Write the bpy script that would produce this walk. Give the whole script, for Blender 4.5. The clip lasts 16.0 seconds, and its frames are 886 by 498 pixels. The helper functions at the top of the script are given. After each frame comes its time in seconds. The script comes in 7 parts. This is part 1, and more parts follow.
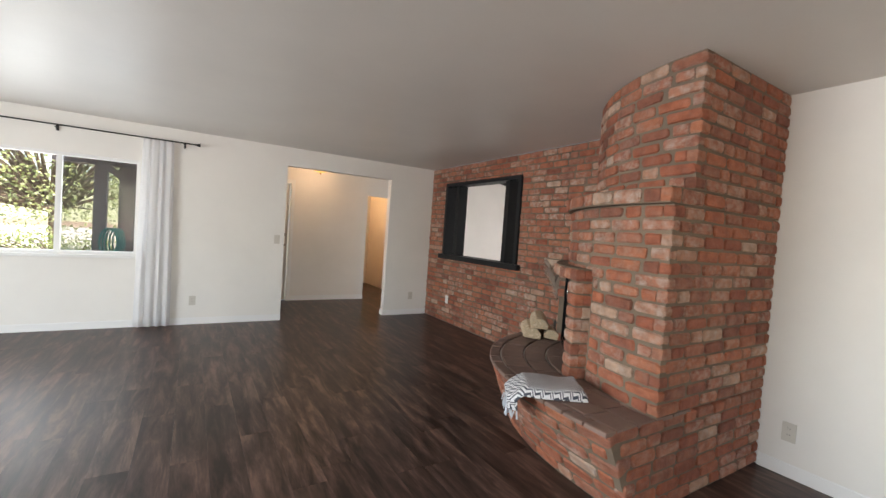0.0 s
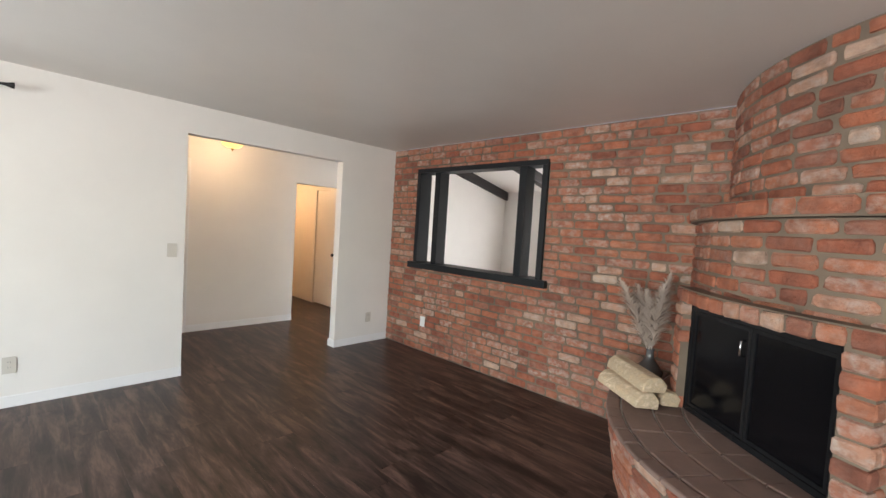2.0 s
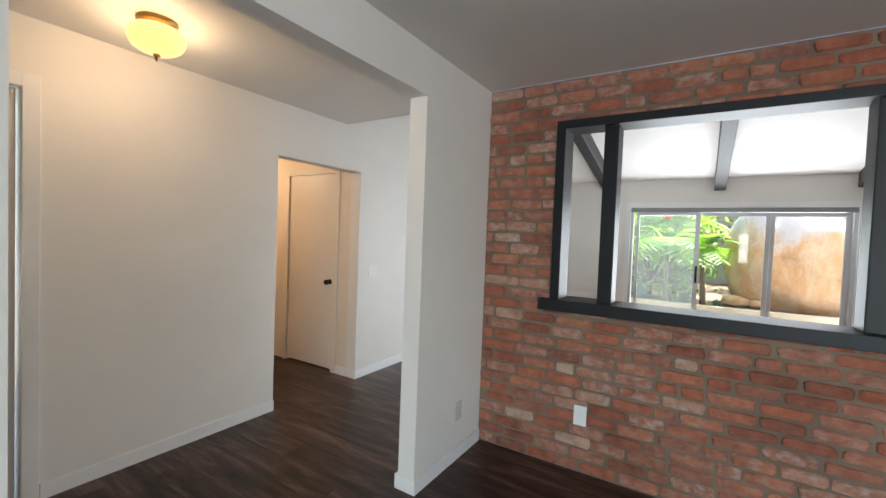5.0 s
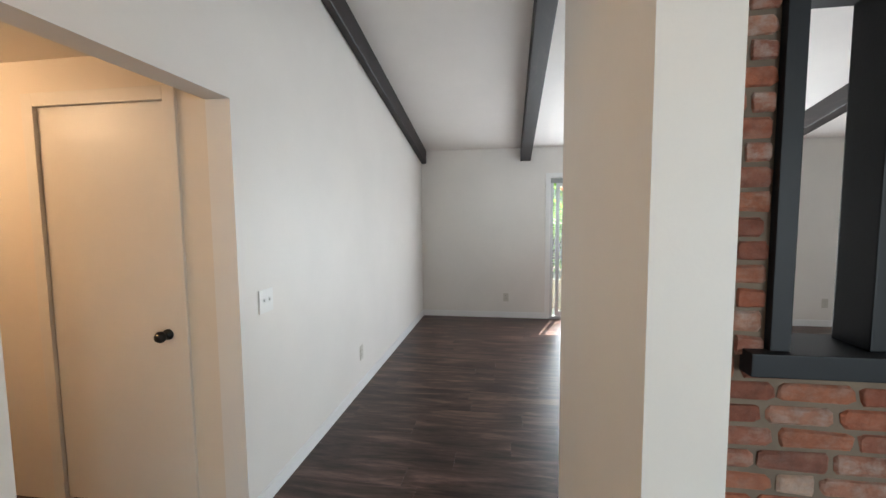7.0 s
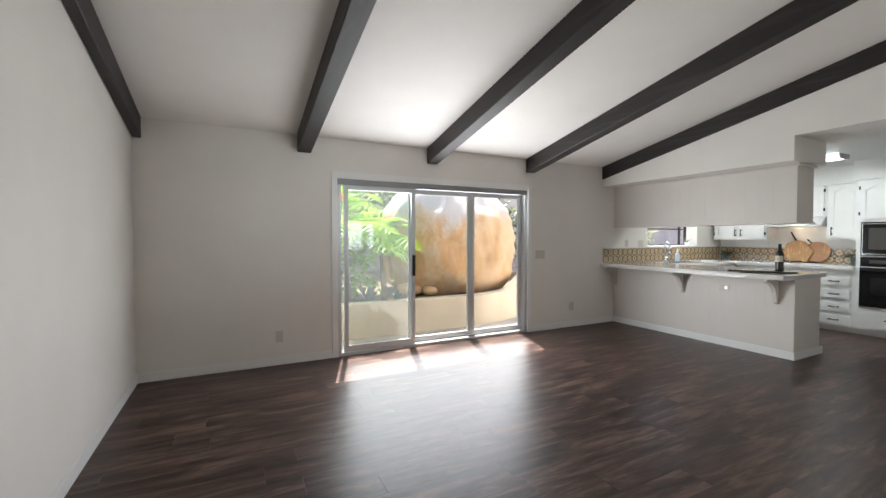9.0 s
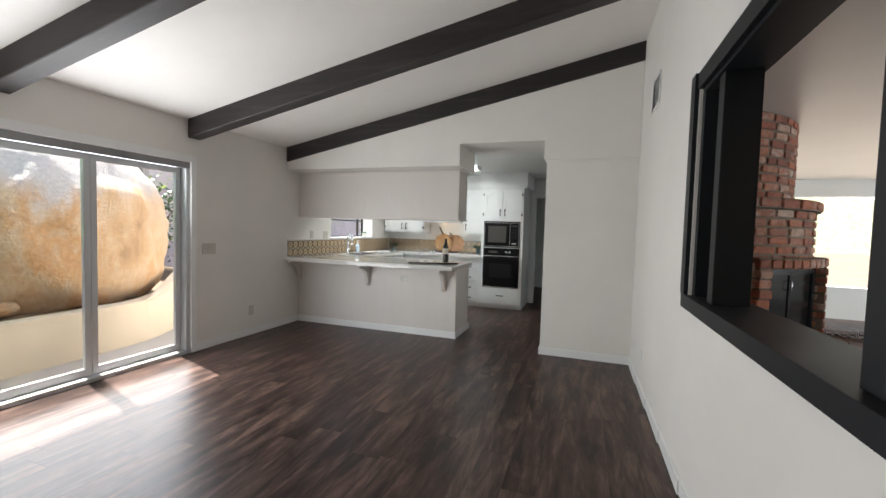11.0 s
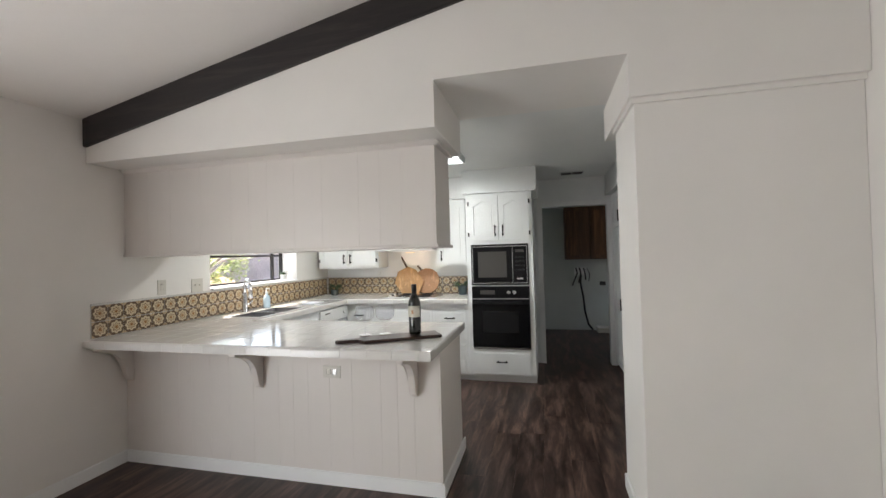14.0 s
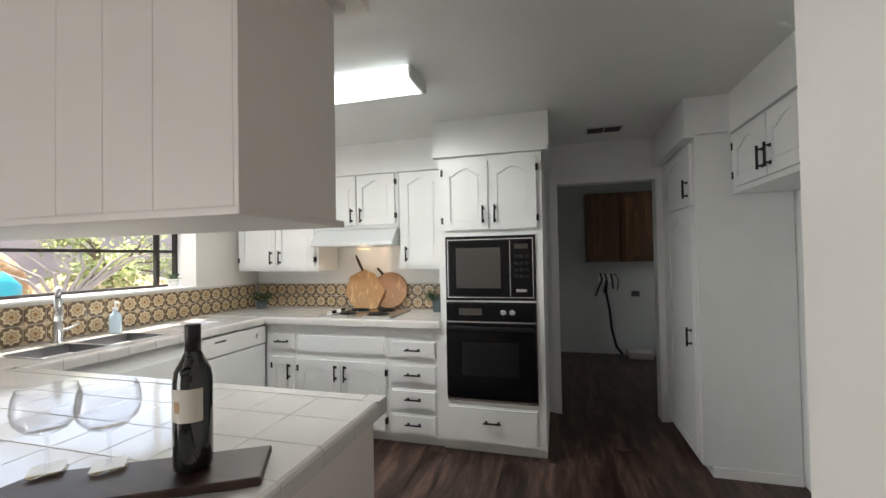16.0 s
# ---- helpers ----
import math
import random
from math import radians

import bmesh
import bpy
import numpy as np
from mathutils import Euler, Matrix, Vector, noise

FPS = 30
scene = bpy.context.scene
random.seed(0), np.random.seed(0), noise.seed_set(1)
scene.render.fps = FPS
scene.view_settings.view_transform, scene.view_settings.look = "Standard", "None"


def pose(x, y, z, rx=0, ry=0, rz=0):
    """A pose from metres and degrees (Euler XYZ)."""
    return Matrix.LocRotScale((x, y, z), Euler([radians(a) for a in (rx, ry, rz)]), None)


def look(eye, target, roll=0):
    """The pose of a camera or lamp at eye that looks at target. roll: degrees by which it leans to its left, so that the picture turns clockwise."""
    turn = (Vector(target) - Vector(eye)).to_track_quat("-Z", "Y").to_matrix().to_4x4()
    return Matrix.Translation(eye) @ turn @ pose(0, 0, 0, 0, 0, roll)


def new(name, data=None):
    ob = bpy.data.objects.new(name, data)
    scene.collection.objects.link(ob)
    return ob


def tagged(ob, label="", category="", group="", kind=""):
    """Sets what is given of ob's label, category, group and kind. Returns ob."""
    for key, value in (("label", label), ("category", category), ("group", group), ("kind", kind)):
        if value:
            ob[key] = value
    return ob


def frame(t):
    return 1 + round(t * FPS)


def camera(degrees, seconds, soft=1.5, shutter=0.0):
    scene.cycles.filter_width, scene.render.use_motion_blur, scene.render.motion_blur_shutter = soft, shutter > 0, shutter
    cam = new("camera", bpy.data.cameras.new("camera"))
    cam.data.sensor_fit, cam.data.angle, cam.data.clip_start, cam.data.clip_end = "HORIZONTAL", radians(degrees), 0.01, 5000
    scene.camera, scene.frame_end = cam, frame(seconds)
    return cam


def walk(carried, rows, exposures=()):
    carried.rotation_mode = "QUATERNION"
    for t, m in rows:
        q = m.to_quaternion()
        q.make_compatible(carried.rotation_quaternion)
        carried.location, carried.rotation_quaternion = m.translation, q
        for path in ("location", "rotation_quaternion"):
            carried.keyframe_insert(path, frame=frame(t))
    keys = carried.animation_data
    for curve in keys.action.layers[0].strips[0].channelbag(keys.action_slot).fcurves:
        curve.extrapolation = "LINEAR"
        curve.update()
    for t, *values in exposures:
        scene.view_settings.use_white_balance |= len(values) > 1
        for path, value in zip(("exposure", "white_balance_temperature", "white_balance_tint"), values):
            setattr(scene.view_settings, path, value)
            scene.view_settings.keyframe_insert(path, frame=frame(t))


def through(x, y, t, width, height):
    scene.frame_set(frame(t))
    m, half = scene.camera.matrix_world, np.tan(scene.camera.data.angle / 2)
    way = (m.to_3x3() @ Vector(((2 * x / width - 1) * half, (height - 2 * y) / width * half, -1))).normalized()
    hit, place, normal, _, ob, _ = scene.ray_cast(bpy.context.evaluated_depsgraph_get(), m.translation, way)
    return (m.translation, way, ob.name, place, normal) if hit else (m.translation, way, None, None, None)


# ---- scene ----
cam = camera(94.1, 16.0)
PATH = [
    (0, (-3.386, 0.024, 1.358), (-2.345, 1.729, 1.283), 4.0),
    (0.5, (-3.385, 0.496, 1.354), (-2.279, 2.156, 1.219), 2.8),
    (1, (-3.342, 1.025, 1.323), (-2.237, 2.692, 1.281), 2.1),
    (1.5, (-3.317, 1.473, 1.344), (-2.026, 3.0, 1.312), 1.7),
    (2, (-3.323, 1.891, 1.447), (-1.885, 3.277, 1.351), 3.6),
    (2.5, (-3.324, 2.354, 1.444), (-1.942, 3.795, 1.323), 1.5),
    (3, (-3.328, 2.811, 1.433), (-1.895, 4.198, 1.29), 2.0),
    (3.5, (-3.241, 3.297, 1.44), (-1.713, 4.575, 1.265), 2.3),
    (3.7, (-3.153, 3.488, 1.428), (-1.619, 4.764, 1.286), 2.2),
    (5.8, (-2.096, 5.446, 1.394), (-0.332, 6.388, 1.347), 1.4),
    (6, (-1.968, 5.59, 1.388), (-0.199, 6.522, 1.345), 1.1),
    (6.5, (-1.677, 6.01, 1.412), (0.158, 6.8, 1.309), 1.2),
    (7, (-1.348, 6.332, 1.45), (0.622, 6.637, 1.29), -0.5),
    (7.5, (-1.035, 6.513, 1.443), (0.959, 6.477, 1.302), -0.6),
    (8, (-0.686, 6.657, 1.433), (1.288, 6.379, 1.269), 0.0),
    (8.5, (-0.333, 6.794, 1.366), (1.552, 6.144, 1.225), -0.9),
    (9, (-0.007, 6.762, 1.305), (1.772, 5.851, 1.25), 0.0),
    (9.5, (0.267, 6.761, 1.31), (1.778, 5.454, 1.226), 0.1),
    (10, (0.389, 6.707, 1.348), (1.446, 5.014, 1.218), -0.1),
    (10.2, (0.424, 6.643, 1.332), (1.33, 4.865, 1.196), 0.8),
    (12.3, (1.291, 5.402, 1.385), (1.815, 3.472, 1.354), 1.1),
    (12.5, (1.35, 5.222, 1.377), (1.889, 3.296, 1.382), -0.5),
    (13, (1.465, 4.776, 1.401), (2.032, 2.858, 1.385), -2.1),
    (13.5, (1.517, 4.283, 1.407), (2.135, 2.381, 1.422), -1.6),
    (14, (1.555, 3.801, 1.408), (2.035, 1.86, 1.438), -1.6),
    (14.5, (1.557, 3.399, 1.407), (2.028, 1.456, 1.456), -2.0),
    (15, (1.562, 2.932, 1.385), (2.193, 1.034, 1.419), -0.6),
    (15.5, (1.552, 2.532, 1.386), (2.087, 0.605, 1.408), -1.7),
    (16, (1.585, 2.113, 1.369), (2.121, 0.187, 1.409), -1.0),
]
walk(cam, [(t, look(eye, target, roll)) for t, eye, target, roll in PATH], [(0, 2.32, 6950, 14), (1.5, 2.75, 6850, 13), (3.5, 2.8, 6500, 10), (5.8, 2.35, 6200, 8), (7, 2.5, 6200, 8), (8.2, 2.35, 6500, 9), (9.5, 2.02, 6500, 10), (12.5, 2.1, 6600, 10), (13.3, 2.2, 6650, 11), (14.8, 2.15, 6750, 12), (16, 2.0, 6850, 12)])

# ---- world, sun, large lights ----
SUN_DIR = Vector((0.95, -0.29, 1.90)).normalized()
world = bpy.data.worlds.new("world")
scene.world = world
world.use_nodes = True
wn = world.node_tree.nodes
sky = wn.new("ShaderNodeTexSky")
sky.sky_type = 'NISHITA'
sky.sun_disc = False
sky.sun_elevation = math.asin(SUN_DIR.z)
sky.sun_rotation = math.atan2(SUN_DIR.x, SUN_DIR.y)
wn["Background"].inputs["Strength"].default_value = 0.11
world.node_tree.links.new(sky.outputs["Color"], wn["Background"].inputs["Color"])
sun = new("sun", bpy.data.lights.new("sun", 'SUN'))
sun.data.energy, sun.data.angle, sun.data.color = 5.0, radians(0.5), (1.0, 0.95, 0.88)
sun.matrix_world = look(SUN_DIR * 20, (0, 0, 0))


def area_lamp(name, eye, target, w, h, watts, color):
    data = bpy.data.lights.new(name, 'AREA')
    data.shape, data.size, data.size_y = 'RECTANGLE', w, h
    data.energy, data.color = watts, color
    ob = new(name, data)
    ob.matrix_world = look(eye, target)
    return ob


DAY = (0.90, 0.94, 0.98)
WINDOW_BLUE = (0.82, 0.93, 1.0)
area_lamp("slider_daylight", (4.48, 4.45, 1.0), (0, 4.45, 1.45), 2.4, 1.8, 23, DAY)
area_lamp("living_window_daylight", (-4.65, 6.26, 1.4), (-4.65, 0, 1.1), 1.3, 0.95, 5, WINDOW_BLUE)
area_lamp("west_window_daylight", (-7.48, 2.1, 1.02), (0, 1.5, 0.45), 3.3, 1.8, 52, WINDOW_BLUE)
# unseen fill added behind the start, tinted warm and aimed up as bounce
area_lamp("south_warm_fill", (-3.6, -2.68, 1.35), (-3.4, 3, 2.1), 3.0, 1.5, 4.5, (1.0, 0.90, 0.76))
area_lamp("kitchen_window_daylight", (4.65, 0.01, 1.57), (2.6, -0.1, 1.1), 1.25, 0.74, 0.9, (0.84, 0.93, 1.0))
# unseen lamp added on the utility room's west side to brighten it
area_lamp("utility_fill", (-0.75, -3.42, 1.55), (2.0, -3.3, 1.2), 0.85, 0.85, 1.0, DAY)


def point_lamp(name, at, watts, color, radius):
    data = bpy.data.lights.new(name, 'POINT')
    data.energy, data.color, data.shadow_soft_size = watts, color, radius
    ob = new(name, data)
    ob.location = at
    return ob


point_lamp("hall_bulb", (-1.60, 7.02, 2.26), 1.65, (1.0, 0.68, 0.40), 0.08)
point_lamp("vestibule_bulb", (-0.35, 9.0, 2.05), 3.0, (1.0, 0.66, 0.38), 0.05)
area_lamp("kitchen_tube_light", (2.88, 0.08, 2.245), (2.88, 0.08, 0), 1.15, 0.22, 5.6, (0.92, 0.97, 0.97))
point_lamp("range_hood_bulb", (3.22, -1.19, 1.43), 0.25, (1.0, 0.74, 0.50), 0.03)


# ---- materials ----
def shader(name):
    m = bpy.data.materials.new(name)
    m.use_nodes = True
    return m, m.node_tree.nodes, m.node_tree.links, m.node_tree.nodes["Principled BSDF"]


def noise_node(n, l, scale, detail=4.0, rough=0.55, stretch=None, space="Object"):
    tc = n.new("ShaderNodeNewGeometry") if space == "World" else n.new("ShaderNodeTexCoord")
    src = tc.outputs["Position"] if space == "World" else tc.outputs["Object"]
    tex = n.new("ShaderNodeTexNoise")
    tex.inputs["Scale"].default_value, tex.inputs["Detail"].default_value, tex.inputs["Roughness"].default_value = scale, detail, rough
    if stretch:
        mp = n.new("ShaderNodeMapping")
        mp.inputs["Scale"].default_value = stretch
        l.new(src, mp.inputs["Vector"])
        src = mp.outputs["Vector"]
    l.new(src, tex.inputs["Vector"])
    return tex


def ramp_node(n, l, fac, stops):
    r = n.new("ShaderNodeValToRGB")
    r.color_ramp.elements[0].position, r.color_ramp.elements[0].color = stops[0][0], (*stops[0][1], 1)
    r.color_ramp.elements[1].position, r.color_ramp.elements[1].color = stops[-1][0], (*stops[-1][1], 1)
    for p, c in stops[1:-1]:
        r.color_ramp.elements.new(p).color = (*c, 1)
    l.new(fac, r.inputs["Fac"])
    return r.outputs["Color"]


def mix_node(n, l, mode, fac, a, b):
    m = n.new("ShaderNodeMix")
    m.data_type, m.blend_type = 'RGBA', mode
    for sock, v in ((m.inputs[0], fac), (m.inputs[6], a), (m.inputs[7], b)):
        if isinstance(v, (int, float)):
            sock.default_value = v
        elif isinstance(v, tuple):
            sock.default_value = (*v, 1)
        else:
            l.new(v, sock)
    return m.outputs[2]


def bump_node(n, l, p, height, strength, dist=0.01):
    b = n.new("ShaderNodeBump")
    b.inputs["Strength"].default_value, b.inputs["Distance"].default_value = strength, dist
    l.new(height, b.inputs["Height"])
    l.new(b.outputs["Normal"], p.inputs["Normal"])


def paint(name, color, rough=0.55, var=0.05, grain=220, bump=0.12, metal=0.0, space="World", coat=0.0, stretch=None):
    """Painted, coated or plain surface: soft cloudiness, fine relief and uneven gloss."""
    m, n, l, p = shader(name)
    big = noise_node(n, l, 1.7, 5, 0.6, stretch, space)
    fine = noise_node(n, l, grain, 3, 0.6, stretch, space)
    lo, hi = tuple(c * (1 - var) for c in color), tuple(min(1.0, c * (1 + var)) for c in color)
    col = ramp_node(n, l, big.outputs["Fac"], [(0.3, lo), (0.7, hi)])
    col = mix_node(n, l, 'MULTIPLY', 0.25 * min(1, var * 8), col, ramp_node(n, l, fine.outputs["Fac"], [(0.3, (0.8, 0.8, 0.8)), (0.7, (1, 1, 1))]))
    l.new(col, p.inputs["Base Color"])
    mr = n.new("ShaderNodeMapRange")
    mr.inputs["To Min"].default_value, mr.inputs["To Max"].default_value = rough * 0.85, min(1, rough * 1.15)
    l.new(big.outputs["Fac"], mr.inputs["Value"])
    l.new(mr.outputs["Result"], p.inputs["Roughness"])
    p.inputs["Metallic"].default_value = metal
    p.inputs["Coat Weight"].default_value = coat
    if bump:
        bump_node(n, l, p, fine.outputs["Fac"], bump, 0.002)
    return m


def random_value(n, l):
    oi, ge = n.new("ShaderNodeObjectInfo"), n.new("ShaderNodeNewGeometry")
    add, fr = n.new("ShaderNodeMath"), n.new("ShaderNodeMath")
    fr.operation = 'FRACT'
    l.new(oi.outputs["Random"], add.inputs[0])
    l.new(ge.outputs["Random Per Island"], add.inputs[1])
    l.new(add.outputs[0], fr.inputs[0])
    return fr.outputs[0]


def brick_material(name):
    m, n, l, p = shader(name)
    rnd = random_value(n, l)
    col = ramp_node(n, l, rnd, [(0.0, (0.24, 0.090, 0.058)), (0.16, (0.34, 0.108, 0.062)), (0.32, (0.44, 0.148, 0.078)), (0.46, (0.30, 0.125, 0.085)),
                                (0.60, (0.45, 0.170, 0.092)), (0.74, (0.37, 0.150, 0.100)), (0.88, (0.42, 0.190, 0.125)), (0.95, (0.47, 0.270, 0.190)), (1.0, (0.54, 0.390, 0.300))])
    blot = noise_node(n, l, 11, 5, 0.65, None, "World")
    wash = noise_node(n, l, 17, 5, 0.62, (1, 1, 1.5), "World")
    zone = noise_node(n, l, 1.3, 3, 0.5, None, "World")
    col = mix_node(n, l, 'MULTIPLY', 0.9, col, ramp_node(n, l, blot.outputs["Fac"], [(0.3, (0.55, 0.52, 0.50)), (0.62, (1.12, 1.06, 1.0))]))
    mask = ramp_node(n, l, wash.outputs["Fac"], [(0.44, (0, 0, 0)), (0.66, (1, 1, 1))])
    amount = mix_node(n, l, 'MULTIPLY', 1.0, mask, ramp_node(n, l, rnd, [(0.2, (0.10, 0.10, 0.10)), (0.55, (0.30, 0.30, 0.30)), (0.85, (0.9, 0.9, 0.9))]))
    amount = mix_node(n, l, 'MULTIPLY', 1.0, amount, ramp_node(n, l, zone.outputs["Fac"], [(0.35, (0.35, 0.35, 0.35)), (0.6, (1, 1, 1))]))
    col = mix_node(n, l, 'MIX', amount, col, (0.52, 0.42, 0.355))
    l.new(col, p.inputs["Base Color"])
    p.inputs["Roughness"].default_value = 0.82
    fine = noise_node(n, l, 90, 6, 0.7, None, "World")
    bump_node(n, l, p, fine.outputs["Fac"], 0.9, 0.012)
    return m


def wood_material(name, dark, light, rough=0.5, along="y", scale=1.0, per_piece=0.3, coat=0.0):
    """Wood or wood-look plank: long streaks, fine pores, a tone for each piece."""
    m, n, l, p = shader(name)
    st = {"y": (8, 1.15, 8), "x": (0.75, 9, 9), "z": (9, 9, 0.75)}[along]
    st = tuple(s * scale for s in st)
    rnd = random_value(n, l)
    tc = n.new("ShaderNodeNewGeometry")
    shift = n.new("ShaderNodeVectorMath")
    shift.operation = 'MULTIPLY_ADD'
    comb = n.new("ShaderNodeCombineXYZ")
    for i in range(3):
        l.new(rnd, comb.inputs[i])
    l.new(comb.outputs[0], shift.inputs[0])
    shift.inputs[1].default_value = (37, 53, 41)
    l.new(tc.outputs["Position"], shift.inputs[2])
    mp = n.new("ShaderNodeMapping")
    mp.inputs["Scale"].default_value = st
    l.new(shift.outputs[0], mp.inputs["Vector"])
    a, b = n.new("ShaderNodeTexNoise"), n.new("ShaderNodeTexNoise")
    a.inputs["Scale"].default_value, a.inputs["Detail"].default_value, a.inputs["Roughness"].default_value = 1.6, 7, 0.62
    a.inputs["Distortion"].default_value = 0.5
    b.inputs["Scale"].default_value, b.inputs["Detail"].default_value = 14, 4
    l.new(mp.outputs[0], a.inputs["Vector"])
    l.new(mp.outputs[0], b.inputs["Vector"])
    col = ramp_node(n, l, a.outputs["Fac"], [(0.38, dark), (0.52, tuple((x + y) / 2 * 0.75 for x, y in zip(dark, light))), (0.66, light)])
    col = mix_node(n, l, 'MULTIPLY', 0.45, col, ramp_node(n, l, b.outputs["Fac"], [(0.35, (0.55, 0.55, 0.55)), (0.6, (1.1, 1.1, 1.1))]))
    col = mix_node(n, l, 'MULTIPLY', per_piece, col, ramp_node(n, l, rnd, [(0.0, (0.55, 0.55, 0.55)), (0.5, (1.0, 0.98, 0.96)), (1.0, (1.5, 1.48, 1.45))]))
    l.new(col, p.inputs["Base Color"])
    mr = n.new("ShaderNodeMapRange")
    mr.inputs["To Min"].default_value, mr.inputs["To Max"].default_value = rough * 0.8, min(1, rough * 1.2)
    l.new(a.outputs["Fac"], mr.inputs["Value"])
    l.new(mr.outputs["Result"], p.inputs["Roughness"])
    p.inputs["Coat Weight"].default_value = coat
    bump_node(n, l, p, b.outputs["Fac"], 0.12, 0.002)
    return m


def glass_material(name, tint=(1, 1, 1), clear=0.96, rough=0.0, gloss=0.6):
    """A thin pane: clear, with a reflection that grows towards grazing."""
    m, n, l, p = shader(name)
    n.remove(p)
    tr, gl, mx, fr, mul = (n.new(t) for t in ("ShaderNodeBsdfTransparent", "ShaderNodeBsdfGlossy", "ShaderNodeMixShader", "ShaderNodeLayerWeight", "ShaderNodeMath"))
    tr.inputs["Color"].default_value = (*(t * clear for t in tint), 1)
    gl.inputs["Roughness"].default_value = rough
    fr.inputs["Blend"].default_value = 0.5
    mul.operation = 'POWER'
    mul.inputs[1].default_value = 4.0
    l.new(fr.outputs["Facing"], mul.inputs[0])
    sc = n.new("ShaderNodeMapRange")
    sc.inputs["To Min"].default_value, sc.inputs["To Max"].default_value = 0.022, gloss
    l.new(mul.outputs[0], sc.inputs["Value"])
    l.new(sc.outputs["Result"], mx.inputs[0])
    l.new(tr.outputs[0], mx.inputs[1])
    l.new(gl.outputs[0], mx.inputs[2])
    l.new(mx.outputs[0], n["Material Output"].inputs["Surface"])
    return m


def glowing(name, color, strength):
    m, n, l, p = shader(name)
    p.inputs["Base Color"].default_value = (*color, 1)
    p.inputs["Emission Color"].default_value = (*color, 1)
    p.inputs["Emission Strength"].default_value = strength
    p.inputs["Roughness"].default_value = 0.3
    return m


M_WALL = paint("white_wall_paint", (0.80, 0.78, 0.74), 0.5, 0.03, 160, 0.10)
M_FAMWALL = paint("warm_white_wall_paint", (0.79, 0.76, 0.72), 0.5, 0.03, 160, 0.10)
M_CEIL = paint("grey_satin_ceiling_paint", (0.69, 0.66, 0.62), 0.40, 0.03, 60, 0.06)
M_VAULT = paint("white_vault_paint", (0.86, 0.82, 0.78), 0.6, 0.03, 90, 0.15)
M_KCEIL = paint("kitchen_ceiling_paint", (0.74, 0.75, 0.73), 0.4, 0.03, 90, 0.1)
M_TRIM = paint("white_gloss_trim_paint", (0.82, 0.82, 0.81), 0.3, 0.03, 120, 0.05)
M_CAB = paint("white_cabinet_paint", (0.80, 0.81, 0.80), 0.32, 0.04, 120, 0.08)
M_GROOVE = paint("putty_panel_paint", (0.70, 0.655, 0.615), 0.42, 0.03, 120, 0.08)
M_BEAM = wood_material("charcoal_stained_beam", (0.016, 0.012, 0.012), (0.040, 0.031, 0.029), 0.55, "x", 1.0, 0.2)
M_FRAME = paint("charcoal_blue_frame_paint", (0.015, 0.016, 0.018), 0.45, 0.12, 90, 0.15)
M_FLOOR = wood_material("dark_vinyl_plank", (0.020, 0.010, 0.008), (0.158, 0.094, 0.074), 0.36, "y", 1.0, 0.16, 0.0)
M_FLOOR.node_tree.nodes["Principled BSDF"].inputs["Specular IOR Level"].default_value = 0.30
M_FRAME.node_tree.nodes["Principled BSDF"].inputs["Specular IOR Level"].default_value = 0.22
M_GAP = paint("floor_joint", (0.045, 0.028, 0.022), 0.8, 0.1, 60, 0.0)
M_BRICK = brick_material("used_red_brick")
M_MORTAR = paint("sandy_grey_mortar", (0.190, 0.140, 0.100), 0.95, 0.35, 130, 0.6)
M_SLATE = paint("grey_brown_hearth_stone", (0.23, 0.150, 0.122), 0.65, 0.35, 40, 0.4)
M_BLACK = paint("black_enamel", (0.012, 0.012, 0.013), 0.22, 0.1, 60, 0.02)
M_BLACKGLASS = paint("black_oven_glass", (0.004, 0.004, 0.005), 0.16, 0.05, 40, 0.0)
for m in (M_BLACK, M_BLACKGLASS):
    m.node_tree.nodes["Principled BSDF"].inputs["Specular IOR Level"].default_value = 0.22
M_SOOT = paint("sooty_firebox", (0.012, 0.012, 0.013), 0.7, 0.3, 40, 0.3)
M_CHROME = paint("brushed_chrome", (0.62, 0.63, 0.64), 0.22, 0.05, 200, 0.02, 1.0)
M_STEEL = paint("stainless_steel", (0.55, 0.55, 0.55), 0.28, 0.05, 200, 0.03, 1.0)
M_ALU = paint("mill_aluminium", (0.58, 0.59, 0.60), 0.42, 0.06, 150, 0.03, 0.35)
# darker grey than the other door metal, for the head rail
M_ALUDARK = paint("dark_grey_aluminium", (0.26, 0.26, 0.26), 0.45, 0.08, 150, 0.03, 0.5)
M_BRONZE = paint("dark_bronze_frame", (0.035, 0.03, 0.028), 0.4, 0.1, 120, 0.05, 0.4)
M_IRON = paint("black_iron_hardware", (0.02, 0.02, 0.02), 0.45, 0.15, 150, 0.2, 0.6)
M_PLATE = paint("ivory_plastic", (0.60, 0.57, 0.51), 0.35, 0.03, 100, 0.0)
M_PLATEW = paint("white_plastic", (0.80, 0.80, 0.78), 0.35, 0.03, 100, 0.0)
M_SLOT = paint("dark_slot", (0.05, 0.045, 0.04), 0.6, 0.05, 60, 0.0)
M_PANE = glass_material("window_glass")
M_SCREEN = glass_material("insect_screen", (0.80, 0.81, 0.82), 0.85, 0.3)
M_CTILE = paint("glazed_white_counter_tile", (0.66, 0.645, 0.62), 0.09, 0.06, 24, 0.10)
M_GROUT = paint("pale_grout", (0.60, 0.58, 0.55), 0.8, 0.08, 200, 0.2)


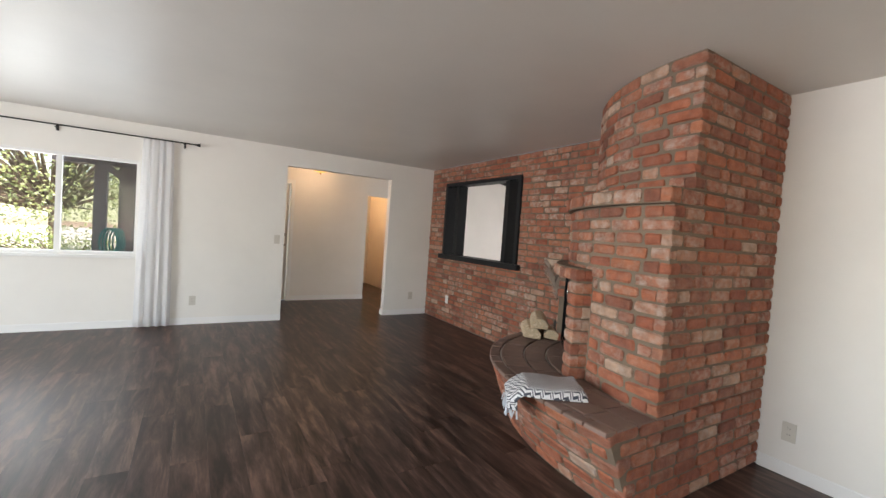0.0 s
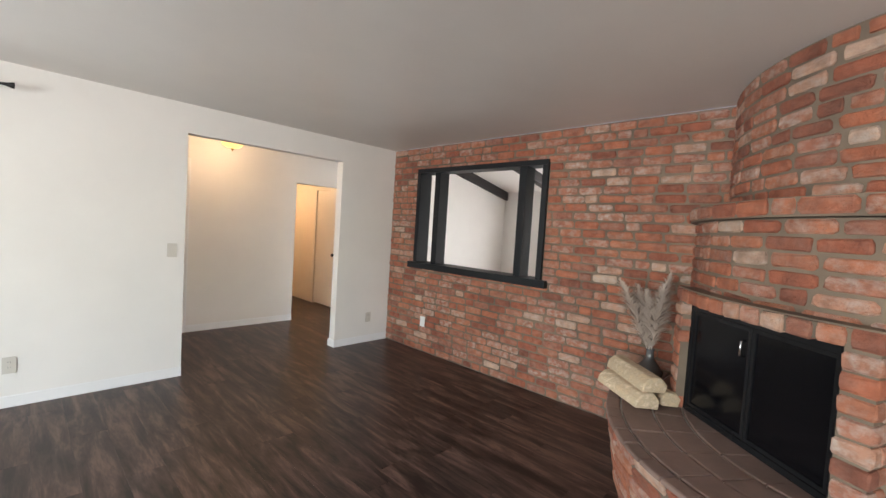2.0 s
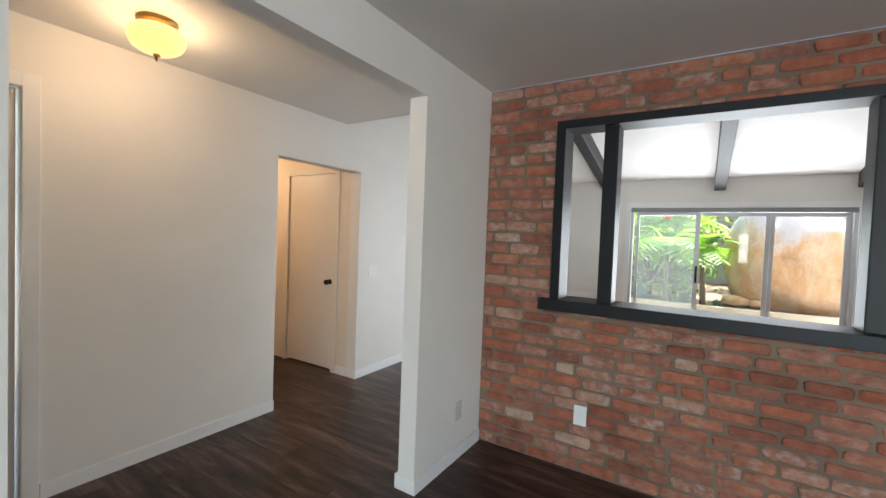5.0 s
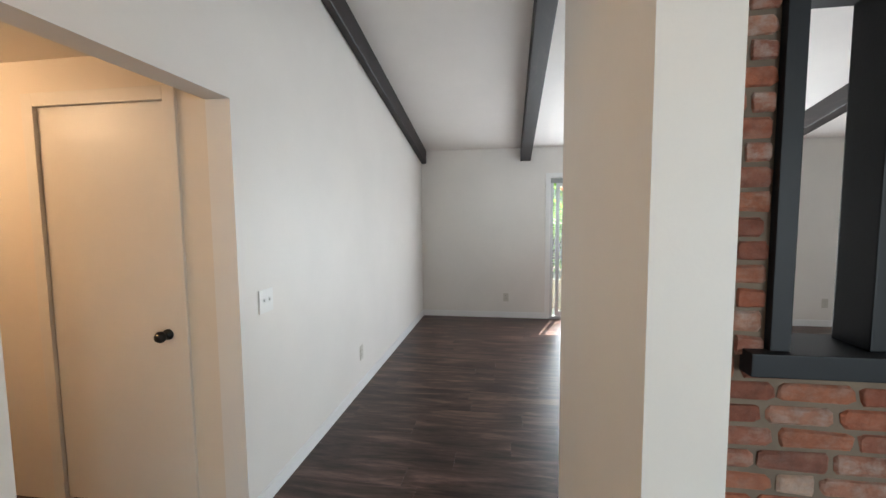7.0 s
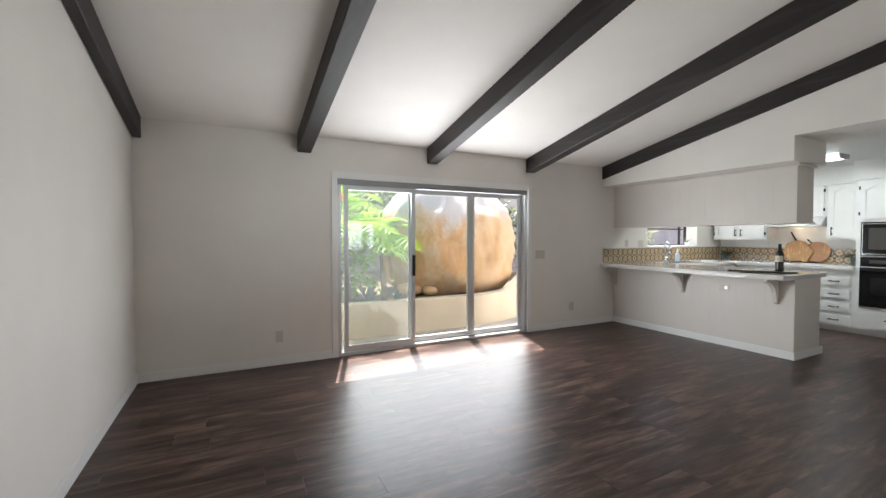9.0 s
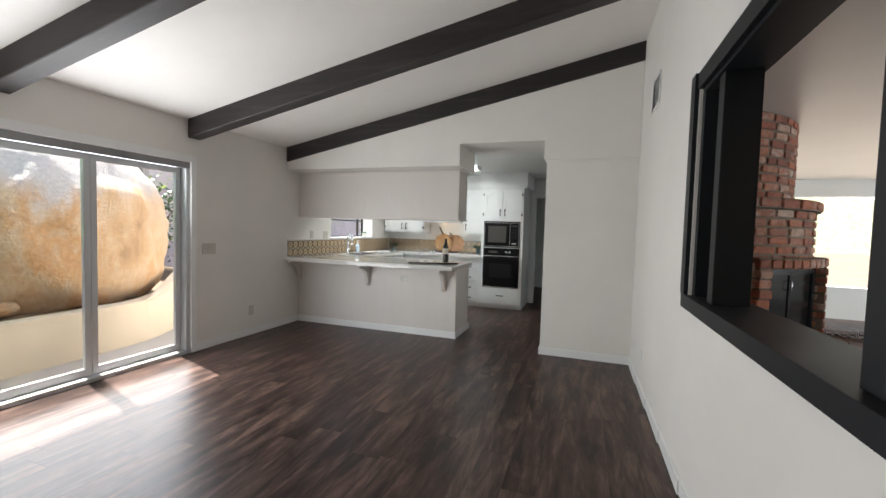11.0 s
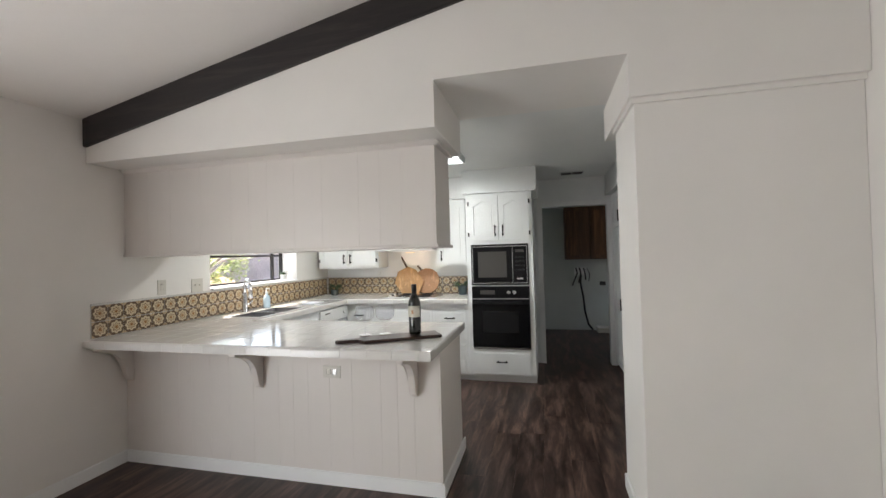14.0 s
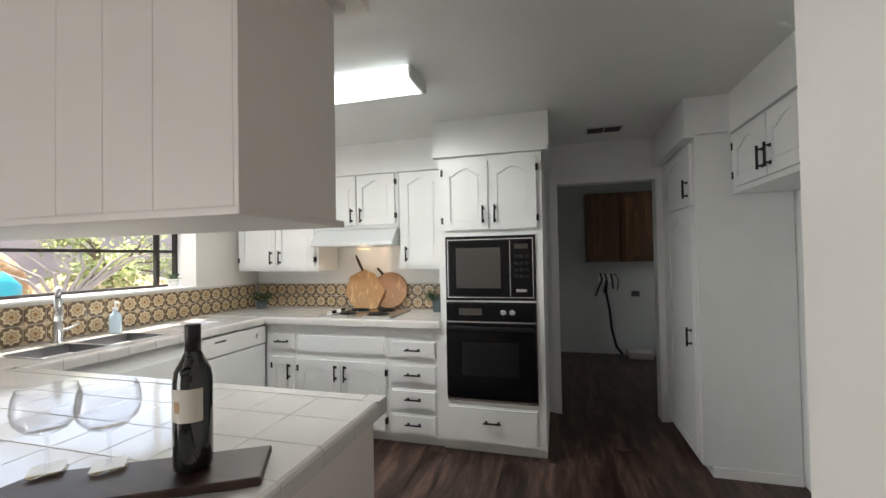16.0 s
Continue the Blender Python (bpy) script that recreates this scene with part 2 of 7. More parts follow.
# ---- mesh helpers ----
def box(bm, x0, x1, y0, y1, z0, z1):
    x0, x1, y0, y1, z0, z1 = min(x0, x1), max(x0, x1), min(y0, y1), max(y0, y1), min(z0, z1), max(z0, z1)
    v = [bm.verts.new(c) for c in ((x0, y0, z0), (x1, y0, z0), (x1, y1, z0), (x0, y1, z0), (x0, y0, z1), (x1, y0, z1), (x1, y1, z1), (x0, y1, z1))]
    for f in ((3, 2, 1, 0), (4, 5, 6, 7), (0, 1, 5, 4), (1, 2, 6, 5), (2, 3, 7, 6), (3, 0, 4, 7)):
        bm.faces.new([v[i] for i in f])
    return v


def boxes(*rows, bevel=0.0):
    bm = bmesh.new()
    for r in rows:
        box(bm, *r)
    if bevel:
        bmesh.ops.bevel(bm, geom=list(bm.edges), offset=bevel, segments=2, affect='EDGES', profile=0.7)
    return bm


def prism(bm, pts, axis, a, b):
    """A polygon in the plane across axis, drawn out from a to b along it."""
    put = {"x": lambda u, v, w: (w, u, v), "y": lambda u, v, w: (u, w, v), "z": lambda u, v, w: (u, v, w)}[axis]
    lo = [bm.verts.new(put(u, v, a)) for u, v in pts]
    hi = [bm.verts.new(put(u, v, b)) for u, v in pts]
    bm.faces.new(lo[::-1])
    bm.faces.new(hi)
    for i in range(len(pts)):
        j = (i + 1) % len(pts)
        bm.faces.new((lo[i], lo[j], hi[j], hi[i]))


def spun(bm, profile, at, steps=24, axis="z"):
    """A turned body: profile of (radius, height) round an upright axis through at."""
    rings = []
    for r, h in profile:
        ring = []
        for i in range(steps):
            a = 2 * math.pi * i / steps
            c = (r * math.cos(a), r * math.sin(a), h)
            if axis == "y":
                c = (c[0], c[2], c[1])
            if axis == "x":
                c = (c[2], c[0], c[1])
            ring.append(bm.verts.new((at[0] + c[0], at[1] + c[1], at[2] + c[2])))
        rings.append(ring)
    for a, b in zip(rings, rings[1:]):
        for i in range(steps):
            j = (i + 1) % steps
            bm.faces.new((a[i], a[j], b[j], b[i]))
    if profile[0][0] > 1e-4:
        bm.faces.new(rings[0][::-1])
    if profile[-1][0] > 1e-4:
        bm.faces.new(rings[-1])


def tube(bm, pts, r, steps=8, r1=None):
    """A round bar along a line of points, tapering from r to r1."""
    pts = [Vector(p) for p in pts]
    rings = []
    for i, p in enumerate(pts):
        d = (pts[min(i + 1, len(pts) - 1)] - pts[max(i - 1, 0)]).normalized()
        a = d.orthogonal().normalized() if i == 0 else (rings_a - rings_a.dot(d) * d).normalized()
        rings_a = a
        b = d.cross(a)
        rad = r if r1 is None else r + (r1 - r) * i / (len(pts) - 1)
        rings.append([bm.verts.new(p + rad * (math.cos(t) * a + math.sin(t) * b)) for t in (2 * math.pi * k / steps for k in range(steps))])
    for a, b in zip(rings, rings[1:]):
        for i in range(steps):
            j = (i + 1) % steps
            bm.faces.new((a[i], a[j], b[j], b[i]))
    bm.faces.new(rings[0][::-1])
    bm.faces.new(rings[-1])


def finish(name, bm, material, smooth=False):
    bmesh.ops.recalc_face_normals(bm, faces=bm.faces)
    me = bpy.data.meshes.new(name)
    bm.to_mesh(me)
    bm.free()
    for m in (material if isinstance(material, (list, tuple)) else [material]):
        me.materials.append(m)
    if smooth:
        for f in me.polygons:
            f.use_smooth = True
    return me


def chain(ob):
    m = Matrix.Identity(4)
    while ob:
        m = ob.matrix_basis @ m
        ob = ob.parent
    return m


def part(name, bm, material, parent, label="", local=False, smooth=False):
    if not local:
        bmesh.ops.transform(bm, matrix=chain(parent).inverted(), verts=bm.verts)
    ob = new(name, finish(name, bm, material, smooth))
    ob.parent = parent
    return tagged(ob, label)


def thing(name, at, label, category, group="", rz=0.0):
    ob = new(name)
    ob.empty_display_size = 0.1
    ob.matrix_basis = pose(*at, 0, 0, rz)
    return tagged(ob, label, category, group)


def solid(name, bm, material, label, category, group="", smooth=False, kind="", at=None):
    """A thing that is one mesh, its origin at its base."""
    if at is not None:
        bmesh.ops.translate(bm, vec=-Vector(at), verts=bm.verts)
    ob = new(name, finish(name, bm, material, smooth))
    if at is not None:
        ob.location = at
    return tagged(ob, label, category, group, kind)


def structure(name, bm, material, label, category):
    return solid(name, bm, material, label, category, kind="structure")


def wall_bm(axis, a, b, u0, u1, z0, z1, holes=()):
    """A wall across axis ('x' or 'y') from a to b, running from u0 to u1, with holes (u0, u1, z0, z1)."""
    bm = bmesh.new()

    def put(p, q, r, s):
        if q - p > 1e-4 and s - r > 1e-4:
            box(bm, *((a, b, p, q) if axis == "x" else (p, q, a, b)), r, s)
    at = u0
    for p, q, r, s in sorted(holes):
        put(at, p, z0, z1)
        put(p, q, z0, r)
        put(p, q, s, z1)
        at = q
    put(at, u1, z0, z1)
    return bm


# ---- the plan ----
CEIL = 2.39          # living room and hall
FAR0, FAR1 = 6.03, 6.14   # wall between living room and hall
HALL = 7.54          # hall wall, which runs on as the family room's wall
EAST = 4.505         # wall with the sliding door
SOUTH = 1.71         # upper wall over the bar
KCEIL = 2.335
WEST, BACK = -7.4, -2.6


def vault(x):
    return 2.375 + 0.2075 * (4.5 - x)


structure("floor", boxes((WEST - 0.2, 4.7, -4.3, 10.2, -0.2, -0.006)), M_GAP, "dark vinyl plank floor running through all the rooms", "floor")
structure("wall_far", wall_bm("y", FAR0, FAR1, WEST, 0.145, 0, 2.6, [(-5.33, -3.93, 0.85, 1.955), (-2.295, -0.75, 0, 2.14)]), M_WALL, "white painted wall with a wide cased opening and a window", "wall")
structure("wall_west", wall_bm("x", WEST - 0.15, WEST, BACK, FAR0, 0, 2.6, [(0.4, 3.8, 0.05, 2.05)]), M_WALL, "plain white painted wall with a tall window", "wall")
# wide hole added out of view where the warm fill lamp stands
structure("wall_back", wall_bm("y", BACK - 0.15, BACK, WEST, -0.167, 0, 2.6, [(-5.2, -2.0, 0.55, 2.1)]), M_WALL, "white painted wall with a wide opening added out of view", "wall")
structure("wall_chimney_side", wall_bm("x", -0.167, 0.20, BACK - 0.15, 1.30, 0, 2.6), M_WALL, "white painted wall beside the brick chimney", "wall")
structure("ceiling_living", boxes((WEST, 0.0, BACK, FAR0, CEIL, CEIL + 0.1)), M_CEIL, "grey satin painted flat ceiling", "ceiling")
structure("ceiling_hall", boxes((-3.4, 0.147, FAR1, HALL, CEIL - 0.012, CEIL + 0.1)), M_WALL, "white painted flat hall ceiling", "ceiling")
structure("wall_hall", wall_bm("y", HALL, HALL + 0.12, -3.5, 4.65, 0, 3.4, [(-2.86, -1.95, 0, 2.04), (-0.545, 0.35, 0, 1.975)]), M_FAMWALL, "long white wall of the hall and family room", "wall")
structure("wall_hall_west", wall_bm("x", -3.5, -3.4, FAR1, HALL, 0, 2.6), M_FAMWALL, "plain white wall closing the hall", "wall")
structure("wall_east", wall_bm("x", EAST, EAST + 0.16, -1.55, HALL, 0, 2.8, [(-0.66, 0.68, 1.15, 1.98), (3.15, 5.74, 0.0, 1.95)]), M_FAMWALL, "white wall with the sliding glass door and kitchen window", "wall")
bm = bmesh.new()
prism(bm, [(0.14, vault(0.14)), (4.68, vault(4.68)), (4.68, vault(4.68) + 0.15), (0.14, vault(0.14) + 0.15)], "y", 1.5, HALL + 0.1)
structure("ceiling_vault", bm, M_VAULT, "white sloping ceiling between dark beams", "ceiling")
# the wall between living room and family room, its family side plastered


def family_x(y):
    """The family side of the brick wall, which runs slightly out of square."""
    return 0.208 - (y - 1.67) * 0.0145


bm = wall_bm("x", 0.075, 0.21, 1.30, FAR0 - 0.001, 0, 3.45, [(3.84, 5.55, 1.02, 2.13)])
for v in bm.verts:
    if v.co.x > 0.1:
        v.co.x = family_x(v.co.y)
structure("wall_family_west", bm, M_FAMWALL, "white wall with a framed pass-through", "wall")
bm = wall_bm("x", 0.137, 0.1475, FAR0 - 0.001, HALL, CEIL - 0.012, 3.45)
structure("wall_over_hall", bm, M_FAMWALL, "white wall above the hall ceiling edge", "wall")
# upper wall over the bar and the stub wall beside the kitchen passage
structure("wall_over_bar", boxes((2.10, EAST, 1.02, SOUTH, 2.085, 3.3), (1.15, 2.10, 1.02, SOUTH, KCEIL, 3.3), (0.21, 1.15, 0.90, SOUTH, 2.13, 3.3)), M_FAMWALL, "white upper wall and soffit over the bar", "wall")
structure("wall_stub", boxes((0.21, 1.12, 1.14, 1.667, 0, 2.13)), M_FAMWALL, "white stub wall beside the kitchen passage", "wall")
structure("trim_stub", boxes((0.21, 1.135, 1.667, 1.685, 2.105, 2.13), (1.12, 1.135, 1.14, 1.667, 2.105, 2.13)), M_FAMWALL, "thin painted moulding on the stub wall", "trim")
# kitchen shell
structure("ceiling_kitchen", boxes((0.2, EAST, -1.76, 1.02, KCEIL, KCEIL + 0.1)), M_KCEIL, "white flat kitchen ceiling", "ceiling")
structure("wall_kitchen_south", boxes((2.40, EAST, -1.55, -1.40, 0, 2.6)), M_CAB, "white kitchen wall behind the cooktop", "wall")
structure("wall_kitchen_door", wall_bm("y", -1.75, -1.63, 0.05, 2.42, 0, 2.6, [(0.80, 1.58, 0, 1.985)]), M_CAB, "white wall with the utility room doorway", "wall")
structure("wall_kitchen_west", wall_bm("x", 0.20, 0.23, -1.63, 1.14, 0, 2.6), M_CAB, "white wall behind the pantry and alcove", "wall")
# utility room
M_UTIL = paint("pale_blue_grey_wall_paint", (0.59, 0.62, 0.59), 0.6, 0.05, 120, 0.1)
structure("wall_utility_back", boxes((-0.8, 2.6, -4.12, -4.0, 0, 2.4)), M_UTIL, "pale utility room wall", "wall")
structure("wall_utility_east", boxes((2.5, 2.6, -4.0, -1.75, 0, 2.4)), M_UTIL, "pale utility room side wall", "wall")
# the hole here is added out of view for the fill lamp
structure("wall_utility_west", wall_bm("x", -0.8, -0.7, -4.0, -1.75, 0, 2.4, [(-3.85, -3.0, 1.12, 1.98)]), M_UTIL, "pale utility room side wall with an opening added out of view", "wall")
structure("wall_utility_north", boxes((-0.8, 0.05, -1.75, -1.65, 0, 2.4)), M_UTIL, "pale utility room wall", "wall")
structure("ceiling_utility", boxes((-0.8, 2.6, -4.1, -1.75, 2.35, 2.45)), M_UTIL, "pale utility room ceiling", "ceiling")
# vestibule behind the hall
M_VEST = paint("cream_wall_paint", (0.76, 0.68, 0.58), 0.5, 0.03, 140, 0.1)
structure("wall_vestibule_east", wall_bm("x", 0.35, 0.47, HALL + 0.12, 9.7, 0, 2.4, [(7.86, 8.56, 0, 1.985)]), M_VEST, "cream vestibule wall with a door", "wall")
structure("wall_vestibule_closet", boxes((0.472, 0.52, 7.78, 8.64, 0, 2.05)), M_VEST, "plain wall closing the space behind the door", "wall")
structure("wall_vestibule_back", boxes((-1.1, 0.6, 9.7, 9.8, 0, 2.4)), M_VEST, "cream vestibule end wall", "wall")
structure("wall_vestibule_west", boxes((-1.2, -1.1, HALL + 0.12, 9.8, 0, 2.4)), M_VEST, "cream vestibule side wall", "wall")
structure("ceiling_vestibule", boxes((-1.2, 0.6, HALL + 0.12, 9.8, 2.2, 2.3)), M_VEST, "cream vestibule ceiling", "ceiling")


# baseboards: a plain board with a rounded top edge
def baseboard(rows):
    for x0, x1, y0, y1 in rows:
        bm = boxes((x0, x1, y0, y1, 0, 0.085))
        bmesh.ops.bevel(bm, geom=[e for e in bm.edges if all(v.co.z > 0.08 for v in e.verts)], offset=0.006, segments=2, affect='EDGES')
        structure("baseboard", bm, M_TRIM, "white painted baseboard", "baseboard")


T = 0.013
baseboard([(WEST, -2.295, FAR0 - T, FAR0), (-0.75, -0.004, FAR0 - T, FAR0), (-2.295 - T, -2.295 + T * 0, FAR0, FAR1), (-0.75 - T, -0.75, FAR0 - T, FAR1 + T),
           (-0.75, 0.145, FAR1, FAR1 + T), (-1.88, -0.545, HALL - T, HALL), (0.35, EAST, HALL - T, HALL), (0.35 - T, 0.35, HALL - T, 7.80),
           (EAST - T, EAST, 5.80, HALL - T), (EAST - T, EAST, 1.46, 3.09), (0.21, 1.12 + T, 1.667, 1.667 + T), (1.12, 1.12 + T, 1.14, 1.667),
           (2.17, EAST - T, 1.46, 1.46 + T), (2.17 - T, 2.17, 0.83, 1.46 + T), (-0.167 - T, -0.167, BACK, 1.17)])

for i in range(8):
    y0, y1 = 1.681 + i * 0.5574, 1.681 + (i + 1) * 0.5574
    baseboard([(family_x((y0 + y1) / 2) - 0.006, family_x((y0 + y1) / 2) + T, y0, y1)])

# beams, half let into the walls at both ends of the row
for i, (y0, y1) in enumerate(((7.468, 7.535), (6.01, 6.15), (4.53, 4.67), (3.04, 3.18), (1.60, 1.735))):
    bm = bmesh.new()
    prism(bm, [(0.16, vault(0.16) - 0.185), (4.503, vault(4.503) - 0.185), (4.503, vault(4.503) + 0.01), (0.16, vault(0.16) + 0.01)], "y", y0, y1)
    bmesh.ops.bevel(bm, geom=list(bm.edges), offset=0.006, segments=1, affect='EDGES')
    solid("ceiling_beam", bm, M_BEAM, "charcoal-stained wooden beam under the sloping ceiling", "beam", "ceiling beams", at=(2.36, (y0 + y1) / 2, vault(2.36) - 0.185))

# ---- pass-through frame in the brick wall ----
frame_ob = thing("pass_through_frame", (0.1, 4.695, 1.0), "charcoal blue painted wooden pass-through frame with two posts", "window frame")
part("sill", boxes((-0.055, 0.198, 3.77, 5.625, 0.972, 1.042), bevel=0.004), M_FRAME, frame_ob)
part("head", boxes((-0.022, 0.160, 3.83, 5.56, 2.085, 2.135), bevel=0.003), M_FRAME, frame_ob)
for y0, y1 in ((3.83, 3.885), (5.505, 5.56)):
    part("jamb", boxes((-0.022, 0.160, y0, y1, 1.042, 2.085), bevel=0.003), M_FRAME, frame_ob)
for y0 in (4.065, 5.205):
    part("post", boxes((0.0, 0.148, y0, y0 + 0.08, 1.042, 2.085), bevel=0.006), M_FRAME, frame_ob)
for y0, y1, z0, z1 in ((3.745, 3.832, 1.042, 2.19), (5.558, 5.645, 1.042, 2.19), (3.832, 5.558, 2.105, 2.19)):
    part("casing", boxes((family_x((y0 + y1) / 2) - 0.01, family_x((y0 + y1) / 2) + 0.02, y0, y1, z0, z1), bevel=0.004), M_FRAME, frame_ob)

# ---- sliding glass door ----
slider = thing("door_1", (4.58, 4.445, 0), "three-panel aluminium sliding glass door, closed", "sliding door")
slider["kind"] = "structure"
for y0, y1, z0, z1 in ((5.74, 5.805, 0, 2.02), (3.09, 3.15, 0, 2.02), (3.15, 5.74, 1.95, 2.02)):
    part("casing", boxes((4.487, 4.504, y0, y1, z0, z1), bevel=0.003), M_TRIM, slider, "white painted wooden casing")
part("track", boxes((4.50, 4.64, 3.15, 5.74, 0.0, 0.035)), M_ALU, slider)
part("head_rail", boxes((4.51, 4.64, 3.15, 5.74, 1.885, 1.948)), M_ALUDARK, slider, "dark grey head rail")
part("side_jamb", boxes((4.51, 4.64, 5.70, 5.739, 0.036, 1.884)), M_ALU, slider)
part("side_jamb", boxes((4.51, 4.64, 3.151, 3.19, 0.036, 1.884)), M_ALU, slider)
for x, y0, y1 in ((4.53, 4.81, 5.66), (4.585, 4.00, 4.87), (4.585, 3.195, 3.996)):
    leaf = part("leaf", boxes((x, x + 0.035, y0, y0 + 0.05, 0.036, 1.884), (x, x + 0.035, y1 - 0.045, y1, 0.036, 1.884), (x, x + 0.035, y0 + 0.05, y1 - 0.045, 0.036, 0.10), (x, x + 0.035, y0 + 0.05, y1 - 0.045, 1.835, 1.884), bevel=0.003), M_ALU, slider)
    pane = part("pane", boxes((x + 0.015, x + 0.019, y0 + 0.05, y1 - 0.045, 0.10, 1.835)), M_PANE, leaf)
    pane.visible_shadow = False
    if y0 > 4.5:
        part("pull_handle", boxes((x - 0.03, x, 4.82, 4.85, 0.85, 1.10), bevel=0.008), M_IRON, leaf, "dark pull handle")

def veil_material(name, color, veil):
    """Dusty fine mesh: mostly clear, with a pale sunlit film."""
    m, n, l, p = shader(name)
    n.remove(p)
    tr, tl, mx = n.new("ShaderNodeBsdfTransparent"), n.new("ShaderNodeBsdfTranslucent"), n.new("ShaderNodeMixShader")
    dust = noise_node(n, l, 3.0, 4, 0.6, None, "World")
    mr = n.new("ShaderNodeMapRange")
    mr.inputs["To Min"].default_value, mr.inputs["To Max"].default_value = veil * 0.6, veil * 1.4
    l.new(dust.outputs["Fac"], mr.inputs["Value"])
    tl.inputs["Color"].default_value = (*color, 1)
    l.new(mr.outputs["Result"], mx.inputs[0])
    l.new(tr.outputs[0], mx.inputs[1])
    l.new(tl.outputs[0], mx.inputs[2])
    l.new(mx.outputs[0], n["Material Output"].inputs["Surface"])
    return m


part("insect_screen", boxes((4.626, 4.628, 4.83, 5.68, 0.04, 1.88)), veil_material("dusty_screen_mesh", (0.70, 0.78, 0.82), 0.05), slider, "dusty pale mesh screen").visible_shadow = False

# ---- living room window, rod and curtain ----
win = thing("window_1", (-4.65, 6.08, 0.87), "white vinyl sliding window with a dark insect screen", "window")
win["kind"] = "structure"
part("window_frame", boxes((-5.33, -5.29, 6.05, 6.12, 0.85, 1.955), (-3.965, -3.93, 6.05, 6.12, 0.85, 1.955), (-5.29, -3.965, 6.05, 6.12, 1.92, 1.955), (-5.29, -3.965, 6.05, 6.12, 0.85, 0.885), (-4.67, -4.62, 6.06, 6.11, 0.885, 1.92), bevel=0.003), M_TRIM, win)
part("window_sill", boxes((-5.40, -3.87, 5.985, 6.03, 0.815, 0.849), bevel=0.005), M_TRIM, win)
for x0, x1 in ((-5.29, -4.67), (-4.62, -3.965)):
    part("pane", boxes((x0, x1, 6.083, 6.087, 0.885, 1.92)), M_PANE, win).visible_shadow = False
part("insect_screen", boxes((-4.62, -3.965, 6.098, 6.10, 0.885, 1.92)), M_SCREEN, win, "dark mesh insect screen").visible_shadow = False

rod = thing("curtain_rod", (-4.6, 5.94, 2.22), "thin black metal curtain rod", "curtain rod")
bm = bmesh.new()
tube(bm, [(-6.1, 5.94, 2.225), (-3.40, 5.94, 2.222)], 0.008, 10)
part("rod", bm, M_IRON, rod, smooth=True)
bm = bmesh.new()
spun(bm, [(0.009, 0), (0.011, 0.02), (0.02, 0.05), (0.022, 0.06), (0.0001, 0.062)], (-3.40, 5.94, 2.222), 12, "x")
part("finial", bm, M_IRON, rod, smooth=True)
for x in (-5.9, -4.66, -3.50):
    bm = boxes((x - 0.006, x + 0.006, 5.935, 6.029, 2.195, 2.207), (x - 0.012, x + 0.012, 6.02, 6.029, 2.17, 2.23), bevel=0.002)
    part("bracket", bm, M_IRON, rod)


def curtain(name, x0, x1, y, z0, z1, folds, seed, label):
    rnd = random.Random(seed)
    ph = [rnd.uniform(0, 6.28) for _ in range(4)]
    bm = bmesh.new()
    nu, nv = 90, 26
    grid = []
    for j in range(nv + 1):
        v = j / nv
        row = []
        pinch = 0.80 + 0.20 * v ** 0.6
        for i in range(nu + 1):
            u = i / nu
            x = (x0 + x1) / 2 + (u - 0.5) * (x1 - x0) * pinch
            d = 0.020 * (0.55 + 0.6 * v) * math.sin(6.283 * folds * u + ph[0] + 0.7 * math.sin(3 * u + ph[1]))
            d += 0.005 * math.sin(6.283 * folds * 1.7 * u + ph[2] + 1.5 * v)
            row.append(bm.verts.new((x, y + d, z1 + (z0 - z1) * v)))
        grid.append(row)
    for a, b in zip(grid, grid[1:]):
        for i in range(nu):
            bm.faces.new((a[i], a[i + 1], b[i + 1], b[i]))
    ob = solid(name, bm, M_SHEER, label, "curtain", smooth=True, at=((x0 + x1) / 2, y, z0))
    md = ob.modifiers.new("cloth", 'SOLIDIFY')
    md.thickness = 0.0015
    return ob


def cloth_material(name, color, through):
    m, n, l, p = shader(name)
    weave = noise_node(n, l, 900, 2, 0.5, (1, 1, 0.6), "World")
    l.new(ramp_node(n, l, weave.outputs["Fac"], [(0.3, tuple(c * 0.9 for c in color)), (0.7, color)]), p.inputs["Base Color"])
    p.inputs["Roughness"].default_value = 0.85
    tl, mx, ad = n.new("ShaderNodeBsdfTranslucent"), n.new("ShaderNodeMixShader"), n.new("ShaderNodeBsdfTransparent")
    tl.inputs["Color"].default_value = (*color, 1)
    mx.inputs[0].default_value = through
    l.new(p.outputs[0], mx.inputs[1])
    l.new(tl.outputs[0], mx.inputs[2])
    mx2 = n.new("ShaderNodeMixShader")
    mx2.inputs[0].default_value = 0.28
    l.new(mx.outputs[0], mx2.inputs[1])
    l.new(ad.outputs[0], mx2.inputs[2])
    l.new(mx2.outputs[0], n["Material Output"].inputs["Surface"])
    return m


M_SHEER = cloth_material("white_sheer_curtain", (0.95, 0.95, 0.96), 0.6)
curtain("curtain", -3.94, -3.575, 5.955, 0.012, 2.235, 4, 3, "sheer white floor-length curtain on the rod")

# ---- fireplace and brick ----
CX, CY, RU, RL = 0.10, 1.16, 1.30, 1.465      # chimney drum
Y0 = 1.175                                     # flat side of the chimney
LEDGE, HEARTH, COURSE = 1.585, 0.50, 0.0735


def arc(cx, cy, r, s):
    """Point and outward direction at arc length s, going from the side face to the brick wall."""
    a = s / r
    return Vector((cx - r * math.cos(a), cy + r * math.sin(a), 0)), Vector((-math.cos(a), math.sin(a), 0))


